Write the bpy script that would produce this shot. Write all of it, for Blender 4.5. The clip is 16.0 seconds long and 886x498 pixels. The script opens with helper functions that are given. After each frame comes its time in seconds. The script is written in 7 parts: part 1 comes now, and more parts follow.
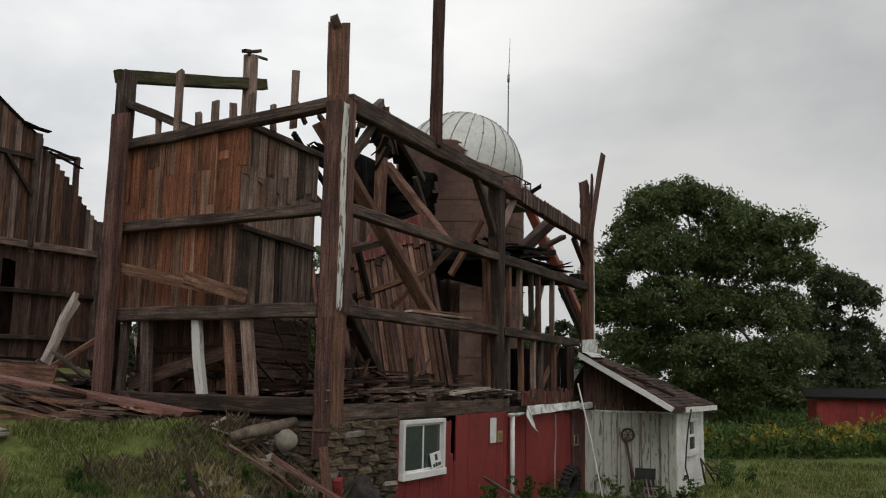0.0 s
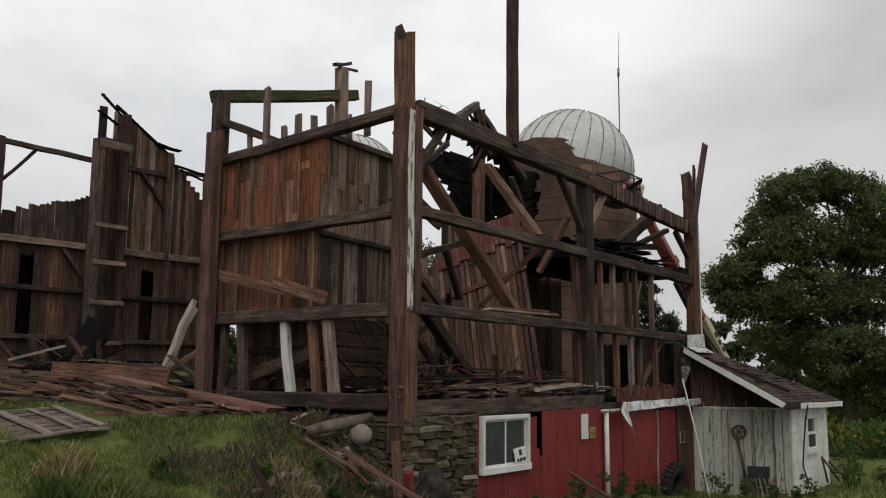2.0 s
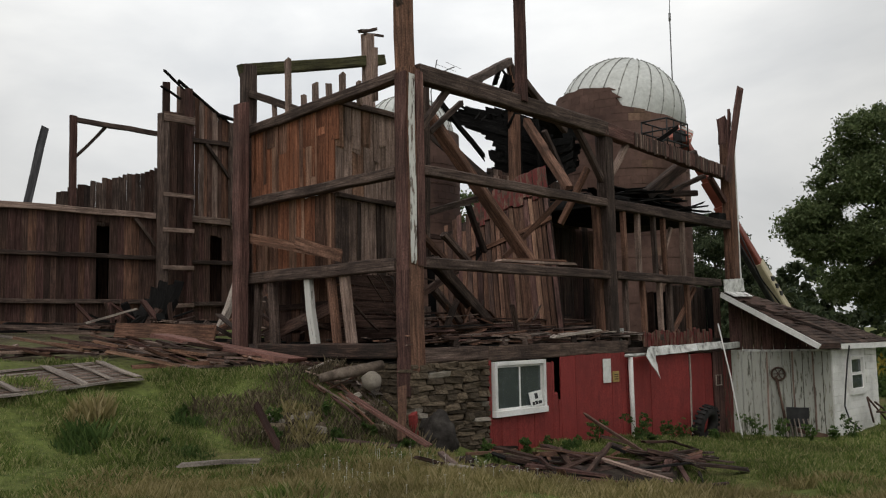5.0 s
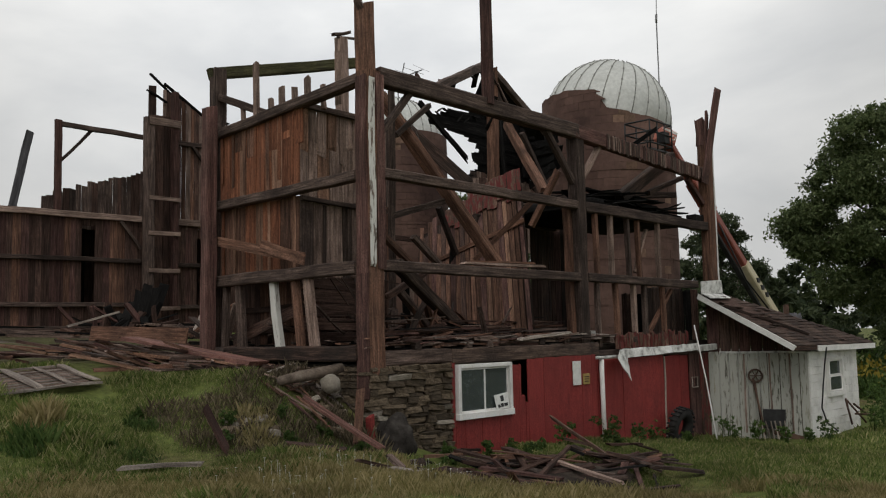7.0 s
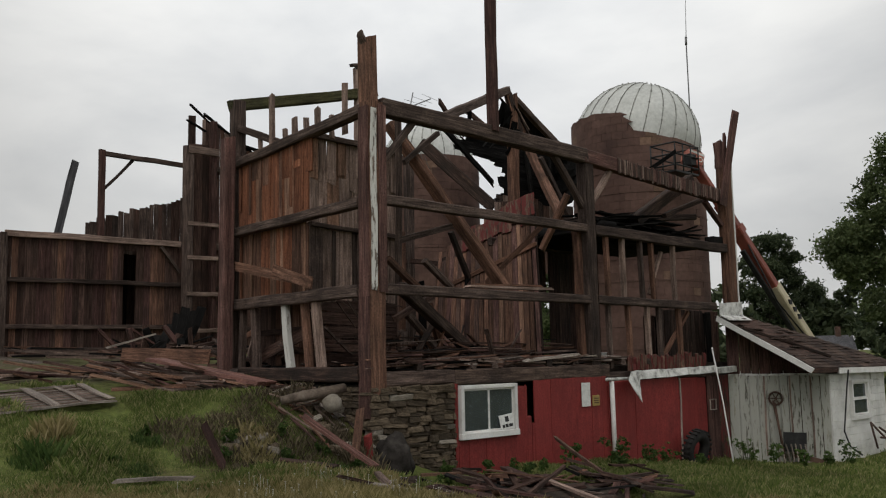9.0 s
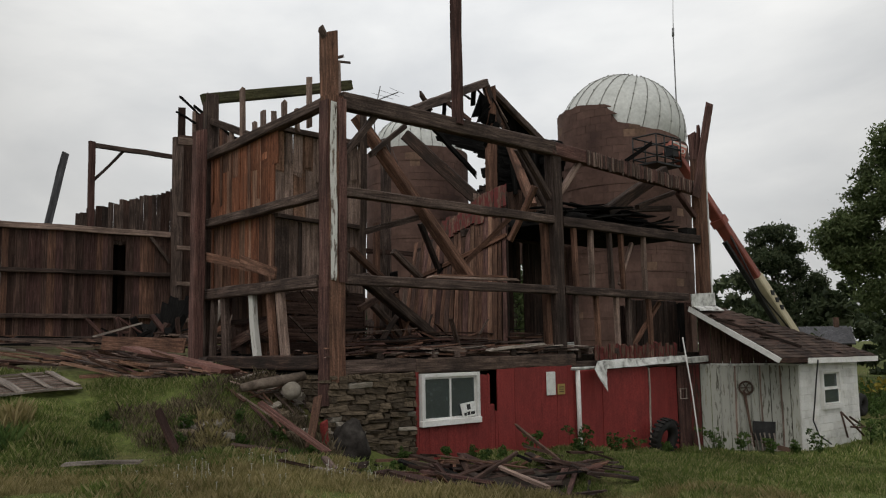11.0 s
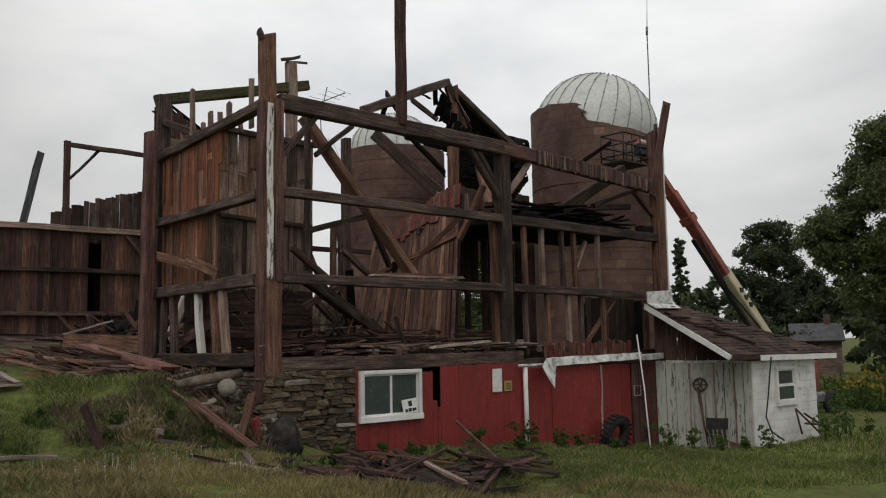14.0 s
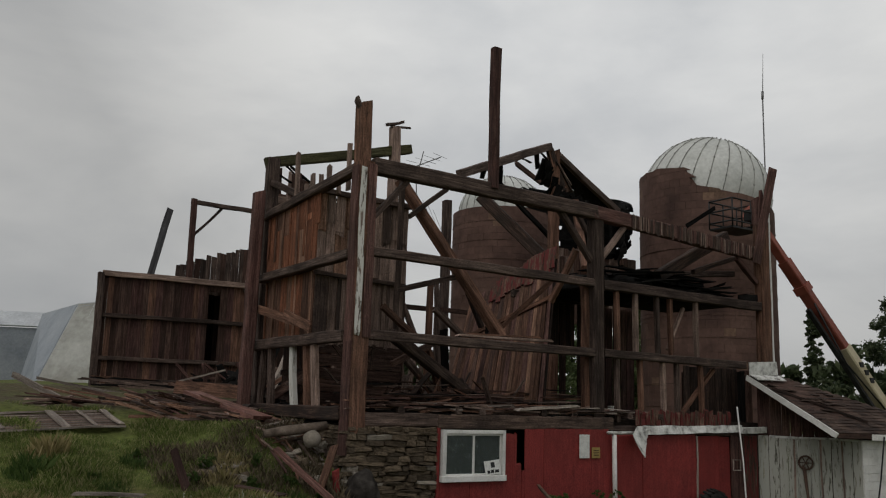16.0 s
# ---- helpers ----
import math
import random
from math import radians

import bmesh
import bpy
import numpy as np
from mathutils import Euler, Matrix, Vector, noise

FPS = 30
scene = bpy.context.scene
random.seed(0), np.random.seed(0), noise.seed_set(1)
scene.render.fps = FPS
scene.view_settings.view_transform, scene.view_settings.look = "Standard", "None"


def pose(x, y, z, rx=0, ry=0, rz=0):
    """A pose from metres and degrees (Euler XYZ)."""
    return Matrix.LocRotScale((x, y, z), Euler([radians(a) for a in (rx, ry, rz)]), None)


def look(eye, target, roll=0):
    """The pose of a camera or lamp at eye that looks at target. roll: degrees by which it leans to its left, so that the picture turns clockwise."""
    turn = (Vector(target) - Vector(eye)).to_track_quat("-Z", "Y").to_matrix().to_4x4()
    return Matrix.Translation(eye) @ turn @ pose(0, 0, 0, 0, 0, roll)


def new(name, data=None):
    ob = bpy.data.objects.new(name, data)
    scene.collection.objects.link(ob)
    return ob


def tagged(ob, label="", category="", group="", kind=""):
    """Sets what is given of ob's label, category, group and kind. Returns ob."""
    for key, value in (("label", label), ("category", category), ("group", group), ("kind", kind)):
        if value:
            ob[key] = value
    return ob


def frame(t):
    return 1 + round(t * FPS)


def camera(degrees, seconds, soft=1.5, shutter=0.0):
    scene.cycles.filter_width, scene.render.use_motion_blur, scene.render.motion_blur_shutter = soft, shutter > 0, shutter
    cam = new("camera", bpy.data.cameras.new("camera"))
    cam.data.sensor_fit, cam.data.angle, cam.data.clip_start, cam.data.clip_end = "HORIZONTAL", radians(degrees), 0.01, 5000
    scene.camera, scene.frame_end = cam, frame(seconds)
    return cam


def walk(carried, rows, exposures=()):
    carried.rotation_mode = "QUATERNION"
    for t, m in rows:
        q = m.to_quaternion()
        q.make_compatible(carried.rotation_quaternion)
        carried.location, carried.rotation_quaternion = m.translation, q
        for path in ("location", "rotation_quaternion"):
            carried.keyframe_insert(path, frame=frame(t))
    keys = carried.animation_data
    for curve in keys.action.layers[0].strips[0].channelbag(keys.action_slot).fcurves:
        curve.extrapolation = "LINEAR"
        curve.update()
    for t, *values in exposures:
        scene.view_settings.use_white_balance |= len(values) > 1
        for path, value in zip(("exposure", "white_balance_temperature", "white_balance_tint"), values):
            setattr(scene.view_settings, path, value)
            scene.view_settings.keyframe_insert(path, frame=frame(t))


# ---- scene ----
import itertools

cam = camera(53.3, 16.0, 1.15)
METRES, EYE, TILT, LEAN, TURN = 8.5, 1.6, 0.0, 0.0, -62.1
X0, Y0 = -11.609, -8.068
ROWS = [
    (0.0, 0.0, 0.0, 0.0, -0.16, 8.26, -1.13),
    (0.5, 0.0391, -0.0059, 0.0007, 5.05, 9.61, -0.64),
    (1.0, 0.0755, -0.0179, -0.0011, 7.48, 8.93, -0.8),
    (1.5, 0.1093, -0.0152, -0.0077, 9.1, 8.3, -0.55),
    (2.0, 0.1498, -0.0269, -0.0085, 9.32, 8.22, -0.47),
    (2.5, 0.1866, -0.0429, -0.0107, 9.71, 7.18, -0.38),
    (3.0, 0.2209, -0.0455, -0.0151, 9.84, 7.14, -0.2),
    (3.5, 0.2622, -0.0565, -0.0146, 10.92, 6.96, 0.25),
    (4.0, 0.298, -0.0675, -0.0175, 14.2, 5.42, 0.89),
    (6.5, 0.4172, -0.0673, -0.0232, 16.05, 5.47, 1.15),
    (7.0, 0.4466, -0.0569, -0.0224, 16.06, 5.51, 1.18),
    (7.5, 0.4913, -0.0676, -0.0245, 16.51, 5.96, 1.22),
    (8.0, 0.5171, -0.0647, -0.0247, 16.51, 6.04, 1.23),
    (8.5, 0.5462, -0.0643, -0.0258, 17.97, 6.41, 1.22),
    (9.0, 0.5797, -0.075, -0.0266, 19.7, 7.01, 1.09),
    (11.5, 0.7281, -0.0621, -0.0314, 20.4, 6.32, 0.93),
    (12.0, 0.7542, -0.0521, -0.0302, 20.36, 6.32, 0.97),
    (12.5, 0.7884, -0.0519, -0.0312, 20.4, 6.33, 1.01),
    (13.0, 0.8163, -0.0592, -0.032, 20.56, 6.09, 0.7),
    (13.5, 0.8371, -0.0479, -0.0316, 20.51, 6.08, 0.78),
    (14.0, 0.8663, -0.0425, -0.0323, 20.88, 6.19, 0.97),
    (14.5, 0.9037, -0.0475, -0.0341, 26.99, 6.88, -0.1),
    (15.0, 0.9228, -0.0426, -0.034, 27.76, 7.12, -0.38),
    (15.5, 0.9379, -0.0305, -0.0324, 28.05, 9.34, -1.37),
    (16.0, 0.9649, -0.0389, -0.0342, 28.62, 10.06, -1.68),
]
EXPOSE = [(0.0, 0.06), (2.5, 0.05), (3.4, 0.12), (4.0, 0.27), (4.8, 0.2), (6.5, 0.04), (8.0, 0.02), (9.0, 0.0), (11.5, 0.04), (13.5, 0.1), (14.2, 0.03), (15.1, -0.07), (15.6, -0.31), (16.0, -0.42)]
walk(cam, [(t, pose(X0, Y0, EYE, TILT, LEAN, TURN) @ pose(METRES * x, METRES * y, METRES * z, 90 + pitch, roll, yaw)) for t, x, y, z, yaw, pitch, roll in ROWS], EXPOSE)

# ---------------------------------------------------------------- world and light
world = bpy.data.worlds.new("overcast_sky")
scene.world = world
world.use_nodes = True
wn, wl = world.node_tree.nodes, world.node_tree.links
wn.clear()
w_out = wn.new("ShaderNodeOutputWorld")
w_bg = wn.new("ShaderNodeBackground")
w_bg.inputs["Strength"].default_value = 1.0
w_sky = wn.new("ShaderNodeTexSky")
w_sky.sky_type = "NISHITA"
w_sky.sun_disc = False
w_sky.sun_elevation, w_sky.sun_rotation = radians(50), radians(200)
w_tc = wn.new("ShaderNodeTexCoord")
w_map = wn.new("ShaderNodeMapping")
w_map.inputs["Scale"].default_value = (1.0, 1.0, 2.4)
w_noise = wn.new("ShaderNodeTexNoise")
w_noise.inputs["Scale"].default_value = 2.2
w_noise.inputs["Detail"].default_value = 7
w_noise.inputs["Roughness"].default_value = 0.52
w_noise.inputs["Distortion"].default_value = 0.25
w_ramp = wn.new("ShaderNodeValToRGB")
w_ramp.color_ramp.elements[0].position = 0.30
w_ramp.color_ramp.elements[0].color = (0.59, 0.605, 0.62, 1)
w_ramp.color_ramp.elements[1].position = 0.60
w_ramp.color_ramp.elements[1].color = (0.87, 0.87, 0.855, 1)
w_mix = wn.new("ShaderNodeMix")
w_mix.data_type = "RGBA"
w_mix.inputs["Factor"].default_value = 0.97
w_dim = wn.new("ShaderNodeVectorMath")
w_dim.operation = "SCALE"
w_dim.inputs["Scale"].default_value = 0.08
wl.new(w_tc.outputs["Generated"], w_map.inputs["Vector"])
wl.new(w_map.outputs[0], w_noise.inputs["Vector"])
wl.new(w_noise.outputs["Fac"], w_ramp.inputs["Fac"])
wl.new(w_sky.outputs[0], w_dim.inputs[0])
wl.new(w_dim.outputs[0], w_mix.inputs["A"])
wl.new(w_ramp.outputs["Color"], w_mix.inputs["B"])
# the cloud is thinner and brighter over the barn than behind the yard
w_dot = wn.new("ShaderNodeVectorMath")
w_dot.operation = "DOT_PRODUCT"
w_dot.inputs[1].default_value = (0.58, 0.6, 0.55)
w_grad = wn.new("ShaderNodeMapRange")
w_grad.inputs["From Min"].default_value, w_grad.inputs["From Max"].default_value = 0.83, 0.98
w_grad.inputs["To Min"].default_value, w_grad.inputs["To Max"].default_value = 0.72, 1.24
w_mul = wn.new("ShaderNodeVectorMath")
w_mul.operation = "SCALE"
wl.new(w_tc.outputs["Generated"], w_dot.inputs[0])
wl.new(w_dot.outputs["Value"], w_grad.inputs["Value"])
wl.new(w_mix.outputs["Result"], w_mul.inputs[0])
wl.new(w_grad.outputs[0], w_mul.inputs["Scale"])
wl.new(w_mul.outputs[0], w_bg.inputs["Color"])
wl.new(w_bg.outputs[0], w_out.inputs["Surface"])

sun = new("sun", bpy.data.lights.new("sun", "SUN"))
sun.data.energy, sun.data.angle, sun.data.color = 0.85, radians(40), (1.0, 0.97, 0.93)
sun.matrix_world = look((-30, -20, 45), (0, 0, 0))


# ---------------------------------------------------------------- materials
def nodes_of(name):
    m = bpy.data.materials.new(name)
    m.use_nodes = True
    nt = m.node_tree
    return m, nt.nodes, nt.links, nt.nodes["Principled BSDF"]


def ramp(n, stops):
    r = n.new("ShaderNodeValToRGB")
    els = r.color_ramp.elements
    while len(els) < len(stops):
        els.new(0.5)
    for e, (p, c) in zip(els, stops):
        e.position, e.color = p, (*c, 1)
    return r


def mixer(n, mode, fac):
    m = n.new("ShaderNodeMix")
    m.data_type, m.blend_type = "RGBA", mode
    m.inputs["Factor"].default_value = fac
    return m


def noise_at(n, l, vec, scale, detail=4, rough=0.55):
    t = n.new("ShaderNodeTexNoise")
    t.inputs["Scale"].default_value = scale
    t.inputs["Detail"].default_value = detail
    t.inputs["Roughness"].default_value = rough
    l.new(vec, t.inputs["Vector"])
    return t


def wood(name, dark, mid, light, stain=(0.02, 0.018, 0.016), stain_amt=0.5, rough=0.85, bump=0.5, peel=None, peel_at=0.5, spread=(0.6, 1.5), streaks=0.85):
    """Weathered timber: grain along local X, knots, stains, per-piece tone, paint remnants where given."""
    m, n, l, p = nodes_of(name)
    tc = n.new("ShaderNodeTexCoord")
    info = n.new("ShaderNodeObjectInfo")
    shift = n.new("ShaderNodeVectorMath")
    shift.operation = "SCALE"
    shift.inputs["Scale"].default_value = 37.0
    comb = n.new("ShaderNodeCombineXYZ")
    for k in range(3):
        l.new(info.outputs["Random"], comb.inputs[k])
    l.new(comb.outputs[0], shift.inputs[0])
    add = n.new("ShaderNodeVectorMath")
    l.new(tc.outputs["Object"], add.inputs[0])
    l.new(shift.outputs[0], add.inputs[1])
    mp = n.new("ShaderNodeMapping")
    mp.inputs["Scale"].default_value = (1.1, 22, 22)
    l.new(add.outputs[0], mp.inputs["Vector"])
    grain = noise_at(n, l, mp.outputs[0], 1.6, 6, 0.65)
    r = ramp(n, [(0.28, dark), (0.5, mid), (0.74, light)])
    l.new(grain.outputs["Fac"], r.inputs["Fac"])
    mp3 = n.new("ShaderNodeMapping")
    mp3.inputs["Scale"].default_value = (0.55, 7, 7)
    l.new(add.outputs[0], mp3.inputs["Vector"])
    streak = noise_at(n, l, mp3.outputs[0], 1.7, 3, 0.6)
    sr = ramp(n, [(0.3, (0.42, 0.4, 0.39)), (0.52, (1, 1, 1)), (0.75, (1.5, 1.46, 1.4))])
    l.new(streak.outputs["Fac"], sr.inputs["Fac"])
    sx = mixer(n, "MULTIPLY", streaks)
    l.new(r.outputs["Color"], sx.inputs["A"])
    l.new(sr.outputs["Color"], sx.inputs["B"])
    blot = noise_at(n, l, add.outputs[0], 1.3, 5, 0.6)
    br = ramp(n, [(0.42, (0, 0, 0)), (0.68, (1, 1, 1))])
    l.new(blot.outputs["Fac"], br.inputs["Fac"])
    ms = n.new("ShaderNodeMath")
    ms.operation = "MULTIPLY"
    ms.inputs[1].default_value = stain_amt
    l.new(br.outputs["Color"], ms.inputs[0])
    mx = mixer(n, "MIX", 0.5)
    l.new(ms.outputs[0], mx.inputs["Factor"])
    l.new(sx.outputs["Result"], mx.inputs["A"])
    mx.inputs["B"].default_value = (*stain, 1)
    speck = noise_at(n, l, add.outputs[0], 34.0, 3, 0.7)
    spr = ramp(n, [(0.32, (0.5, 0.5, 0.5)), (0.5, (1, 1, 1)), (0.7, (1.45, 1.42, 1.4))])
    l.new(speck.outputs["Fac"], spr.inputs["Fac"])
    spx = mixer(n, "MULTIPLY", 0.8)
    l.new(mx.outputs["Result"], spx.inputs["A"])
    l.new(spr.outputs["Color"], spx.inputs["B"])
    mx = spx
    tone = n.new("ShaderNodeMapRange")
    tone.inputs["To Min"].default_value, tone.inputs["To Max"].default_value = spread
    l.new(info.outputs["Random"], tone.inputs["Value"])
    tv = n.new("ShaderNodeVectorMath")
    tv.operation = "SCALE"
    l.new(mx.outputs["Result"], tv.inputs[0])
    l.new(tone.outputs[0], tv.inputs["Scale"])
    colour = tv.outputs[0]
    if peel:
        mp2 = n.new("ShaderNodeMapping")
        mp2.inputs["Scale"].default_value = (1.0, 6, 6)
        l.new(add.outputs[0], mp2.inputs["Vector"])
        pn = noise_at(n, l, mp2.outputs[0], 2.4, 7, 0.68)
        pr = ramp(n, [(peel_at - 0.03, (0, 0, 0)), (peel_at + 0.03, (1, 1, 1))])
        l.new(pn.outputs["Fac"], pr.inputs["Fac"])
        pm = mixer(n, "MIX", 0.5)
        l.new(pr.outputs["Color"], pm.inputs["Factor"])
        l.new(colour, pm.inputs["A"])
        pm.inputs["B"].default_value = (*peel, 1)
        colour = pm.outputs["Result"]
    l.new(colour, p.inputs["Base Color"])
    p.inputs["Roughness"].default_value = rough
    p.inputs["Specular IOR Level"].default_value = 0.15
    b = n.new("ShaderNodeBump")
    b.inputs["Strength"].default_value = bump
    b.inputs["Distance"].default_value = 0.012
    l.new(grain.outputs["Fac"], b.inputs["Height"])
    l.new(b.outputs[0], p.inputs["Normal"])
    return m


def mottled(name, a, b, c, scale=3.0, rough=0.85, bump=0.3, dist=0.02, metal=0.0, fine=30.0, spread=0.25, island=False, spec=0.3):
    """Uneven surface at two scales with per-piece tone."""
    m, n, l, p = nodes_of(name)
    tc = n.new("ShaderNodeTexCoord")
    big = noise_at(n, l, tc.outputs["Object"], scale, 6, 0.6)
    small = noise_at(n, l, tc.outputs["Object"], fine, 4, 0.6)
    r = ramp(n, [(0.33, a), (0.5, b), (0.68, c)])
    l.new(big.outputs["Fac"], r.inputs["Fac"])
    sm = n.new("ShaderNodeMapRange")
    sm.inputs["To Min"].default_value, sm.inputs["To Max"].default_value = 0.7, 1.3
    l.new(small.outputs["Fac"], sm.inputs["Value"])
    if island:
        src = n.new("ShaderNodeNewGeometry").outputs["Random Per Island"]
    else:
        src = n.new("ShaderNodeObjectInfo").outputs["Random"]
    tn = n.new("ShaderNodeMapRange")
    tn.inputs["To Min"].default_value, tn.inputs["To Max"].default_value = 1 - spread, 1 + spread
    l.new(src, tn.inputs["Value"])
    mu = n.new("ShaderNodeMath")
    mu.operation = "MULTIPLY"
    l.new(sm.outputs[0], mu.inputs[0])
    l.new(tn.outputs[0], mu.inputs[1])
    sc = n.new("ShaderNodeVectorMath")
    sc.operation = "SCALE"
    l.new(r.outputs["Color"], sc.inputs[0])
    l.new(mu.outputs[0], sc.inputs["Scale"])
    l.new(sc.outputs[0], p.inputs["Base Color"])
    p.inputs["Roughness"].default_value = rough
    p.inputs["Metallic"].default_value = metal
    p.inputs["Specular IOR Level"].default_value = spec
    bp = n.new("ShaderNodeBump")
    bp.inputs["Strength"].default_value = bump
    bp.inputs["Distance"].default_value = dist
    l.new(small.outputs["Fac"], bp.inputs["Height"])
    l.new(bp.outputs[0], p.inputs["Normal"])
    return m


def blades(name, stops, rough=0.6):
    """Leaf and grass colour, one tone per blade."""
    m, n, l, p = nodes_of(name)
    g = n.new("ShaderNodeNewGeometry")
    r = ramp(n, stops)
    l.new(g.outputs["Random Per Island"], r.inputs["Fac"])
    tc = n.new("ShaderNodeTexCoord")
    big = noise_at(n, l, tc.outputs["Object"], 0.35, 4, 0.6)
    sm = n.new("ShaderNodeMapRange")
    sm.inputs["From Min"].default_value, sm.inputs["From Max"].default_value = 0.3, 0.7
    sm.inputs["To Min"].default_value, sm.inputs["To Max"].default_value = 0.6, 1.35
    l.new(big.outputs["Fac"], sm.inputs["Value"])
    sc = n.new("ShaderNodeVectorMath")
    sc.operation = "SCALE"
    l.new(r.outputs["Color"], sc.inputs[0])
    l.new(sm.outputs[0], sc.inputs["Scale"])
    l.new(sc.outputs[0], p.inputs["Base Color"])
    p.inputs["Roughness"].default_value = rough
    p.inputs["Specular IOR Level"].default_value = 0.2
    tr = n.new("ShaderNodeBsdfTranslucent")
    l.new(sc.outputs[0], tr.inputs["Color"])
    both = n.new("ShaderNodeMixShader")
    both.inputs["Fac"].default_value = 0.42
    l.new(p.outputs[0], both.inputs[1])
    l.new(tr.outputs[0], both.inputs[2])
    l.new(both.outputs[0], n["Material Output"].inputs["Surface"])
    return m


BEAM = wood("beam_timber", (0.022, 0.016, 0.014), (0.085, 0.06, 0.05), (0.185, 0.14, 0.12), stain=(0.02, 0.015, 0.013), stain_amt=0.7)
LIGHTB = wood("light_brown_board", (0.104, 0.057, 0.0372), (0.208, 0.119, 0.0804), (0.333, 0.209, 0.152), stain_amt=0.35)
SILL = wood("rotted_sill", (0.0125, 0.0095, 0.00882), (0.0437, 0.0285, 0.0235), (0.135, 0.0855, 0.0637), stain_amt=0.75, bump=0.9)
ROTTEN = wood("rotten_sill_timber", (0.02, 0.014, 0.012), (0.08, 0.055, 0.044), (0.2, 0.15, 0.12), stain=(0.012, 0.01, 0.009), stain_amt=0.85, bump=0.9)
BEAM_RED = wood("red_stained_timber", (0.035, 0.018, 0.015), (0.1, 0.052, 0.045), (0.18, 0.11, 0.092), stain_amt=0.45)
BROWN = wood("brown_timber", (0.05, 0.0258, 0.018), (0.13, 0.0688, 0.0468), (0.24, 0.138, 0.099), stain_amt=0.4)
ORANGE = wood("orange_board", (0.105, 0.0392, 0.022), (0.226, 0.0902, 0.05), (0.336, 0.157, 0.095), stain=(0.06, 0.028, 0.018), stain_amt=0.5, spread=(0.78, 1.28))
GREY = wood("grey_board", (0.104, 0.0703, 0.0568), (0.26, 0.185, 0.152), (0.416, 0.314, 0.27), stain=(0.05, 0.036, 0.028), stain_amt=0.5, spread=(0.65, 1.35))
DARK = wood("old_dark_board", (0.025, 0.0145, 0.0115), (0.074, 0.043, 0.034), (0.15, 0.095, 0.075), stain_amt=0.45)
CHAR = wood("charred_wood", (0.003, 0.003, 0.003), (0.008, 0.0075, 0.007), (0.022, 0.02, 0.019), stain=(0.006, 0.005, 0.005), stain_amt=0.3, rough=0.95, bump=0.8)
MOSS = wood("mossy_beam", (0.03, 0.03, 0.014), (0.08, 0.075, 0.035), (0.15, 0.15, 0.085), stain_amt=0.5)
PALE = wood("pale_plank", (0.16, 0.13, 0.11), (0.27, 0.23, 0.2), (0.4, 0.36, 0.32), stain_amt=0.25)
REDBOARD = wood("red_painted_board", (0.2, 0.03, 0.027), (0.235, 0.039, 0.036), (0.262, 0.05, 0.046), stain=(0.11, 0.026, 0.024), stain_amt=0.45, rough=0.6, bump=0.1, spread=(0.92, 1.08), streaks=0.2)
REDWORN = wood("worn_red_board", (0.05, 0.025, 0.02), (0.12, 0.075, 0.055), (0.2, 0.13, 0.1), peel=(0.12, 0.028, 0.026), peel_at=0.5)
WHITEWORN = wood("peeling_white_board", (0.16, 0.14, 0.11), (0.33, 0.31, 0.27), (0.5, 0.48, 0.44), stain=(0.2, 0.185, 0.16), stain_amt=0.5, peel=(0.6, 0.59, 0.55), peel_at=0.4, bump=0.3)
SHEDBOARD = wood("grimy_white_board", (0.08, 0.078, 0.058), (0.19, 0.185, 0.15), (0.3, 0.296, 0.25), stain=(0.13, 0.125, 0.1), stain_amt=0.6, peel=(0.4, 0.4, 0.355), peel_at=0.43, bump=0.3)
STRIP = wood("flaking_white_strip", (0.1, 0.075, 0.06), (0.2, 0.16, 0.13), (0.3, 0.25, 0.2), peel=(0.66, 0.65, 0.61), peel_at=0.47, spread=(0.95, 1.05))
WHITEPAINT = mottled("white_paint", (0.62, 0.61, 0.58), (0.74, 0.73, 0.7), (0.8, 0.79, 0.77), 2.0, 0.6, 0.2, 0.004, spread=0.08)
WHITEBLOCK = mottled("white_painted_block", (0.55, 0.54, 0.51), (0.74, 0.73, 0.7), (0.79, 0.78, 0.76), 1.8, 0.8, 0.4, 0.01, spread=0.06)
STONE = mottled("field_stone", (0.042, 0.031, 0.02), (0.094, 0.07, 0.046), (0.155, 0.12, 0.082), 5.0, 0.9, 0.7, 0.02, fine=26, spread=0.45)
# dark stone joints and basement walls, also the shade behind the broken siding
MORTAR_SHADE = mottled("dark_mortar_and_shade", (0.012, 0.01, 0.009), (0.03, 0.026, 0.022), (0.05, 0.044, 0.038), 6.0, 0.95, 0.5, 0.02)
BOULDER = mottled("boulder_stone", (0.16, 0.14, 0.11), (0.24, 0.21, 0.17), (0.3, 0.27, 0.23), 4.0, 0.9, 0.4, 0.02)
STAVE = mottled("silo_stave", (0.058, 0.033, 0.027), (0.11, 0.063, 0.05), (0.175, 0.105, 0.083), 0.45, 0.85, 0.4, 0.02, fine=7, spread=0.11, island=True)
TANBLOCK = mottled("tan_silo_block", (0.11, 0.068, 0.048), (0.17, 0.105, 0.073), (0.24, 0.155, 0.108), 1.5, 0.85, 0.4, 0.02, fine=12, spread=0.3, island=True)
DOME = mottled("galvanised_dome", (0.46, 0.47, 0.44), (0.58, 0.59, 0.56), (0.67, 0.68, 0.65), 0.6, 0.55, 0.1, 0.01, metal=0.15, fine=8, spread=0.05)
RUST = mottled("rusty_steel", (0.05, 0.03, 0.022), (0.1, 0.06, 0.045), (0.16, 0.1, 0.07), 3.0, 0.75, 0.3, 0.01, metal=0.3)
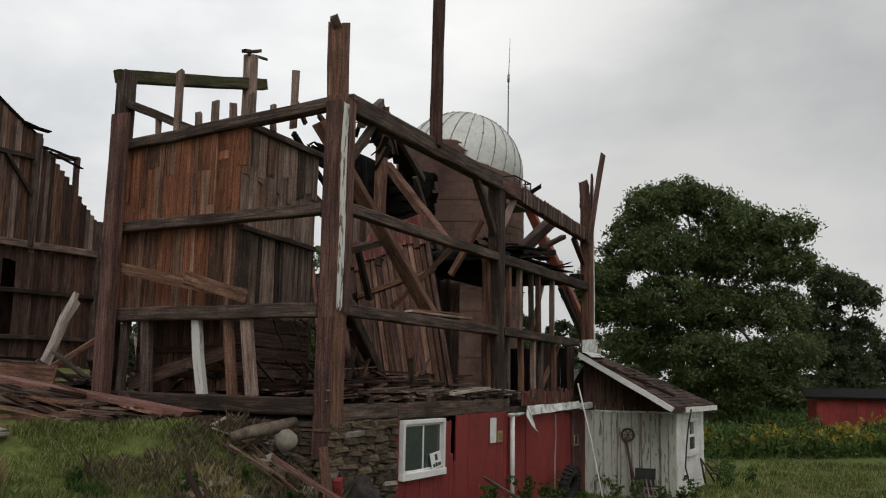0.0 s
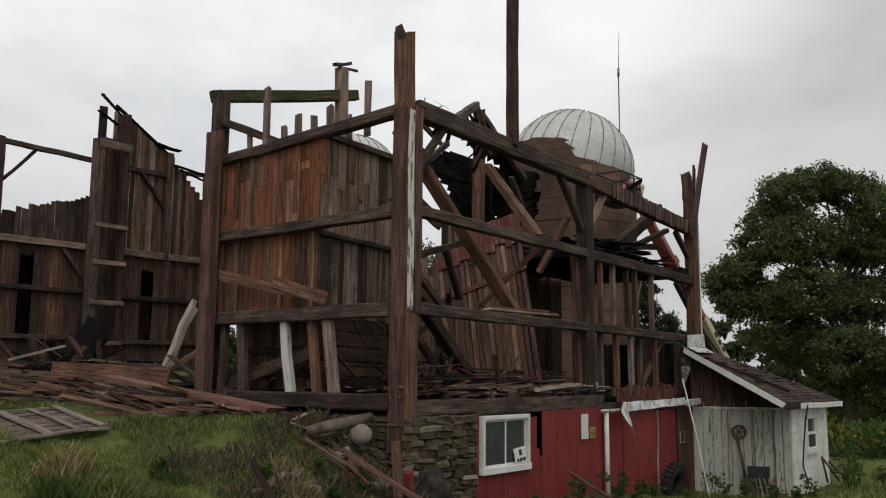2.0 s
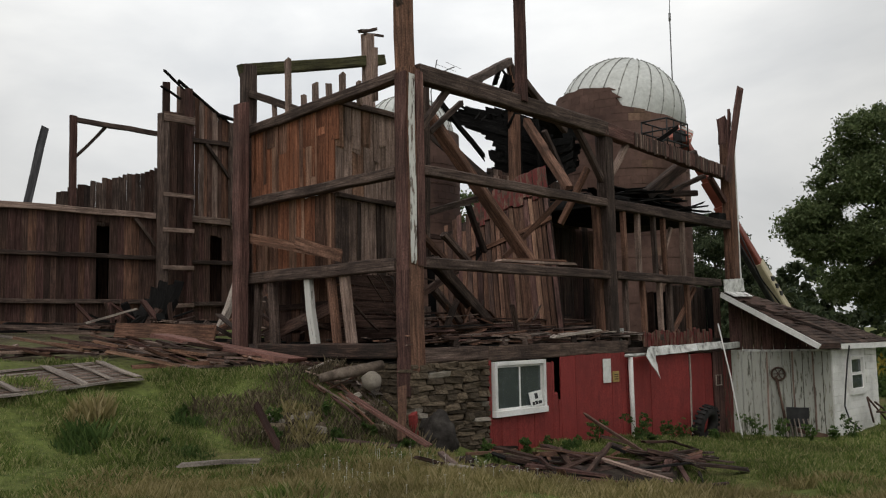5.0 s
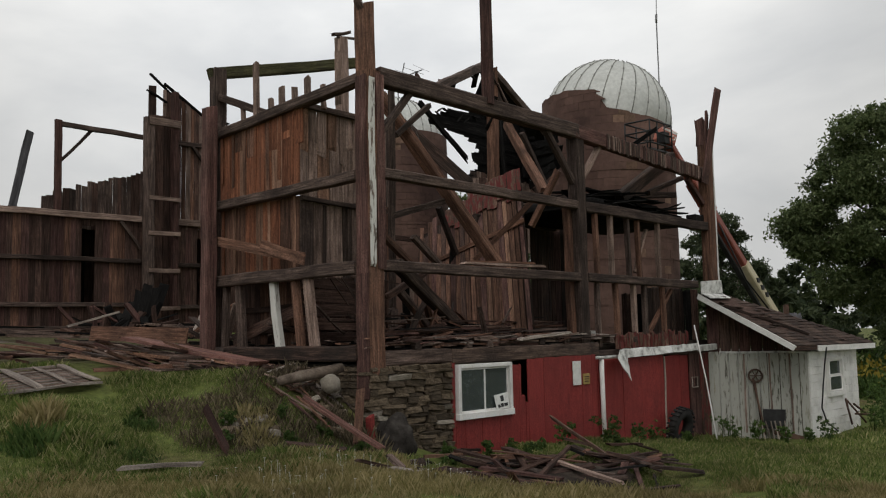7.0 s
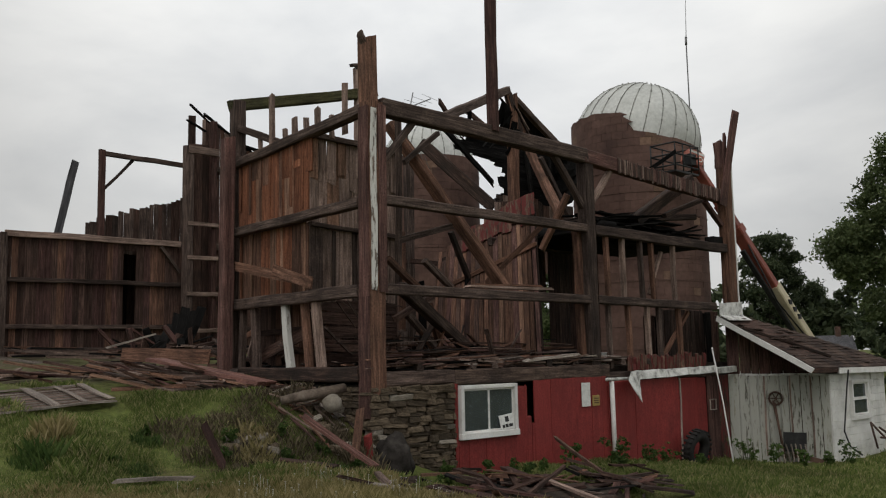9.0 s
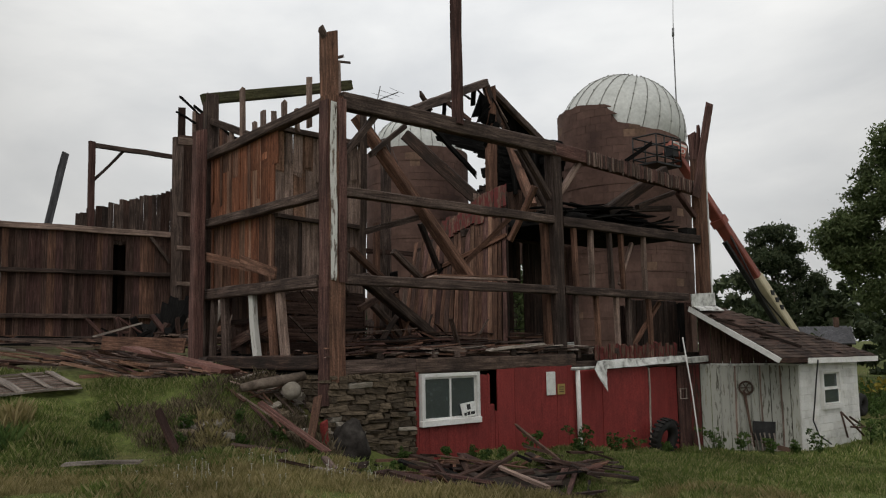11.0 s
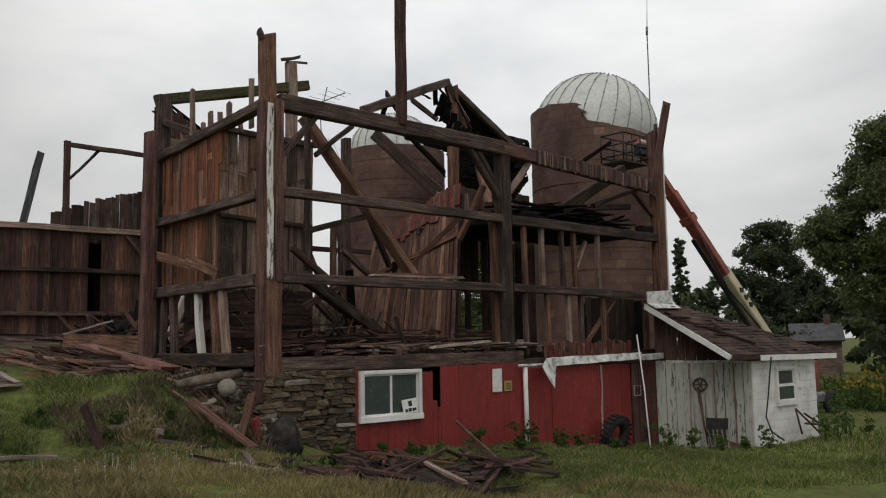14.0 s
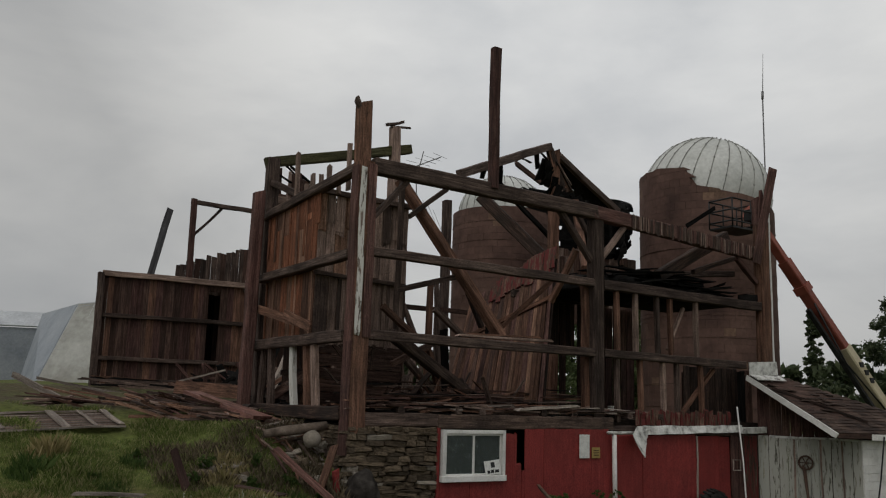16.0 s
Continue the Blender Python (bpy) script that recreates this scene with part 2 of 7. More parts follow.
STEEL = mottled("dull_steel", (0.12, 0.12, 0.12), (0.2, 0.2, 0.2), (0.28, 0.28, 0.28), 3.0, 0.5, 0.2, 0.005, metal=0.7)
SHINGLE = mottled("mossy_shingle", (0.05, 0.034, 0.028), (0.095, 0.066, 0.054), (0.15, 0.11, 0.09), 2.2, 0.95, 0.8, 0.02, fine=22, spread=0.35)
FLASH = mottled("white_flashing", (0.16, 0.155, 0.145), (0.58, 0.58, 0.55), (0.74, 0.74, 0.72), 4.5, 0.5, 0.4, 0.02, spread=0.05)
TYRE = mottled("black_rubber", (0.012, 0.012, 0.012), (0.022, 0.021, 0.02), (0.035, 0.033, 0.03), 5, 0.8, 0.4, 0.01)
LIFTRED = mottled("orange_boom_paint", (0.12, 0.032, 0.022), (0.18, 0.05, 0.034), (0.23, 0.07, 0.05), 1.5, 0.5, 0.2, 0.006)
HEADORANGE = mottled("salmon_paint", (0.3, 0.1, 0.075), (0.42, 0.15, 0.11), (0.5, 0.2, 0.15), 2.5, 0.5, 0.2, 0.006)
LIFTCREAM = mottled("cream_boom_paint", (0.4, 0.35, 0.22), (0.48, 0.42, 0.28), (0.54, 0.48, 0.33), 1.5, 0.5, 0.2, 0.006)
BLACK = mottled("black_plastic", (0.01, 0.01, 0.01), (0.018, 0.018, 0.018), (0.03, 0.03, 0.03), 5, 0.5, 0.2, 0.005)
TARP = mottled("sooty_tarpaulin", (0.016, 0.014, 0.012), (0.034, 0.03, 0.027), (0.06, 0.054, 0.048), 5, 0.95, 0.9, 0.03, fine=14, spec=0.08)
SOIL = mottled("soot_and_soil", (0.015, 0.012, 0.01), (0.04, 0.032, 0.026), (0.075, 0.06, 0.048), 2.5, 0.95, 0.8, 0.03, spec=0.08)
SHEET = mottled("galvanised_sheet", (0.42, 0.44, 0.46), (0.52, 0.54, 0.56), (0.6, 0.62, 0.63), 0.5, 0.5, 0.1, 0.01, metal=0.2, fine=6, spread=0.06)
PAPER = mottled("faded_paper", (0.6, 0.6, 0.57), (0.7, 0.7, 0.67), (0.76, 0.76, 0.73), 8, 0.8, 0.1, 0.002, spread=0.03)
OCHRE = mottled("ochre_sign", (0.35, 0.24, 0.07), (0.42, 0.3, 0.1), (0.46, 0.34, 0.13), 8, 0.7, 0.1, 0.002)
BARK = mottled("tree_bark", (0.04, 0.033, 0.026), (0.08, 0.066, 0.052), (0.12, 0.1, 0.08), 6, 0.95, 0.8, 0.04)
GRASS = blades("grass_blades", [(0.0, (0.06, 0.094, 0.022)), (0.4, (0.132, 0.18, 0.042)), (0.72, (0.22, 0.25, 0.083)), (1.0, (0.42, 0.365, 0.2))])
DRYGRASS = blades("dry_grass", [(0.0, (0.15, 0.14, 0.05)), (0.5, (0.27, 0.225, 0.1)), (1.0, (0.4, 0.33, 0.18))])
DEADSTALK = blades("dead_stalks", [(0.0, (0.05, 0.04, 0.025)), (0.5, (0.12, 0.095, 0.06)), (1.0, (0.24, 0.2, 0.13))])
PETAL = blades("white_petals", [(0.0, (0.55, 0.55, 0.5)), (1.0, (0.75, 0.75, 0.7))])
WEED = blades("weed_leaves", [(0.0, (0.035, 0.065, 0.018)), (0.5, (0.07, 0.12, 0.03)), (1.0, (0.12, 0.17, 0.05))])
LEAF = blades("tree_leaves", [(0.0, (0.055, 0.08, 0.031)), (0.5, (0.108, 0.144, 0.057)), (1.0, (0.17, 0.2, 0.09))])
LEAFDARK = blades("dark_tree_leaves", [(0.0, (0.036, 0.052, 0.028)), (0.5, (0.068, 0.09, 0.044)), (1.0, (0.11, 0.13, 0.068))])
GOLD = blades("goldenrod_flowers", [(0.0, (0.16, 0.13, 0.02)), (0.6, (0.27, 0.21, 0.03)), (1.0, (0.34, 0.28, 0.06))])


def ground_material():
    m, n, l, p = nodes_of("rough_turf")
    tc = n.new("ShaderNodeTexCoord")
    a = noise_at(n, l, tc.outputs["Object"], 0.35, 6, 0.62)
    b = noise_at(n, l, tc.outputs["Object"], 7.0, 5, 0.7)
    r = ramp(n, [(0.36, (0.13, 0.11, 0.052)), (0.48, (0.105, 0.125, 0.037)), (0.66, (0.125, 0.16, 0.046))])
    l.new(a.outputs["Fac"], r.inputs["Fac"])
    r2 = ramp(n, [(0.3, (0.45, 0.45, 0.45)), (0.7, (1.35, 1.3, 1.2))])
    l.new(b.outputs["Fac"], r2.inputs["Fac"])
    mx = mixer(n, "MULTIPLY", 1.0)
    l.new(r.outputs["Color"], mx.inputs["A"])
    l.new(r2.outputs["Color"], mx.inputs["B"])
    # trampled bare earth on the bank between the barn and its wing
    at = n.new("ShaderNodeSeparateXYZ")
    l.new(tc.outputs["Object"], at.inputs[0])
    masks = []
    for axis, lo, hi in (("Y", 4.4, 5.6), ("Y", 30.0, 24.0), ("X", 6.0, 2.0), ("X", -16.0, -9.0)):
        mr = n.new("ShaderNodeMapRange")
        mr.inputs["From Min"].default_value, mr.inputs["From Max"].default_value = lo, hi
        l.new(at.outputs[axis], mr.inputs["Value"])
        masks.append(mr.outputs[0])
    patchy = ramp(n, [(0.4, (0.55, 0.55, 0.55)), (0.6, (1, 1, 1))])
    l.new(noise_at(n, l, tc.outputs["Object"], 1.1, 5, 0.65).outputs["Fac"], patchy.inputs["Fac"])
    fac = patchy.outputs["Color"]
    for mk in masks:
        mm = n.new("ShaderNodeMath")
        mm.operation = "MULTIPLY"
        l.new(fac, mm.inputs[0])
        l.new(mk, mm.inputs[1])
        fac = mm.outputs[0]
    earth = mixer(n, "MIX", 0.5)
    l.new(fac, earth.inputs["Factor"])
    l.new(mx.outputs["Result"], earth.inputs["A"])
    dirt = ramp(n, [(0.35, (0.05, 0.04, 0.024)), (0.65, (0.115, 0.092, 0.058))])
    l.new(b.outputs["Fac"], dirt.inputs["Fac"])
    l.new(dirt.outputs["Color"], earth.inputs["B"])
    l.new(earth.outputs["Result"], p.inputs["Base Color"])
    p.inputs["Roughness"].default_value = 0.95
    p.inputs["Specular IOR Level"].default_value = 0.15
    bp = n.new("ShaderNodeBump")
    bp.inputs["Strength"].default_value = 0.8
    bp.inputs["Distance"].default_value = 0.06
    l.new(b.outputs["Fac"], bp.inputs["Height"])
    l.new(bp.outputs[0], p.inputs["Normal"])
    return m


TURF = ground_material()


def glass_material():
    m, n, l, p = nodes_of("old_window_glass")
    tc = n.new("ShaderNodeTexCoord")
    # blue-grey mottling and pale specks in the colour imitate the panes' reflection
    speckle = noise_at(n, l, tc.outputs["Object"], 9.0, 6, 0.7)
    sheen = ramp(n, [(0.35, (0.06, 0.075, 0.075)), (0.62, (0.13, 0.155, 0.155)), (0.8, (0.34, 0.37, 0.36))])
    l.new(speckle.outputs["Fac"], sheen.inputs["Fac"])
    l.new(sheen.outputs["Color"], p.inputs["Base Color"])
    p.inputs["Roughness"].default_value = 0.12
    p.inputs["Transmission Weight"].default_value = 0.5
    p.inputs["IOR"].default_value = 1.45
    return m


GLASS = glass_material()

# ---------------------------------------------------------------- builders
rng = random.Random(7)


def mesh_from(name, verts, faces, mat, smooth=False):
    me = bpy.data.meshes.new(name)
    me.from_pydata([tuple(v) for v in verts], [], faces)
    me.materials.append(mat)
    if smooth:
        me.polygons.foreach_set("use_smooth", [True] * len(me.polygons))
    me.update()
    return me


def thing(name, at, label, category, group="", kind=""):
    ob = new(name)
    ob.empty_display_size = 0.2
    ob.location = at
    bpy.context.view_layer.update()
    return tagged(ob, label, category, group, kind)


def adopt(ob, parent, label=""):
    """Put a mesh that was placed in the world under its thing."""
    if parent is not None:
        top = parent
        m = Matrix.Identity(4)
        while top is not None:
            m = top.matrix_basis @ m if top.parent is None else top.matrix_parent_inverse @ top.matrix_basis @ m
            top = top.parent
        ob.parent = parent
        ob.matrix_parent_inverse = m.inverted()
    if label:
        ob["label"] = label
    return ob


def part(name, bm, mat, parent, label="", smooth=False):
    me = bpy.data.meshes.new(name)
    bm.to_mesh(me)
    bm.free()
    me.materials.append(mat)
    if smooth:
        me.polygons.foreach_set("use_smooth", [True] * len(me.polygons))
    return adopt(new(name, me), parent, label)


def timber(name, a, b, w, h, mat, parent=None, label="", side=None, chamfer=0.1, rough=0.012, end0=0.02, end1=0.02, seg=0, sag=0.0):
    """A hewn or sawn piece from a to b: w across `side`, h across the third axis; ragged ends, uneven faces."""
    a, b = Vector(a), Vector(b)
    d = b - a
    length = d.length
    d.normalize()
    s = Vector(side) if side else (Vector((1, 0, 0)) if abs(d.z) > 0.8 else d.cross(Vector((0, 0, 1))))
    s = (s - d * s.dot(d)).normalized()
    u = d.cross(s)
    n = seg or max(2, min(9, int(length / 0.8) + 1))
    c = chamfer * min(w, h)
    hw, hh = w / 2, h / 2
    if chamfer > 0.03:
        ring = [(-hw + c, -hh), (hw - c, -hh), (hw, -hh + c), (hw, hh - c), (hw - c, hh), (-hw + c, hh), (-hw, hh - c), (-hw, -hh + c)]
    else:
        ring = [(-hw, -hh), (hw, -hh), (hw, hh), (-hw, hh)]
    k = len(ring)
    verts, faces = [], []
    for i in range(n + 1):
        f = i / n
        ox, oy = rng.uniform(-rough, rough), rng.uniform(-rough, rough) - sag * 4 * f * (1 - f)
        for y, z in ring:
            x = f * length
            if i == 0:
                x += rng.uniform(-end0, end0)
            if i == n:
                x += rng.uniform(-end1, end1)
            verts.append((x, y + ox + rng.uniform(-rough, rough) * 0.5, z + oy + rng.uniform(-rough, rough) * 0.5))
    for i in range(n):
        for j in range(k):
            q = (j + 1) % k
            faces.append((i * k + j, i * k + q, (i + 1) * k + q, (i + 1) * k + j))
    faces.append(tuple(range(k - 1, -1, -1)))
    faces.append(tuple(n * k + j for j in range(k)))
    ob = new(name, mesh_from(name, verts, faces, mat))
    m = Matrix((d, s, u)).transposed().to_4x4()
    m.translation = a
    ob.matrix_basis = m
    return adopt(ob, parent, label)


def boards(parent, a, b, z0, z1, mats, width=0.22, thick=0.03, top=None, bottom=None, skip=(), jag=0.03, lean=0.0, gap=0.016, name="board"):
    """Vertical boards side by side from a to b in plan. top, bottom: height as a function of the fraction along."""
    a, b = Vector((a[0], a[1], 0)), Vector((b[0], b[1], 0))
    length = (b - a).length
    d = (b - a).normalized()
    x = 0.0
    out = []
    while x < length - 0.03:
        w = min(width * rng.uniform(0.75, 1.3), length - x)
        f = (x + w / 2) / length
        if not any(s0 <= f <= s1 for s0, s1 in skip):
            p = a + d * (x + w / 2)
            lo = bottom(f) if bottom else z0
            hi = top(f) if top else z1
            lo += rng.uniform(-jag, jag)
            hi += rng.uniform(-jag, jag)
            if hi - lo > 0.05:
                tilt = d * rng.uniform(-lean, lean) * (hi - lo)
                off = Vector((-d.y, d.x, 0)) * rng.uniform(-0.008, 0.008)
                mat = mats[int(rng.random() * len(mats)) % len(mats)] if not callable(mats) else mats(f)
                out.append(timber(name, (p.x + off.x, p.y + off.y, lo), (p.x + tilt.x + off.x, p.y + tilt.y + off.y, hi), max(0.04, w - gap), thick, mat, parent, side=d, chamfer=0, rough=0.004, end0=0.025, end1=0.035, seg=3))
        x += w
    return out


def box_bm(bm, x0, x1, y0, y1, z0, z1, bevel=0.0):
    r = bmesh.ops.create_cube(bm, size=1.0, matrix=Matrix.Translation(((x0 + x1) / 2, (y0 + y1) / 2, (z0 + z1) / 2)) @ Matrix.Diagonal((x1 - x0, y1 - y0, z1 - z0, 1)))
    if bevel:
        edges = list({e for v in r["verts"] for e in v.link_edges})
        bmesh.ops.bevel(bm, geom=edges, offset=bevel, segments=1, affect="EDGES")


def box(name, x0, x1, y0, y1, z0, z1, mat, parent=None, label="", bevel=0.006):
    bm = bmesh.new()
    box_bm(bm, x0, x1, y0, y1, z0, z1, bevel)
    return part(name, bm, mat, parent, label)


def tube_bm(bm, pts, radii, sides=8):
    """A tapered tube along points."""
    rings = []
    for i, p in enumerate(pts):
        p = Vector(p)
        d = (Vector(pts[min(i + 1, len(pts) - 1)]) - Vector(pts[max(i - 1, 0)])).normalized()
        s = d.cross(Vector((0.31, 0.2, 0.93)) if abs(d.z) < 0.9 else Vector((1, 0, 0))).normalized()
        u = d.cross(s)
        r = radii[i] if isinstance(radii, (list, tuple)) else radii
        rings.append([bm.verts.new(p + (s * math.cos(q) + u * math.sin(q)) * r) for q in [2 * math.pi * j / sides for j in range(sides)]])
    for r0, r1 in zip(rings, rings[1:]):
        for j in range(sides):
            bm.faces.new((r0[j], r0[(j + 1) % sides], r1[(j + 1) % sides], r1[j]))
    bm.faces.new(rings[0][::-1])
    bm.faces.new(rings[-1])


def tube(name, pts, radii, mat, parent=None, label="", sides=8):
    bm = bmesh.new()
    tube_bm(bm, pts, radii, sides)
    return part(name, bm, mat, parent, label, smooth=True)


def smooth01(lo, hi, v):
    t = min(1.0, max(0.0, (v - lo) / (hi - lo)))
    return t * t * (3 - 2 * t)


def ground_z(x, y):
    """Height of the ground: a bank rises beside the barn, the yard falls away along its front."""
    front = -0.25 - 0.25 * smooth01(-3.2, -1.2, x) - 0.38 * smooth01(-1.4, 1.0, x) - 0.65 * smooth01(2.5, 13.0, x)
    front += 0.25 * smooth01(-7, -12, x)
    front -= 0.26 * smooth01(-1.4, -3.0, y) * smooth01(-2.6, -1.0, x) * smooth01(3.6, 0.6, x) * smooth01(-7.0, -4.6, y)
    edge = -0.3 + 2.6 * max(0.0, y - 0.2)
    steep = 1.7 + 2.7 * smooth01(-1.3, -3.6, x)
    bank = smooth01(-1.2, steep, y) * (1 - smooth01(edge, edge + 2.4, x))
    crest = 0.74 + 0.28 * smooth01(2.2, 5.5, y) + (0.6 * smooth01(6, 18, y) + 0.5 * smooth01(22, 50, y)) * smooth01(16, 10, x)
    z = front + (crest - front) * bank * (1 - smooth01(13.2, 17.0, x) * smooth01(60, 40, y))
    z += 0.06 * noise.noise((x * 0.5, y * 0.5, 0.0)) + 0.05 * noise.noise((x * 1.5, y * 1.5, 3.0))
    z += 0.17 * smooth01(-3.6, -5.5, x) * smooth01(0.6, 2.2, y) * smooth01(6.5, 4.0, y)
    far = math.hypot(x, y)
    if far > 40:
        z += 0.5 * noise.noise((x * 0.02, y * 0.02, 7.0)) * smooth01(40, 120, far)
    return z


# ---------------------------------------------------------------- ground
def build_ground():
    def axis():
        near = [i * 0.3 for i in range(-50, 90)]
        out, step, v = [], 0.8, near[-1]
        while v < 900:
            v += step
            step *= 1.22
            out.append(v)
        neg, step, v = [], 0.8, near[0]
        while v > -900:
            v -= step
            step *= 1.22
            neg.append(v)
        return neg[::-1] + near + out
    xs, ys = axis(), axis()
    verts = [(x, y, ground_z(x, y)) for y in ys for x in xs]
    w = len(xs)
    faces = [(j * w + i, j * w + i + 1, (j + 1) * w + i + 1, (j + 1) * w + i) for j in range(len(ys) - 1) for i in range(w - 1)]
    return tagged(new("ground", mesh_from("ground", verts, faces, TURF, True)), "rough green and straw-coloured turf sloping beside the barn", "grass", kind="structure")


build_ground()

# ---------------------------------------------------------------- barn frame
barn = thing("timber_barn", (0, 0, 0.9), "half-dismantled barn frame of dark weathered hewn timbers", "barn")


def t(name, a, b, w, h, mat=BEAM, **kw):
    return timber(name, a, b, w, h, mat, barn, **kw)


# corner post with its stub, cladding boards and peeling strip
t("corner_post", (0.2, 0.16, 0.72), (0.19, 0.16, 6.2), 0.36, 0.3, BROWN, rough=0.015)
t("post_stub", (0.14, 0.2, 6.1), (0.12, 0.22, 7.48), 0.27, 0.3, BROWN, end1=0.06)
t("post_splinter", (0.06, 0.14, 7.3), (-0.08, 0.2, 7.53), 0.06, 0.16, BEAM, end1=0.04)
t("cladding_board", (-0.03, 0.17, 0.3), (-0.03, 0.17, 2.55), 0.28, 0.06, BEAM_RED, side=(0, 1, 0), chamfer=0)
t("cladding_board", (-0.02, 0.17, 2.5), (-0.02, 0.17, 6.1), 0.27, 0.05, BEAM_RED, side=(0, 1, 0), chamfer=0)
t("cladding_board", (0.29, -0.005, 2.6), (0.29, -0.005, 6.15), 0.18, 0.03, BEAM_RED, chamfer=0)
t("painted_strip", (0.085, -0.015, 2.62), (0.08, -0.015, 6.05), 0.12, 0.035, STRIP, chamfer=0, label="peeling white strip of trim", end0=0.08)

# front: plates, girts and sill
t("top_beam", (0.36, 0.16, 6.15), (6.55, 0.16, 6.06), 0.26, 0.33)
t("top_beam", (6.45, 0.16, 6.06), (12.75, 0.16, 5.74), 0.26, 0.34, BEAM_RED)
t("girt", (0.36, 0.16, 4.35), (6.5, 0.16, 4.33), 0.2, 0.19)
t("girt", (6.8, 0.16, 4.32), (12.72, 0.16, 4.27), 0.2, 0.24)
t("girt", (0.36, 0.16, 2.66), (6.5, 0.16, 2.66), 0.22, 0.2)
t("girt", (6.8, 0.16, 2.66), (12.0, 0.16, 2.62), 0.22, 0.2)
t("sill_beam", (0.36, 0.17, 1.0), (2.1, 0.17, 1.02), 0.3, 0.27, BEAM)
t("sill_beam", (2.08, 0.17, 1.0), (7.0, 0.17, 1.0), 0.32, 0.3, ROTTEN)
t("sill_beam", (6.95, 0.2, 0.86), (12.2, 0.2, 0.84), 0.28, 0.2, BEAM)
t("mid_post", (6.62, 0.2, 0.9), (6.62, 0.2, 5.95), 0.33, 0.3, BEAM)
t("mid_post", (6.42, 0.32, 1.0), (6.4, 0.34, 4.3), 0.16, 0.18, BROWN)
t("end_post", (12.92, 0.16, 2.3), (12.92, 0.16, 6.7), 0.36, 0.3, BROWN)
t("end_post_stub", (12.84, 0.2, 6.6), (12.86, 0.22, 7.35), 0.2, 0.26, BEAM_RED, end1=0.12)
t("end_post_trim", (13.12, 0.04, 2.5), (13.11, 0.04, 7.3), 0.05, 0.07, WHITEPAINT, chamfer=0, label="white corner trim")
t("broken_board", (12.35, -0.1, 5.45), (12.85, -0.36, 8.15), 0.3, 0.05, BEAM_RED, chamfer=0, end1=0.22)
t("broken_board", (12.62, -0.05, 6.2), (12.66, -0.1, 7.6), 0.14, 0.04, BEAM_RED, chamfer=0, end1=0.2)
t("tall_pole", (3.41, 0.1, 6.15), (3.42, 0.1, 9.48), 0.2, 0.2, BEAM_RED, label="tall reddish pole standing on the beam")
# siding stubs left on the plate
for i in range(112):
    x = 7.7 + i * 0.043
    zt = 6.21 - (x - 6.5) * 0.05 + rng.uniform(-0.025, 0.02)
    t("siding_stub", (x, 0.02, zt - rng.uniform(0.3, 0.37)), (x, 0.017, zt), rng.uniform(0.034, 0.043), 0.02, rng.choice([BEAM_RED, BEAM, GREY, BEAM, BEAM_RED, DARK]), chamfer=0, rough=0.003, seg=2, end1=0.03)
# braces in the front plane
CROSS = ((6.14, 0.35, 5.12), (5.9, 1.0, 3.86))
for a, b, w, mt in (((6.48, 0.2, 4.85), (5.5, 0.2, 5.95), 0.14, BEAM), ((6.8, 0.2, 4.95), (7.6, 0.2, 5.85), 0.14, GREY), ((0.42, 0.2, 5.05), (1.25, 0.2, 5.98), 0.13, BEAM),
                    (CROSS[0], CROSS[1], 0.14, BROWN), ((12.7, 0.2, 4.95), (11.9, 0.2, 5.55), 0.14, BEAM_RED)):
    t("brace", a, b, w, w * 0.9, mt)
# studs of the end bay
for i, x in enumerate((7.3, 7.95, 8.7, 9.2, 10.15)):
    t("stud", (x + 0.03, 0.2, 2.72), (x, 0.2, 4.22), 0.11, 0.12, [BROWN, GREY, BEAM][i % 3])
for i, x in enumerate((7.35, 8.15, 8.95, 9.45, 10.35)):
    t("stud", (x, 0.22, 1.05), (x - 0.03, 0.22, 2.6), 0.11, 0.12, [BEAM, BROWN, GREY][i % 3])
t("brace", (9.5, 0.35, 1.1), (11.0, 0.35, 2.45), 0.1, 0.1, BROWN)
t("brace", (9.3, 0.4, 2.9), (9.85, 0.35, 4.0), 0.09, 0.09, GREY)

# back wall plane along the yard bank: girts and posts
t("top_beam", (0.1, 0.3, 6.08), (0.12, 5.2, 5.86), 0.22, 0.2, BEAM)
t("girt", (0.02, 0.3, 4.28), (0.03, 5.1, 4.25), 0.2, 0.19, BEAM)
t("girt", (0.0, 0.3, 2.63), (0.0, 5.2, 2.62), 0.22, 0.24, BEAM)
t("sill_beam", (0.05, 0.3, 1.1), (0.05, 5.2, 1.1), 0.28, 0.28, SILL)
t("left_post", (0.2, 5.25, 0.8), (0.26, 5.35, 7.42), 0.3, 0.28, BEAM)
t("left_post", (-0.36, 4.72, 0.8), (-0.24, 4.85, 6.35), 0.26, 0.26, BEAM_RED, end1=0.08)
t("raised_beam", (0.1, 5.42, 7.3), (4.3, 5.27, 8.42), 0.2, 0.26, MOSS, label="mossy sloping beam")
t("stub_post", (3.78, 5.26, 1.1), (3.78, 5.26, 8.95), 0.26, 0.26, GREY)
t("stub_cap", (3.5, 5.25, 8.98), (4.0, 5.2, 9.14), 0.12, 0.07, BEAM, end0=0.08, end1=0.08)
t("stub_cap", (3.6, 5.2, 8.92), (4.2, 5.15, 9.0), 0.06, 0.05, BEAM)
t("brace", (0.25, 5.2, 6.75), (0.6, 3.4, 6.0), 0.16, 0.16, BEAM)
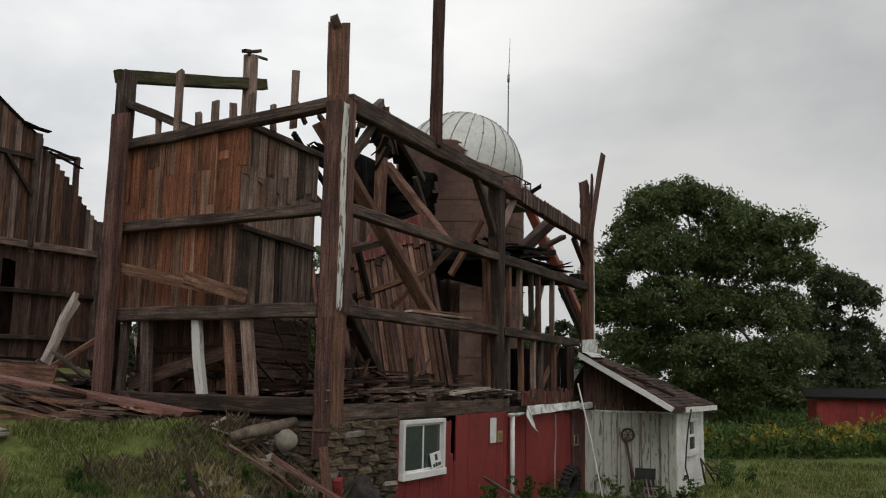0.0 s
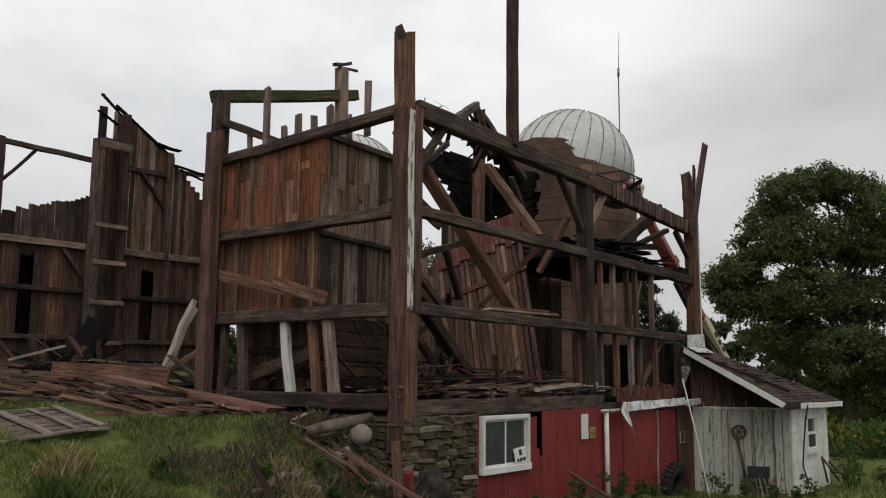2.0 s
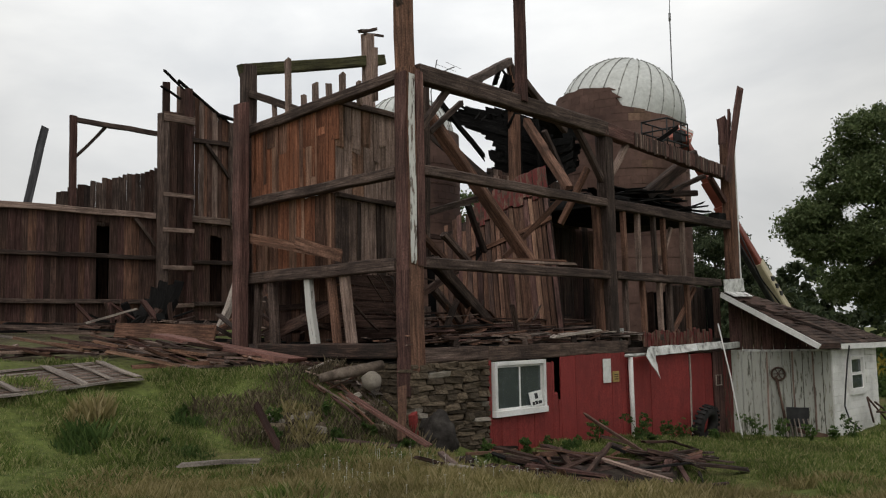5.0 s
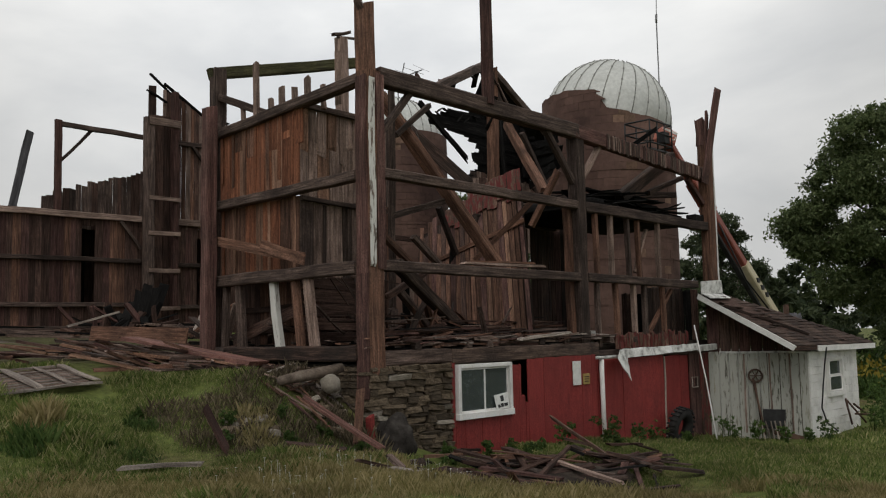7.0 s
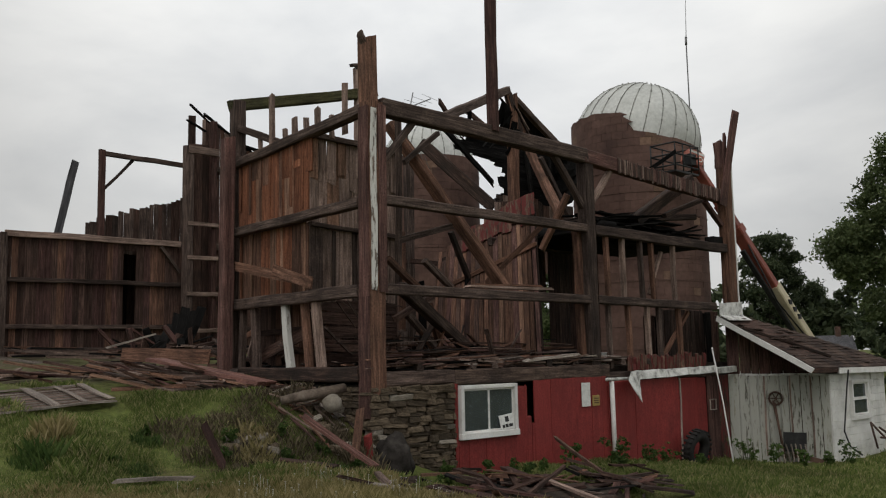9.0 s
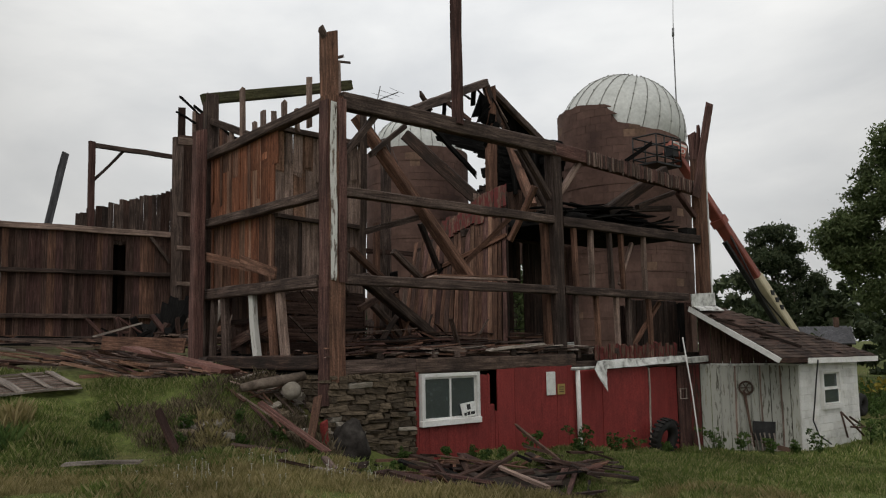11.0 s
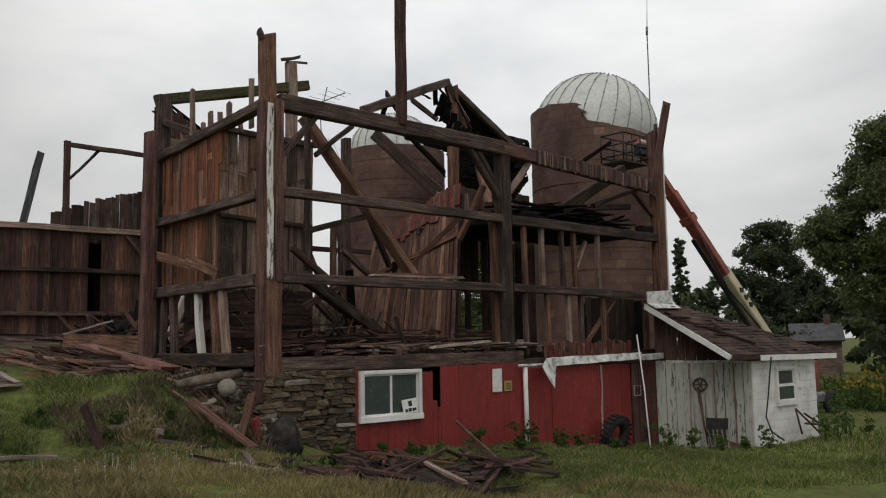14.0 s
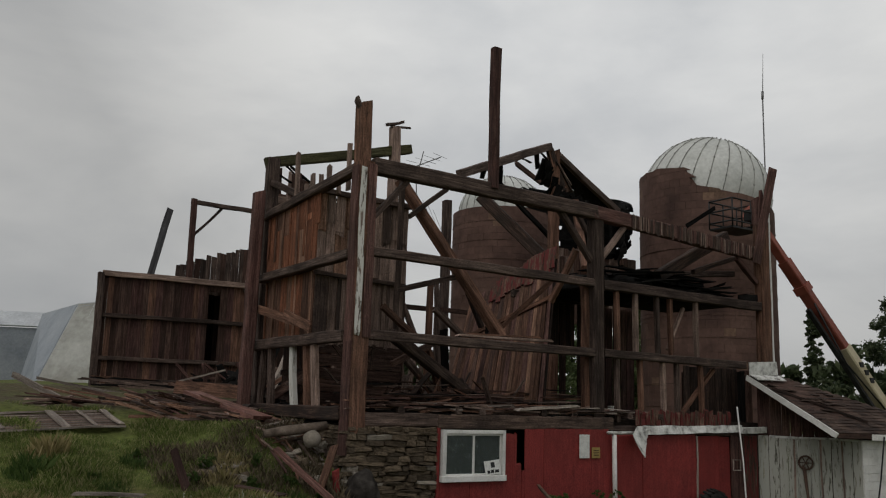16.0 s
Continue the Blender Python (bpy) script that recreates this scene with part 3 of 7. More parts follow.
for y, z1, w in ((4.05, 7.3, 0.14), (3.55, 6.42, 0.13), (3.1, 6.6, 0.14), (2.7, 6.5, 0.13), (2.25, 6.6, 0.13), (4.55, 6.5, 0.1), (1.3, 6.9, 0.12), (1.75, 6.35, 0.1)):
    t("stud", (0.4, y, 5.85), (0.4 + rng.uniform(-0.04, 0.04), y, z1), w, 0.07, GREY, side=(0, 1, 0), chamfer=0, end1=0.04)
for y0, y1, w, mt in ((4.04, 4.14, 0.21, BEAM), (2.74, 2.96, 0.17, WHITEWORN), (2.06, 2.24, 0.16, BROWN), (1.64, 1.84, 0.2, GREY), (4.7, 4.64, 0.14, BEAM)):
    t("short_post", (0.05, y0, 1.22), (0.05, y1, 2.52), w, 0.12, mt, side=(0, 1, 0), chamfer=0.06)
t("loose_brace_board", (0.3, 4.75, 1.35), (0.32, 2.35, 2.0), 0.04, 0.24, DARK, chamfer=0)
t("loose_brace_board", (-0.12, 5.0, 3.52), (-0.12, 1.75, 2.9), 0.04, 0.2, BROWN, chamfer=0)
t("loose_brace_board", (-0.14, 3.1, 3.25), (-0.13, 1.7, 2.85), 0.05, 0.22, BROWN, chamfer=0)

# inner timbers
INNER = [((2.09, 1.5, 5.55), (3.1, 1.5, 6.34)), ((1.65, 1.2, 3.78), (3.41, 1.2, 4.29)), ((1.19, 1.0, 3.37), (2.08, 1.0, 2.76)), ((3.5, 2.5, 3.61), (4.33, 2.5, 3.01)), ((4.35, 2.5, 4.35), (4.9, 2.5, 3.27)),
         ((1.78, 1.5, 2.17), (2.83, 1.5, 2.69)), ((2.14, 1.5, 2.27), (3.12, 1.5, 1.39)), ((2.75, 1.5, 2.53), (3.05, 1.5, 1.54)), ((9.42, 4.0, 7.14), (10.94, 4.0, 5.11)), ((10.8, 0.8, 5.13), (12.7, 0.8, 5.75)),
         ((3.9, 5.3, 3.95), (7.2, 5.5, 4.0)), ((4.2, 5.2, 4.0), (4.7, 5.2, 3.0)), ((4.9, 5.0, 1.2), (5.0, 5.1, 4.7)), ((5.5, 5.4, 1.2), (5.4, 5.4, 4.75))]
t("fallen_brace", (2.1, 2.0, 6.5), (3.98, 0.45, 2.85), 0.2, 0.26, BROWN)
t("fallen_brace", (1.2, 0.6, 2.75), (4.4, 1.7, 1.35), 0.2, 0.24, BEAM)
t("rafter", (3.9, 2.2, 7.0), (9.35, 5.15, 9.45), 0.16, 0.22, BEAM, end1=0.15)
t("rafter", (9.6, 5.2, 9.3), (12.7, 5.6, 7.9), 0.16, 0.2, BEAM)
t("inner_post", (9.6, 5.3, 1.1), (9.55, 5.2, 9.3), 0.28, 0.28, BROWN, end1=0.12)
t("inner_post", (6.2, 6.2, 1.1), (6.2, 6.2, 7.4), 0.24, 0.24, BEAM)
t("charred_plate", (10.62, 10.6, 9.02), (11.86, 8.4, 6.55), 0.34, 0.42, SILL, end1=0.12)
t("inner_brace", (1.7, 1.2, 6.35), (1.66, 1.2, 2.75), 0.1, 0.11, BEAM)
t("inner_brace", (11.1, 5.93, 8.03), (8.35, 2.45, 5.1), 0.22, 0.26, BROWN)
t("inner_brace", (9.4, 0.8, 4.85), (12.2, 0.8, 6.3), 0.26, 0.3, SILL)
t("inner_beam", (8.6, 2.6, 5.0), (13.0, 1.2, 5.35), 0.14, 0.16, BEAM)
t("charred_stick", (11.95, 2.0, 6.75), (12.6, 1.5, 7.3), 0.1, 0.12, CHAR, end1=0.08)
t("inner_brace", INNER[0][0], INNER[0][1], 0.1, 0.11, BEAM)
for k, (a, b) in enumerate(INNER[1:]):
    t("inner_brace", a, b, 0.1 + 0.03 * (k % 3), 0.13, [BEAM, BROWN, BEAM, SILL, DARK][k % 5])

# ---------------------------------------------------------------- granary box in the corner bay
granary = thing("granary_bin", (0.3, 3.5, 1.2), "boarded granary bin with orange-brown and grey boards", "granary")
boards(granary, (0.16, 5.05), (0.14, 2.2), 4.22, 6.0, [ORANGE, ORANGE, ORANGE, LIGHTB, ORANGE], 0.31, 0.03, gap=0.012)
boards(granary, (0.17, 5.05), (0.15, 2.2), 2.7, 4.2, [ORANGE, ORANGE, LIGHTB, ORANGE, BROWN], 0.33, 0.03, gap=0.012)
boards(granary, (0.14, 2.2), (2.55, 2.35), 4.1, 5.95, [GREY, GREY, LIGHTB, GREY], 0.29, 0.03, jag=0.05, lean=0.006, gap=0.02)
boards(granary, (0.14, 2.21), (2.55, 2.36), 2.5, 4.06, [GREY, GREY, BEAM, GREY], 0.29, 0.03, jag=0.05, lean=0.004, gap=0.018)
# second layer of short boards and slipped battens nailed over the joints
y = 4.95
while y > 2.3:
    w = rng.uniform(0.07, 0.12)
    lo = rng.uniform(4.35, 4.75)
    timber("batten", (0.125, y + rng.uniform(-0.03, 0.03), lo), (0.125, y, 5.97), w, 0.02, rng.choice([BROWN, ORANGE, ORANGE]), granary, side=(0, 1, 0), chamfer=0, rough=0.004, seg=3, end0=0.04)
    if rng.random() < 0.6:
        timber("cover_board", (0.132, y - 0.21, rng.choice([5.2, 5.35, 5.38, 5.3])), (0.132, y - 0.21, 5.98), 0.28, 0.016, rng.choice([BROWN, ORANGE, BROWN, ORANGE]), granary, side=(0, 1, 0), chamfer=0, rough=0.003, seg=2, end0=0.02)
    if rng.random() < 0.6:
        timber("batten", (0.135, y - 0.05, 2.74), (0.135, y - 0.05 + rng.uniform(-0.03, 0.03), 4.18), 0.08, 0.018, rng.choice([BROWN, ORANGE, LIGHTB]), granary, side=(0, 1, 0), chamfer=0, rough=0.004, seg=3)
    y -= rng.uniform(0.36, 0.48)
x = 0.24
while x < 2.5:
    w = rng.uniform(0.16, 0.27)
    timber("cover_board", (x, 2.16 + x * 0.06, rng.uniform(4.75, 5.4)), (x + rng.uniform(-0.02, 0.02), 2.16 + x * 0.06, 5.93), w, 0.02, rng.choice([GREY, LIGHTB, GREY, BEAM, GREY]), granary, side=(1, 0.06, 0), chamfer=0, rough=0.004, seg=3, end0=0.07)
    x += w + rng.choice([0.03, 0.05, 0.28])
for x, lo in ((0.75, 2.6), (1.42, 2.9), (2.05, 2.55)):
    timber("batten", (x, 2.17 + x * 0.06, lo), (x + 0.02, 2.17 + x * 0.06, 4.02), 0.09, 0.02, BEAM, granary, side=(1, 0.06, 0), chamfer=0, rough=0.004, seg=3, end0=0.05)
timber("rail", (0.12, 2.14, 4.12), (2.5, 2.28, 4.06), 0.1, 0.09, BEAM, granary)
timber("rail", (0.12, 2.14, 5.98), (2.62, 2.28, 5.98), 0.12, 0.12, BEAM, granary)
boards(granary, (0.75, 5.1), (0.7, 2.3), 1.2, 2.7, [DARK, BROWN], 0.24, 0.03)
for z in (1.35, 1.62, 1.9, 2.18, 2.45):
    timber("board", (0.1, 2.22, z + 0.05), (2.5, 2.36, z), 0.03, 0.24, DARK, granary, side=(0, 1, 0), chamfer=0)
for z in (1.55, 2.0):
    timber("rail", (0.68, 5.0, z), (0.64, 2.4, z + 0.03), 0.05, 0.12, DARK, granary, chamfer=0)
boards(granary, (2.55, 2.35), (2.5, 5.2), 1.2, 5.9, [DARK], 0.25, 0.03)

# ---------------------------------------------------------------- leaning partition of red-brown boards
panel = thing("leaning_partition", (5.3, 1.2, 1.2), "leaning partition of brown boards with red paint along its top", "partition")
P00, P10, P11, P01 = Vector((4.25, 3.25, 1.13)), Vector((5.15, 0.42, 1.15)), Vector((7.35, 2.5, 5.66)), Vector((6.6, 5.4, 4.3))
for i in range(22):
    f = (i + 0.5) / 22
    lo, hi = P00.lerp(P10, f), P01.lerp(P11, f)
    hi = lo.lerp(hi, 1 + rng.uniform(-0.03, 0.02))
    if i in (1, 4):
        hi = lo.lerp(hi, 0.86)
    w = (P10 - P00).length / 22 * 1.16
    timber("board", lo, hi, w * rng.uniform(0.6, 0.88), 0.028, ([BROWN, DARK, BROWN, BEAM_RED] if i < 11 else [BROWN, BEAM_RED, LIGHTB, BROWN])[i % 4], panel, side=(P10 - P00), chamfer=0, rough=0.006, end1=0.06)
for i in range(11):
    f = (i + 0.5) / 11
    off = Vector((0.09, 0.06, 0))
    timber("backing_board", P00.lerp(P10, f) + off, P00.lerp(P10, f).lerp(P01.lerp(P11, f), 0.92) + off, (P10 - P00).length / 11 * 1.15, 0.02, SILL, panel, side=(P10 - P00), chamfer=0, rough=0.004)
for i in range(6, 22):
    f = (i + 0.5) / 22
    lo, hi = P00.lerp(P10, f), P01.lerp(P11, f)
    off = Vector((-0.05, -0.05, 0.02))
    timber("red_board", lo.lerp(hi, rng.uniform(0.8, 0.86)) + off, lo.lerp(hi, rng.uniform(0.98, 1.03)) + off, 0.15, 0.025, REDWORN, panel, side=(P10 - P00), chamfer=0, rough=0.006, end1=0.06)
timber("rail", P00.lerp(P01, 0.62) + Vector((-0.06, -0.06, 0)), P10.lerp(P11, 0.66) + Vector((-0.06, -0.06, 0)), 0.07, 0.1, BROWN, panel, chamfer=0.05)
timber("rail", (4.9, 1.9, 3.1), (6.1, 1.1, 4.5), 0.06, 0.12, BROWN, panel, chamfer=0.05)

# ---------------------------------------------------------------- barn floor and basement walls
box("floor", 0.3, 13.0, 0.35, 12.0, 0.93, 1.1, SOIL).name = "barn_floor"
tagged(bpy.data.objects["barn_floor"], "sooty plank floor strewn with debris", "floor", kind="structure")
tagged(box("wall_basement", 0.3, 13.0, 11.7, 12.0, -1.8, 0.93, MORTAR_SHADE), "dark basement back wall", "wall", kind="structure")
tagged(box("wall_basement_end", 12.7, 13.0, 0.35, 11.7, -1.8, 0.93, MORTAR_SHADE), "dark basement end wall", "wall", kind="structure")

# ---------------------------------------------------------------- charred roof remains
roof = thing("charred_roof", (10.5, 6.5, 6.5), "burnt black remains of roof boards with holes", "roof")
EDGE = [(9.34, 13.31), (9.16, 11.88), (8.88, 11.00), (8.55, 10.61), (8.42, 12.43), (8.17, 13.03), (7.98, 13.20), (7.78, 13.03), (7.65, 12.81), (7.51, 13.03), (7.34, 13.20), (7.15, 12.92), (6.90, 12.54)]


def sheet_edge(z):
    """Where the burnt sheet begins at a height."""
    for (z0, x0), (z1, x1) in zip(EDGE, EDGE[1:]):
        if z0 >= z >= z1:
            return x0 + (x1 - x0) * (z0 - z) / (z0 - z1)
    return EDGE[-1][1]


for i in range(34):
    z = 9.33 - i * 0.077
    x0, x1 = sheet_edge(z) + rng.uniform(-0.1, 0.1), 16.5 - 0.5 * smooth01(8.3, 7.0, z) + rng.uniform(-0.3, 0.25)
    cut = rng.uniform(13.4, 15.0)
    for p, q in ((x0, cut + 0.1), (cut - 0.1, x1)):
        timber("charred_board", (p, 8.95 + rng.uniform(-0.06, 0.06), z + rng.uniform(-0.03, 0.03)), (q, 8.95 + rng.uniform(-0.06, 0.06), z + rng.uniform(-0.05, 0.05)), 0.03, rng.uniform(0.14, 0.24), CHAR, roof, side=(0, 1, 0.15), chamfer=0, rough=0.03, end0=0.1, end1=0.12)
for i in range(24):
    f = i / 23
    zl, zr = 9.2 - 2.35 * f, 8.1 - 1.5 * f
    timber("charred_board", (15.9 + rng.uniform(-0.1, 0.1), 8.85, zl), (12.95 + rng.uniform(-0.25, 0.2), 5.3, zr + rng.uniform(-0.04, 0.04)), 0.03, rng.uniform(0.13, 0.2), CHAR, roof, side=(0.7, -0.7, 0.1), chamfer=0, rough=0.03, end0=0.1, end1=0.16)
for x0, z0, x1, z1 in ((14.1, 9.3, 14.4, 7.0), (15.5, 9.3, 15.6, 7.2)):
    timber("rafter", (x0, 8.8, z0), (x1, 8.8, z1), 0.13, 0.15, CHAR, roof, rough=0.02)
timber("rafter", (10.06, 8.85, 9.13), (12.53, 8.95, 7.54), 0.11, 0.17, CHAR, roof, rough=0.03, end1=0.15)
timber("rafter", (10.2, 8.0, 9.68), (11.35, 8.0, 9.15), 0.1, 0.16, DARK, roof, rough=0.02, end0=0.1)
timber("rafter", (9.1, 8.0, 9.7), (9.55, 8.0, 9.2), 0.1, 0.14, DARK, roof, rough=0.02, end0=0.1)
for i in range(9):
    x, z = 10.9 + i * 0.33, 9.05 + rng.uniform(-0.1, 0.1)
    timber("broken_lath", (x, 8.9, z), (x + rng.uniform(-0.5, 0.2), 8.85, z + rng.uniform(-0.35, 0.3)), rng.uniform(0.05, 0.12), 0.03, CHAR, roof, chamfer=0, rough=0.02, end0=0.06, end1=0.1)
for i in range(8):
    f = i / 7
    timber("splintered_board", (9.7 + 0.5 * f, 5.12, 8.25 + rng.uniform(-0.2, 0.1)), (9.25 + 0.3 * f + rng.uniform(-0.05, 0.05), 5.08 + 0.05 * (i % 3), 9.4 - 0.45 * f + rng.uniform(-0.1, 0.08)), rng.uniform(0.1, 0.2), 0.035, [BROWN, DARK, GREY, BEAM][i % 4], roof, chamfer=0, rough=0.015, end1=0.12)
for i in range(22):
    f = (i + rng.random()) / 22
    p = Vector((10.1, 5.6, 9.05)).lerp(Vector((12.3, 5.7, 8.35)), f)
    timber("charred_shingle", p, p + Vector((rng.uniform(-0.1, 0.35), rng.uniform(0.1, 0.4), -rng.uniform(0.12, 0.4))), rng.uniform(0.14, 0.28), 0.03, CHAR, roof, chamfer=0, rough=0.03, end0=0.1, end1=0.12)
for i in range(7):
    x = 9.75 + i * 0.38
    timber("charred_board", (x, 5.3 + i * 0.05, 9.25 - i * 0.18), (x + 0.7, 5.9, 8.6 - i * 0.14), 0.3, 0.03, CHAR, roof, chamfer=0, rough=0.03, end0=0.1, end1=0.15)

# charred loft over the end bay
loft = thing("charred_loft", (10, 1.5, 4.4), "collapsed black charred loft boards on the girt", "loft")
for i in range(70):
    x = rng.uniform(6.9, 11.6)
    y = rng.uniform(0.35, 2.8)
    z = 4.42 + rng.uniform(0, 0.42) * smooth01(12.5, 8.5, x)
    l = rng.uniform(0.8, 2.0)
    timber("charred_board", (x, y, z), (min(x + l, 12.6), y + rng.uniform(-0.4, 0.4), z + rng.uniform(-0.1, 0.22)), rng.uniform(0.12, 0.25), 0.035, CHAR, loft, chamfer=0, rough=0.015, end0=0.1, end1=0.15)
for i in range(64):
    x, y = rng.uniform(7.6, 11.2), rng.uniform(0.5, 2.6)
    z = 4.5 + rng.uniform(0.1, 0.62) * smooth01(12.3, 9.5, x) * smooth01(6.6, 8.2, x)
    a = rng.gauss(0, 0.35)
    l = rng.uniform(0.5, 1.6)
    timber("charred_board", (x, y, z), (min(x + l * math.cos(a), 12.6), y + l * math.sin(a), z + rng.uniform(-0.12, 0.16)), rng.uniform(0.14, 0.34), 0.03, CHAR, loft, chamfer=0, rough=0.02, end0=0.12, end1=0.18)
timber("loft_deck", (6.9, 1.8, 4.36), (12.6, 1.8, 4.33), 3.1, 0.05, CHAR, loft, chamfer=0)
timber("charred_block", (12.2, 0.3, 4.5), (12.8, 0.35, 4.52), 0.3, 0.2, CHAR, loft)
# inner room behind the end bay, its dark boards standing for the shade inside
inner = thing("inner_room", (8.0, 4.0, 1.1), "inner room of old boards, coloured dark for the shade inside", "partition")
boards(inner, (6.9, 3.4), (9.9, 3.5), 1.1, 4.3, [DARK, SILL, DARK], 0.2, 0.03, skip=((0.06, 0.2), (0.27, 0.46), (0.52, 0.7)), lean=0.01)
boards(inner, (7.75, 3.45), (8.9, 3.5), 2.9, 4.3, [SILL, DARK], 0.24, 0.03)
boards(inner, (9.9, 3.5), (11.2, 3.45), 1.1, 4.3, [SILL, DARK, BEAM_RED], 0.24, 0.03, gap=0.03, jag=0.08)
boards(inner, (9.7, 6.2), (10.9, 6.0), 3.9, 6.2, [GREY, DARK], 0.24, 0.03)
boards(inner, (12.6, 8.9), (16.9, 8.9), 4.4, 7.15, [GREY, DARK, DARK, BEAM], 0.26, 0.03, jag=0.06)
timber("lintel", (6.5, 3.3, 4.35), (10.0, 3.4, 4.35), 0.16, 0.2, BEAM, inner)

# ---------------------------------------------------------------- stone foundation wall
def stone_mesh(seed):
    r = random.Random(seed)
    bm = bmesh.new()
    bmesh.ops.create_cube(bm, size=1.0)
    bmesh.ops.bevel(bm, geom=list(bm.edges), offset=0.16, segments=1, affect="EDGES")
    for v in bm.verts:
        v.co += Vector((r.uniform(-0.07, 0.07), r.uniform(-0.07, 0.07), r.uniform(-0.07, 0.07)))
    me = bpy.data.meshes.new("stone")
    bm.to_mesh(me)
    bm.free()
    me.materials.append(STONE)
    return me


STONES = [stone_mesh(i) for i in range(9)]
PALE_STONES = []
for s in STONES[:3]:
    c = s.copy()
    c.materials[0] = BOULDER
    PALE_STONES.append(c)


def stone(at, size, parent, turn=(0, 0, 0), pale=False):
    ob = new("stone", rng.choice(PALE_STONES if pale else STONES))
    ob.matrix_basis = pose(*at, *turn) @ Matrix.Diagonal((*size, 1))
    return adopt(ob, parent)


foundation = thing("stone_foundation", (1.0, 0.2, -0.9), "dry-laid fieldstone foundation wall of flat brown stones", "stone wall", kind="structure")
box("core", 0.12, 2.04, 0.16, 0.5, -1.2, 0.86, MORTAR_SHADE, foundation)
box("core", 0.12, 0.5, 0.16, 4.9, -0.6, 0.9, MORTAR_SHADE, foundation)
z = -1.0
while z < 0.84:
    h = rng.uniform(0.045, 0.13)
    h = min(h, 0.88 - z)
    x = -0.02 + rng.uniform(-0.05, 0.05)
    while x < 2.02:
        w = rng.uniform(0.13, 0.6)
        w = min(w, 2.05 - x)
        if w > 0.05:
            stone((x + w / 2, 0.13 + rng.uniform(-0.03, 0.03), z + h / 2), (w * 1.06, 0.28 + rng.uniform(0, 0.07), h * rng.uniform(0.95, 1.25)), foundation, (rng.uniform(-5, 5), rng.uniform(-6, 6), rng.uniform(-7, 7)), rng.random() < (0.22 if x < 0.5 else 0.03))
        x += w
    y = 0.3
    while y < 1.6 and z > -0.2:
        w = rng.uniform(0.18, 0.4)
        stone((0.1 + rng.uniform(-0.03, 0.03), y + w / 2, z + h / 2), (0.26, w, h * 1.08), foundation, (rng.uniform(-4, 4), rng.uniform(-4, 4), 0))
        y += w
    z += h * 0.97

rubble = thing("stone_rubble", (-0.5, 0.3, 0.1), "loose grey rubble stones spilled on the bank", "rubble")
for i in range(64):
    x, y = rng.uniform(-1.0, 0.05), rng.uniform(-0.55, 1.1)
    s = rng.uniform(0.07, 0.24)
    stone((x, y, ground_z(x, y) + s * 0.25), (s * 1.3, s, s * 0.6), rubble, (rng.uniform(-25, 25), rng.uniform(-25, 25), rng.uniform(0, 180)), rng.random() < 0.3)
for i in range(26):
    x, y = rng.uniform(-3.0, -1.9), rng.uniform(-0.1, 0.45)
    s = rng.uniform(0.1, 0.26)
    stone((x, y, ground_z(x, y) + s * 0.18), (s * 1.3, s, s * 0.6), rubble, (rng.uniform(-25, 25), rng.uniform(-25, 25), rng.uniform(0, 180)), rng.random() < 0.3)


def lump(name, at, size, mat, label, category, seed, rough=0.12, parts=3):
    bm = bmesh.new()
    bmesh.ops.create_icosphere(bm, subdivisions=parts, radius=1.0)
    for v in bm.verts:
        k = 1 + rough * noise.noise(v.co * 1.7 + Vector((seed, 0, 0))) + rough * 0.4 * noise.noise(v.co * 5 + Vector((seed, 3, 0)))
        v.co = Vector((v.co.x * size[0], v.co.y * size[1], v.co.z * size[2])) * k
    ob = part(name, bm, mat, None, smooth=True)
    ob.location = at
    return tagged(ob, label, category)


lump("boulder", (-0.56, 0.42, 0.6), (0.18, 0.17, 0.165), BOULDER, "rounded pale tan boulder beside the corner post", "rock", 3)
lump("tarpaulin", (0.06, -0.52, -0.44), (0.34, 0.34, 0.5), TARP, "heap covered with a dark sooty tarpaulin by the stone wall", "tarpaulin", 11, 0.32, 4)

# ---------------------------------------------------------------- red front wall
redwall = thing("wall_red_front", (7, 0, -1.2), "red painted board wall under the barn floor", "wall", kind="structure")
RY = 0.02
boards(redwall, (2.05, RY), (2.14, RY), -1.3, 0.84, [REDBOARD], 0.2, 0.03)
boards(redwall, (2.14, RY), (3.8, RY), -1.5, -0.25, [REDBOARD], 0.3, 0.03, jag=0.0, gap=0.004)
boards(redwall, (3.8, RY), (4.12, RY), -1.5, 0.78, [REDBOARD], 0.22, 0.03, jag=0.01, gap=0.004)
boards(redwall, (4.12, RY), (4.36, RY), -1.5, 0.05, [REDBOARD], 0.12, 0.03, jag=0.12)
boards(redwall, (4.36, RY), (6.86, RY), -1.8, 0.86, [REDBOARD], 0.42, 0.03, jag=0.01, gap=0.003)
boards(redwall, (6.87, RY + 0.03), (7.02, RY + 0.03), -1.8, 0.8, [REDBOARD], 0.075, 0.03, jag=0.01)
boards(redwall, (7.02, RY), (9.9, RY), -1.9, 0.74, [REDBOARD], 1.0, 0.03, jag=0.005, gap=0.004)
boards(redwall, (9.9, RY + 0.05), (11.2, RY + 0.05), -1.9, 0.74, [REDBOARD], 0.7, 0.03, jag=0.005, gap=0.004)
boards(redwall, (11.2, RY), (12.3, RY + 0.02), -1.9, 0.74, [REDWORN, BEAM_RED], 0.3, 0.03, jag=0.005)
timber("trim_strip", (9.88, -0.01, -1.7), (9.88, -0.01, 0.74), 0.05, 0.03, PALE, redwall, chamfer=0)
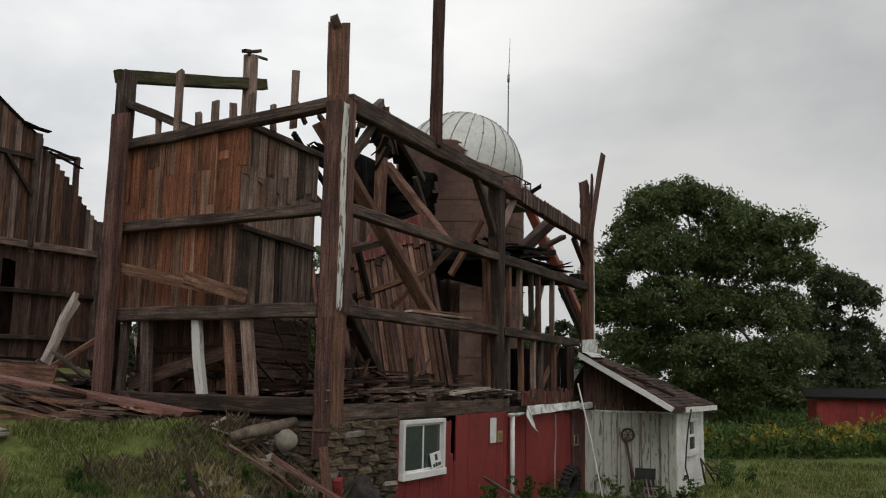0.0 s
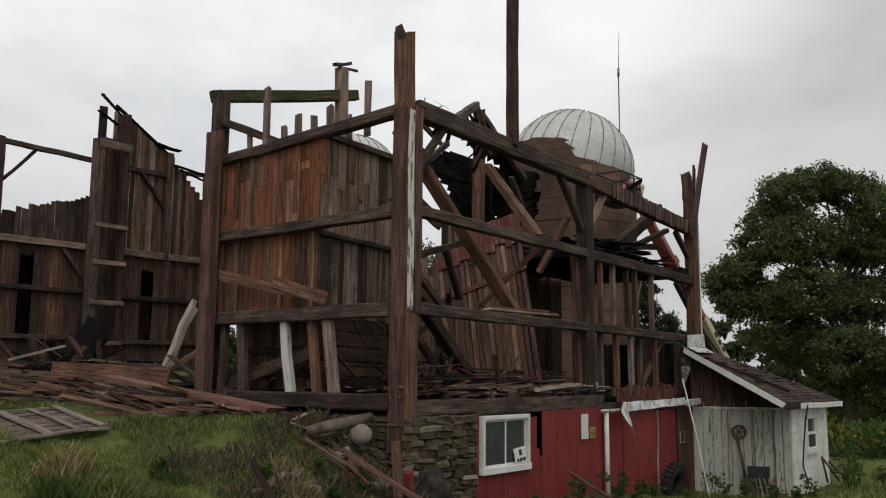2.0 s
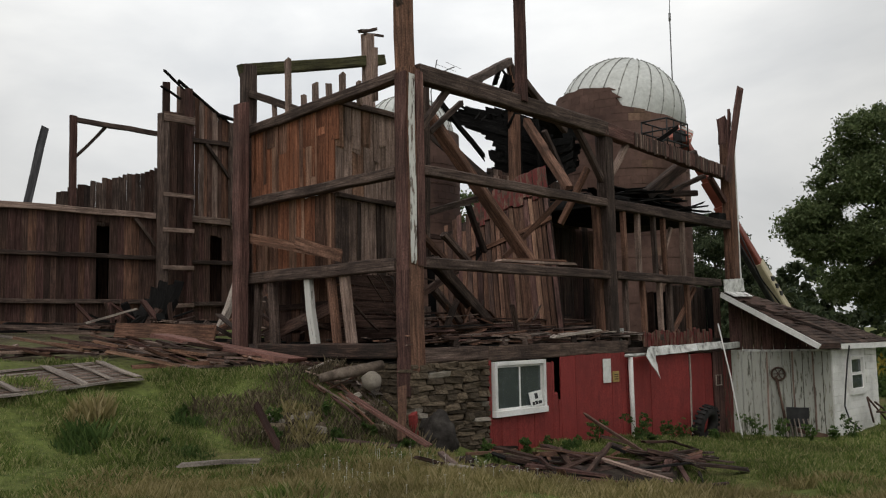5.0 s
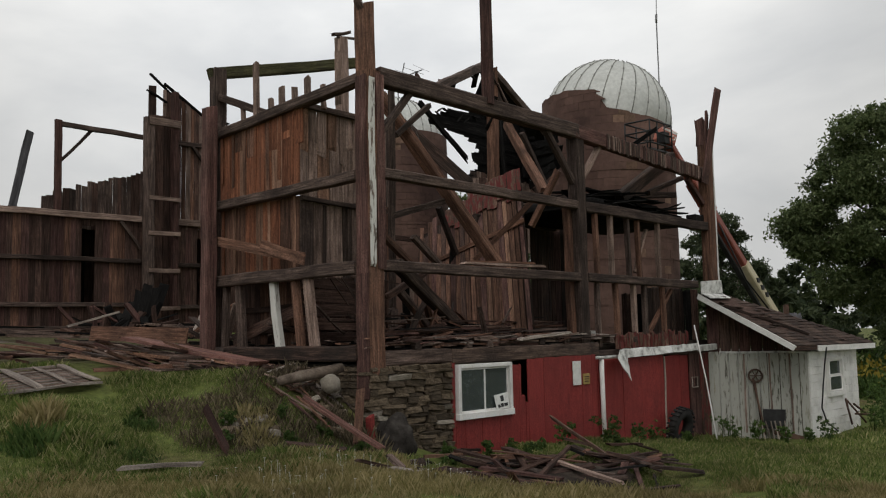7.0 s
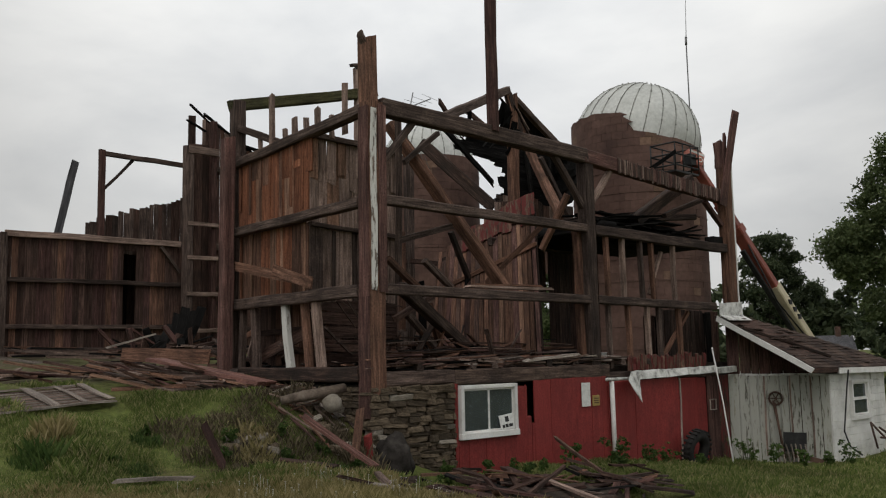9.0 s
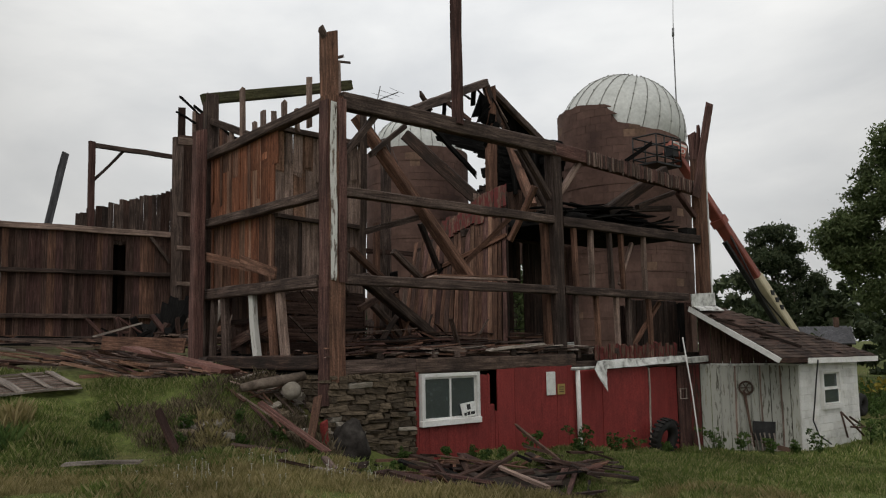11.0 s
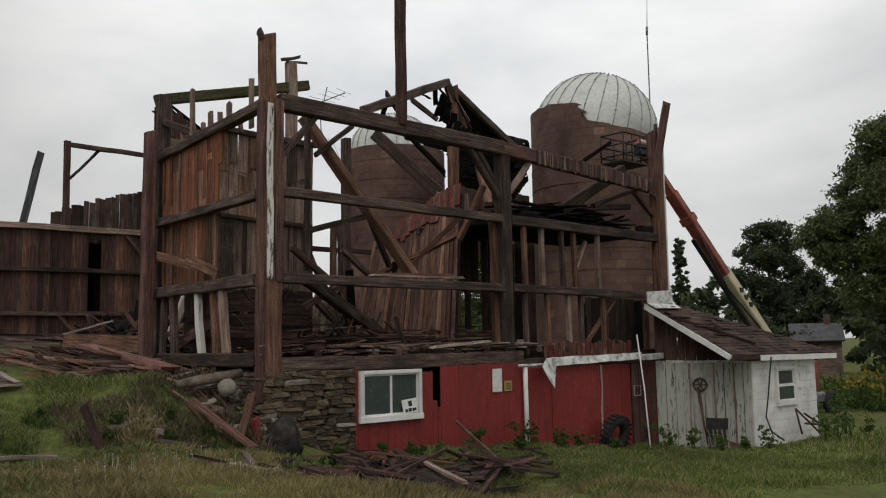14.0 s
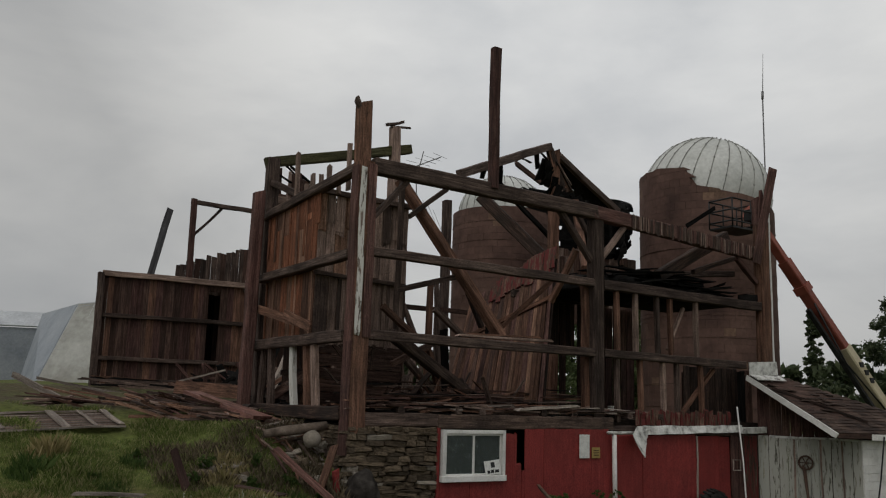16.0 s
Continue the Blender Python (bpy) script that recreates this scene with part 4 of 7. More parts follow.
# added dark sheet that stands for the shade in the siding gap
tagged(box("wall_dark_behind", 3.9, 4.4, 0.5, 0.56, -1.5, 0.9, MORTAR_SHADE), "dark sheet added as the shade behind the broken siding", "wall", kind="structure")
timber("bottom_skirt", (2.1, 0.06, -0.85), (2.1, 0.05, 0.8), 0.06, 0.05, REDBOARD, redwall)

# short vertical red boards above the flashing
for i in range(20):
    x = 7.85 + i * 0.175
    timber("stub_board", (x, 0.05, 0.98), (x + rng.uniform(-0.01, 0.01), 0.04, 1.34 + rng.uniform(-0.05, 0.05)), 0.15, 0.03, REDWORN, redwall, chamfer=0, seg=2, end1=0.05)

# downpipe and gutter remnants
tagged(tube("downpipe", [(6.95, -0.1, -1.4), (6.94, -0.1, -0.2), (6.93, -0.1, 0.76)], 0.055, WHITEPAINT), "white downpipe on the red wall", "pipe")
gut = thing("torn_flashing", (9.5, -0.15, 0.85), "torn white metal flashing hanging over the red wall", "flashing")


def ribbon(name, rows, mat, parent, thick=0.012):
    """A crumpled sheet from pairs of edge points."""
    verts, faces = [], []
    for a, b in rows:
        for k in range(5):
            q = Vector(a).lerp(Vector(b), k / 4)
            verts.append(q + Vector((0, noise.noise(q * 3.1) * 0.06, noise.noise(q * 2.3) * 0.03)))
    for i in range(len(rows) - 1):
        for k in range(4):
            faces.append((i * 5 + k, i * 5 + k + 1, (i + 1) * 5 + k + 1, (i + 1) * 5 + k))
    ob = new(name, mesh_from(name, verts, faces, mat))
    sol = ob.modifiers.new("thickness", "SOLIDIFY")
    sol.thickness = thick
    return adopt(ob, parent)


ribbon("strip", [((7.95 + i * 0.26, -0.12 + 0.02 * (i % 2), 0.76 + 0.012 * i * 0.5), (7.95 + i * 0.26, -0.04, 0.97 + 0.01 * i * 0.4)) for i in range(15)], FLASH, gut)
ribbon("torn_end", [((8.1, -0.1, 0.98), (8.0, -0.14, 0.7)), ((7.6, -0.16, 0.96), (7.9, -0.2, 0.66)), ((7.38, -0.25, 0.78), (7.8, -0.28, 0.56)), ((7.38, -0.4, 0.55), (7.68, -0.36, 0.42)), ((7.3, -0.55, 0.42), (7.5, -0.5, 0.24))], FLASH, gut)
tube("gutter", [(6.7, -0.12, 0.8), (7.6, -0.12, 0.8)], 0.04, FLASH, gut)
timber("bracket", (11.5, -0.14, 0.9), (12.5, -0.1, 0.92), 0.1, 0.16, FLASH, gut)

# notices on the wall
tagged(box("notice_board", 5.92, 6.22, -0.03, -0.005, 0.22, 0.75, PAPER), "blank faded white notice on the red wall", "sign")
ochre = tagged(box("ochre_sign", 6.3, 6.55, -0.028, -0.005, 0.22, 0.46, OCHRE), "small ochre sign with faint dark lines", "sign")
for z in (0.28, 0.33, 0.38):
    box("text_bar", 6.34, 6.5, -0.034, -0.03, z, z + 0.02, RUST, ochre, bevel=0)
square = thing("outlet_frame", (11.35, -0.05, 0.0), "small pale square frame on the red wall", "frame")
for a, b in (((11.22, -0.04, -0.12), (11.22, -0.04, 0.14)), ((11.5, -0.04, -0.12), (11.5, -0.04, 0.14)), ((11.2, -0.04, -0.12), (11.52, -0.04, -0.12)), ((11.2, -0.04, 0.14), (11.52, -0.04, 0.14))):
    timber("bar", a, b, 0.03, 0.02, PALE, square, chamfer=0, rough=0.002, seg=2)


# ---------------------------------------------------------------- windows
def window(name, x0, x1, z0, z1, y, sashes, label, vertical=True, frame_w=0.075):
    w = thing(name, ((x0 + x1) / 2, y, z0), label, "window", kind="structure")
    for nm, b in (("frame_side", (x0, x0 + frame_w, z0, z1)), ("frame_side", (x1 - frame_w, x1, z0, z1)), ("frame_head", (x0 + frame_w, x1 - frame_w, z1 - frame_w, z1)), ("sill", (x0 - 0.02, x1 + 0.02, z0 - 0.06, z0 + frame_w * 0.8))):
        box(nm, b[0], b[1], y - 0.07 - (0.02 if nm == "sill" else 0), y + 0.06, b[2], b[3], WHITEPAINT, w)
    for i in range(sashes):
        if vertical:
            a = x0 + frame_w + (x1 - x0 - 2 * frame_w) * i / sashes
            b = x0 + frame_w + (x1 - x0 - 2 * frame_w) * (i + 1) / sashes
            c, d = z0 + frame_w * 0.8, z1 - frame_w
        else:
            a, b = x0 + frame_w, x1 - frame_w
            c = z0 + frame_w + (z1 - z0 - 2 * frame_w) * i / sashes
            d = z0 + frame_w + (z1 - z0 - 2 * frame_w) * (i + 1) / sashes
        yy = y - 0.02 + 0.03 * i
        s = 0.04
        for nm, q in (("sash_rail", (a, b, c, c + s)), ("sash_rail", (a, b, d - s, d)), ("sash_stile", (a, a + s, c + s, d - s)), ("sash_stile", (b - s, b, c + s, d - s))):
            box(nm, q[0], q[1], yy - 0.015, yy + 0.015, q[2], q[3], WHITEPAINT, w, bevel=0.004)
        g = box("pane", a + s, b - s, yy - 0.003, yy + 0.003, c + s, d - s, GLASS, w, bevel=0)
        g.visible_shadow = False
    return w


window("window_1", 2.16, 3.77, -0.17, 0.82, 0.0, 2, "white framed two-light window with dark panes, reflection mottled into their colour")
pic = tagged(box("window_sign", -0.2, 0.2, -0.008, 0.008, 0.0, 0.3, PAPER), "small white sign leaning against the window pane", "sign")
pic.matrix_basis = pose(3.46, -0.06, -0.1, -9, -6, 0)
for a, b, c, d in ((-0.15, -0.08, 0.04, 0.1), (-0.06, 0.02, 0.04, 0.11), (0.04, 0.15, 0.04, 0.1), (-0.04, 0.06, 0.15, 0.26)):
    bar = box("mark", a, b, -0.012, -0.009, c, d, BLACK, None, bevel=0)
    bar.matrix_basis = pic.matrix_basis
    adopt(bar, pic)

# ---------------------------------------------------------------- white shed
shed = thing("milk_shed", (14.5, -1.0, -1.4), "small white shed with a mossy shingled roof against the barn", "shed")
boards(shed, (12.42, 0.1), (13.5, -2.2), -1.7, 0.74, [SHEDBOARD], 0.26, 0.035, jag=0.01)
boards(shed, (12.5, 0.15), (13.52, -2.05), 0.7, 2.2, [BEAM_RED, DARK, BEAM_RED], 0.26, 0.03, top=lambda f: 2.3 - 1.5 * f, jag=0.0)
for a, f0 in ((0.36, 0), (0.62, 0), (0.82, 0)):
    p = Vector((12.42, 0.1, 0)).lerp(Vector((13.5, -2.2, 0)), a) + Vector((-0.03, -0.02, 0))
    timber("batten", (p.x, p.y, -1.4), (p.x, p.y, 0.7), 0.04, 0.03, GREY, shed, side=(0.43, -0.9, 0), chamfer=0)
timber("door_rail", (12.55, -0.18, 0.75), (13.45, -2.15, 0.75), 0.06, 0.05, FLASH, shed)
# end wall of painted blocks, with the window left open
endwall = part("end_wall", bmesh.new(), WHITEBLOCK, shed)
bm = bmesh.new()
for x0, x1, z0, z1 in ((13.5, 14.7, -1.8, 0.75), (15.8, 17.02, -1.8, 0.75), (14.7, 15.8, -1.8, -0.46), (14.7, 15.8, 0.54, 0.75)):
    box_bm(bm, x0, x1, -2.2, -2.05, z0, z1)
bm.to_mesh(endwall.data)
bm.free()
for r in range(12):
    z0 = -1.72 + r * 0.205
    x = 13.5 - (0.2 if r % 2 else 0)
    while x < 17.0:
        a, b = max(x, 13.49), min(x + 0.4, 17.03)
        if b - a > 0.05 and not (b > 14.7 and a < 15.8 and z0 + 0.2 > -0.47 and z0 < 0.55):
            ob = box("block", a + 0.003, b - 0.003, -2.23 + rng.uniform(-0.004, 0.004), -2.19, z0 + 0.003, z0 + 0.202, WHITEBLOCK, endwall, bevel=0.008)
        x += 0.4
timber("back_wall", (17.0, -0.1, -0.5), (17.0, 2.4, -0.5), 0.12, 2.5, WHITEBLOCK, shed, chamfer=0)
timber("side_wall", (17.0, -2.2, -0.5), (17.0, 0.0, -0.5), 0.12, 2.5, WHITEBLOCK, shed, chamfer=0)
# roof planes with shingle courses
RV = [Vector((12.1, 0.2, 2.36)), Vector((13.35, 0.2, 2.42)), Vector((17.88, -2.45, 0.9)), Vector((12.08, -2.45, 0.92)), Vector((17.88, 2.7, 0.9))]
bm = bmesh.new()
vs = [bm.verts.new(v) for v in RV]
bm.faces.new((vs[3], vs[2], vs[1], vs[0]))
bm.faces.new((vs[2], vs[4], vs[1]))
r = bmesh.ops.extrude_face_region(bm, geom=list(bm.faces))
for v in [g for g in r["geom"] if isinstance(g, bmesh.types.BMVert)]:
    v.co.z -= 0.07
roofdeck = part("roof_deck", bm, DARK, shed)
bm = bmesh.new()
up = (RV[0] - RV[3]).normalized()
nrm = Vector((1, 0, 0)).cross(up).normalized()
for c in range(19):
    f = c / 19
    left, right = RV[3].lerp(RV[0], f), RV[2].lerp(RV[1], f)
    x = left.x - 0.02
    while x < right.x - 0.05:
        w = rng.uniform(0.22, 0.34)
        w = min(w, right.x - x)
        hgt = 0.19
        lift = rng.uniform(0.012, 0.03)
        if rng.random() < 0.03:
            lift += 0.03
        p = Vector((x, left.y, left.z + (right.z - left.z) * (x - left.x) / max(0.1, right.x - left.x)))
        q = [p + nrm * lift, p + Vector((w - 0.008, 0, 0)) + nrm * (lift + rng.uniform(-0.006, 0.006)), p + Vector((w - 0.008, 0, 0)) + up * hgt + nrm * 0.006, p + up * hgt + nrm * 0.006]
        lo = [q[0] - nrm * (lift - 0.002), q[1] - nrm * (lift - 0.002)]
        b = [bm.verts.new(v) for v in q + lo]
        bm.faces.new((b[0], b[1], b[2], b[3]))
        bm.faces.new((b[4], b[5], b[1], b[0]))
        x += w
SHING = mottled("island_shingle", (0.026, 0.016, 0.0125), (0.054, 0.034, 0.026), (0.092, 0.062, 0.047), 1.6, 0.95, 0.8, 0.02, fine=20, spread=0.4, island=True)
tagged(part("shingles", bm, SHING, shed), kind="stuff")
timber("rake_board", (12.08, 0.15, 2.3), (12.06, -2.47, 0.86), 0.03, 0.14, WHITEPAINT, shed, side=(1, 0, 0), chamfer=0)
timber("fascia", (13.55, -2.47, 0.83), (17.9, -2.47, 0.81), 0.03, 0.15, WHITEPAINT, shed, side=(0, 1, 0), chamfer=0, rough=0.004)
timber("fascia", (12.1, -2.45, 0.84), (13.5, -2.46, 0.83), 0.03, 0.06, DARK, shed, side=(0, 1, 0), chamfer=0, rough=0.004)
timber("flashing", (12.05, 0.0, 2.52), (13.2, -0.02, 2.58), 0.03, 0.36, FLASH, shed, side=(0, 1, 0), chamfer=0)
timber("flashing", (12.05, -0.1, 2.3), (13.3, -0.1, 2.33), 0.3, 0.02, FLASH, shed, side=(0, -0.876, -0.48), chamfer=0)
window("window_2", 14.7, 15.8, -0.46, 0.55, -2.22, 2, "small white sash window in the shed wall", vertical=False, frame_w=0.075)
tagged(box("wall_shed_inner", 13.7, 16.8, -1.0, -0.9, -1.6, 0.8, DARK), "dark wall inside the shed", "wall", kind="structure")
# roof litter
for i in range(14):
    f, g = rng.uniform(0.35, 0.95), rng.uniform(0.05, 0.5)
    p = RV[3].lerp(RV[0], f).lerp(RV[2].lerp(RV[1], f), g) + Vector((0, 0, 0.05))
    tagged(timber("roof_litter_board", p, p + Vector((rng.uniform(0.2, 0.7), rng.uniform(-0.15, 0.1), -0.02)), 0.12, 0.025, SHINGLE, chamfer=0), "loose broken shingle board on the shed roof", "board", "loose boards on the roof")
edge = [RV[3].lerp(RV[0], f).lerp(RV[2].lerp(RV[1], f), g) + Vector((0, 0, 0.06)) for f, g in ((0.72, 0.06), (0.16, 0.4))]
tagged(timber("roof_pole", edge[0], edge[1], 0.09, 0.06, SILL), "dark weathered pole lying down the shed roof", "pole")
# cable down the end wall
tagged(tube("cable", [(14.0, -2.52, 0.85), (14.06, -2.42, 0.4), (14.02, -2.36, -0.2), (13.85, -2.36, -0.75), (14.0, -2.42, -1.15), (14.4, -2.55, -1.4)], 0.022, BLACK, sides=6), "dark cable hanging down the white wall", "cable")

# things against the shed and the red wall
tagged(tube("leaning_pole", [(11.35, -0.1, 1.5), (10.9, -0.6, 0.1), (10.34, -1.14, -1.5)], 0.021, WHITEPAINT, sides=6), "pale pole leaning against the red wall", "pole")


def torus_bm(bm, big, small, flat=1.0, n=28, k=10):
    rings = []
    for i in range(n):
        a = 2 * math.pi * i / n
        rings.append([bm.verts.new(((big + small * math.cos(q)) * math.cos(a), small * flat * math.sin(q), (big + small * math.cos(q)) * math.sin(a))) for q in [2 * math.pi * j / k for j in range(k)]])
    for i in range(n):
        for j in range(k):
            bm.faces.new((rings[i][j], rings[i][(j + 1) % k], rings[(i + 1) % n][(j + 1) % k], rings[(i + 1) % n][j]))


tyre = thing("old_tyre", (10.0, -0.32, -1.6), "worn black tyre leaning against the red wall", "tyre")
bm = bmesh.new()
torus_bm(bm, 0.36, 0.14, 0.9)
ring = part("tread", bm, TYRE, None, smooth=True)
ring.matrix_basis = pose(10.0, -0.32, -1.04, 12, 0, 0)
adopt(ring, tyre)
for k in range(24):
    a = 2 * math.pi * k / 24
    lug = box("lug", -0.03, 0.03, -0.12, 0.12, 0.48, 0.515, TYRE, bevel=0)
    lug.matrix_basis = pose(10.0, -0.32, -1.04, 12, 0, 0) @ Matrix.Rotation(a, 4, "Y")
    adopt(lug, tyre)

tools = thing("rusty_implement", (12.75, -1.1, -1.5), "rusty farm implement and grate leaning on the white doors", "farm tool")
tube("handle", [(12.55, -1.35, -1.4), (12.85, -0.95, 0.05)], 0.03, RUST, tools)
tube("handle", [(12.75, -1.2, -1.4), (12.88, -0.98, 0.0)], 0.025, RUST, tools)
for i in range(7):
    timber("tine", (12.45 + 0.06 * i, -1.25 - 0.1 * i, -1.5), (12.5 + 0.06 * i, -1.15 - 0.1 * i, -1.05), 0.03, 0.03, PALE, tools, seg=2)
timber("plate", (12.72, -1.25, -1.0), (12.95, -1.75, -1.0), 0.05, 0.5, BLACK, tools, chamfer=0)
timber("blade", (12.8, -1.5, -1.35), (13.2, -2.1, -1.5), 0.06, 0.12, RUST, tools)
bm = bmesh.new()
torus_bm(bm, 0.17, 0.025, 1.0, 20, 6)
for a in (0, 60, 120):
    tube_bm(bm, [(0.17 * math.cos(radians(a)), 0, 0.17 * math.sin(radians(a))), (-0.17 * math.cos(radians(a)), 0, -0.17 * math.sin(radians(a)))], 0.014, 6)
wheel = part("hand_wheel", bm, RUST, None)
wheel.matrix_basis = pose(12.86, -1.02, 0.12, 0, 0, -65)
tagged(wheel, "rusty hand wheel on the white door", "wheel")
scrap = thing("scrap_frame", (15.9, -2.7, -1.3), "dark scrap metal frame in weeds by the white wall", "scrap metal")
for a, b in (((15.2, -2.5, -0.6), (16.1, -2.7, -1.3)), ((15.2, -2.5, -0.6), (15.3, -2.6, -1.3)), ((15.5, -2.6, -0.75), (16.6, -2.8, -1.3)), ((15.3, -2.7, -1.0), (16.3, -2.9, -1.1))):
    tube("bar", [a, b], 0.03, RUST, scrap, sides=6)

# ---------------------------------------------------------------- silos
def pale(a, z):
    """Share of paler blocks in the silo wall, most where the rim broke away."""
    return 0.75 if 214 < a < 232 and z > 8.9 else 0.02


def silo(name, cx, cy, r, z0, top_of, label, rows_h=0.3, cols=34):
    """Stave silo: curved blocks in courses, steel hoops; top_of gives the wall's height by angle in degrees."""
    s = thing(name, (cx, cy, z0), label, "silo")
    bm = bmesh.new()
    tops = [top_of(360 * j / 96) for j in range(96)]
    base = [bm.verts.new((cx + (r - 0.05) * math.cos(2 * math.pi * j / 96), cy + (r - 0.05) * math.sin(2 * math.pi * j / 96), z0)) for j in range(96)]
    high = [bm.verts.new((cx + (r - 0.05) * math.cos(2 * math.pi * j / 96), cy + (r - 0.05) * math.sin(2 * math.pi * j / 96), tops[j] - 0.03)) for j in range(96)]
    for j in range(96):
        bm.faces.new((base[j], base[(j + 1) % 96], high[(j + 1) % 96], high[j]))
    core = part("core", bm, STAVE, s)
    core.modifiers.new("thickness", "SOLIDIFY").thickness = 0.12
    bm, tan = bmesh.new(), bmesh.new()
    row, z = 0, z0
    while z < max(tops):
        for j in range(cols):
            a0 = 2 * math.pi * (j + 0.5 * (row % 2)) / cols
            a1 = a0 + 2 * math.pi / cols
            top = top_of(math.degrees((a0 + a1) / 2) % 360)
            if z + 0.1 > top:
                continue
            crest = [max(z + 0.02, min(z + rows_h, top_of(math.degrees(a) % 360)) - 0.003) for a in (a0, (a0 + a1) / 2, a1)]
            rr = r + rng.uniform(-0.006, 0.006)
            e = 0.006 / r / 2
            q = []
            to = tan if rng.random() < pale(math.degrees(a0) % 360, z) else bm
            for a, zt in zip((a0 + e, (a0 + a1) / 2, a1 - e), crest):
                for zz in (z + 0.003, zt):
                    q.append(to.verts.new((cx + rr * math.cos(a), cy + rr * math.sin(a), zz)))
            to.faces.new((q[0], q[2], q[3], q[1]))
            to.faces.new((q[2], q[4], q[5], q[3]))
            inner = [to.verts.new((cx + (rr - 0.05) * math.cos(a), cy + (rr - 0.05) * math.sin(a), zz)) for a, zz in ((a0 + e, z + 0.005), (a1 - e, z + 0.005), (a0 + e, crest[0]), (a1 - e, crest[2]))]
            to.faces.new((inner[0], inner[1], q[4], q[2], q[0]))
            to.faces.new((q[1], q[3], q[5], inner[3], inner[2]))
            to.faces.new((inner[0], q[0], q[1], inner[2]))
            to.faces.new((q[4], inner[1], inner[3], q[5]))
        z += rows_h
        row += 1
    tagged(part("stave_wall", bm, STAVE, s), kind="stuff")
    if len(tan.faces):
        tagged(part("pale_course", tan, TANBLOCK, s, "paler tan blocks near the broken rim"), kind="stuff")
    k = 0
    z = z0 + 0.6
    while z < min(tops) - 0.3:
        bm = bmesh.new()
        tube_bm(bm, [(cx + (r + 0.012) * math.cos(2 * math.pi * j / 64), cy + (r + 0.012) * math.sin(2 * math.pi * j / 64), z) for j in range(65)], 0.009, 4)
        part("hoop", bm, RUST, s)
        z += 0.84
    return s


RIB = mottled("weathered_rib", (0.2, 0.2, 0.18), (0.28, 0.28, 0.26), (0.36, 0.36, 0.33), 2, 0.6, 0.2, 0.005, metal=0.2)


def dome(parent, centre, r, height, tilt_dir, tilt, gores=26):
    """Ribbed sheet-metal dome, leaning by tilt towards tilt_dir."""
    axis = Vector((-tilt_dir[1], tilt_dir[0], 0)).normalized()
    m = Matrix.Translation(centre) @ Matrix.Rotation(radians(tilt), 4, axis)
    bm = bmesh.new()
    rings = []
    for i in range(13):
        e = radians(-6 + 96 * i / 12)
        rr = r * math.cos(e)
        rings.append([bm.verts.new(m @ Vector((rr * math.cos(2 * math.pi * j / (gores * 3)), rr * math.sin(2 * math.pi * j / (gores * 3)), height * math.sin(e)))) for j in range(gores * 3)] if i < 12 else [bm.verts.new(m @ Vector((0, 0, height)))])
    for i in range(11):
        for j in range(gores * 3):
            q = (j + 1) % (gores * 3)
            bm.faces.new((rings[i][j], rings[i][q], rings[i + 1][q], rings[i + 1][j]))
    for j in range(gores * 3):
        bm.faces.new((rings[11][j], rings[11][(j + 1) % (gores * 3)], rings[12][0]))
    sheet = part("dome_sheet", bm, DOME, parent, "weathered pale sheet metal dome", smooth=True)
    for j in range(gores):
        a = 2 * math.pi * j / gores
        pts = [m @ Vector((1.008 * r * math.cos(radians(e)) * math.cos(a), 1.008 * r * math.cos(radians(e)) * math.sin(a), 1.008 * height * math.sin(radians(e)))) for e in range(-6, 87, 8)]
        tube("dome_rib", pts, 0.016, RIB, sheet, sides=4)
        for k in range(2, len(pts) - 1, 2):
            b = pts[k]
            box("bolt_clip", b.x - 0.02, b.x + 0.02, b.y - 0.02, b.y + 0.02, b.z - 0.035, b.z + 0.035, RIB, sheet, bevel=0)
    cap = m @ Vector((0, 0, height))
    tube("finial", [cap - Vector((0, 0, 0.05)), cap + Vector((0, 0, 0.08))], [0.28, 0.06], STEEL, parent, sides=10)


def big_top(a):
    if 95 <= a <= 186:
        return 10.66 + 0.03 * math.sin(a * 0.4)
    if 186 < a <= 216:
        return 10.58 + 0.03 * math.sin(a) - 0.82 * smooth01(201, 216, a)
    if 216 < a <= 300:
        return 9.76 - (a - 216) * 0.008
    return 9.1 if a > 300 or a < 60 else 9.1 + (a - 60) * 0.041


s1 = silo("large_silo", 19.78, 7.84, 2.6, -1.6, big_top, "brown stave silo with a leaning pale metal dome and broken rim", 0.3, 38)
dome(s1, (19.8, 7.83, 9.85), 2.52, 2.44, (0.745, -0.667), 15)
s2 = silo("small_silo", 16.1, 16.5, 2.3, -0.5, lambda a: 10.0, "brown stave silo with a pale metal dome behind the frame")
dome(s2, (16.1, 16.5, 10.0), 2.05, 1.85, (1, 0), 0)
mast = thing("antenna_mast", (22.3, 6.85, -1.6), "thin steel antenna mast behind the silo", "antenna")
tube("mast", [(22.3, 6.85, -1.6), (22.32, 6.84, 14.4)], 0.03, STEEL, mast, sides=6)
tube("whip", [(22.32, 6.84, 14.4), (22.43, 6.83, 16.4)], [0.02, 0.01], STEEL, mast, sides=5)
tube("clamp", [(22.31, 6.84, 14.35), (22.33, 6.84, 14.7)], 0.055, STEEL, mast, sides=6)
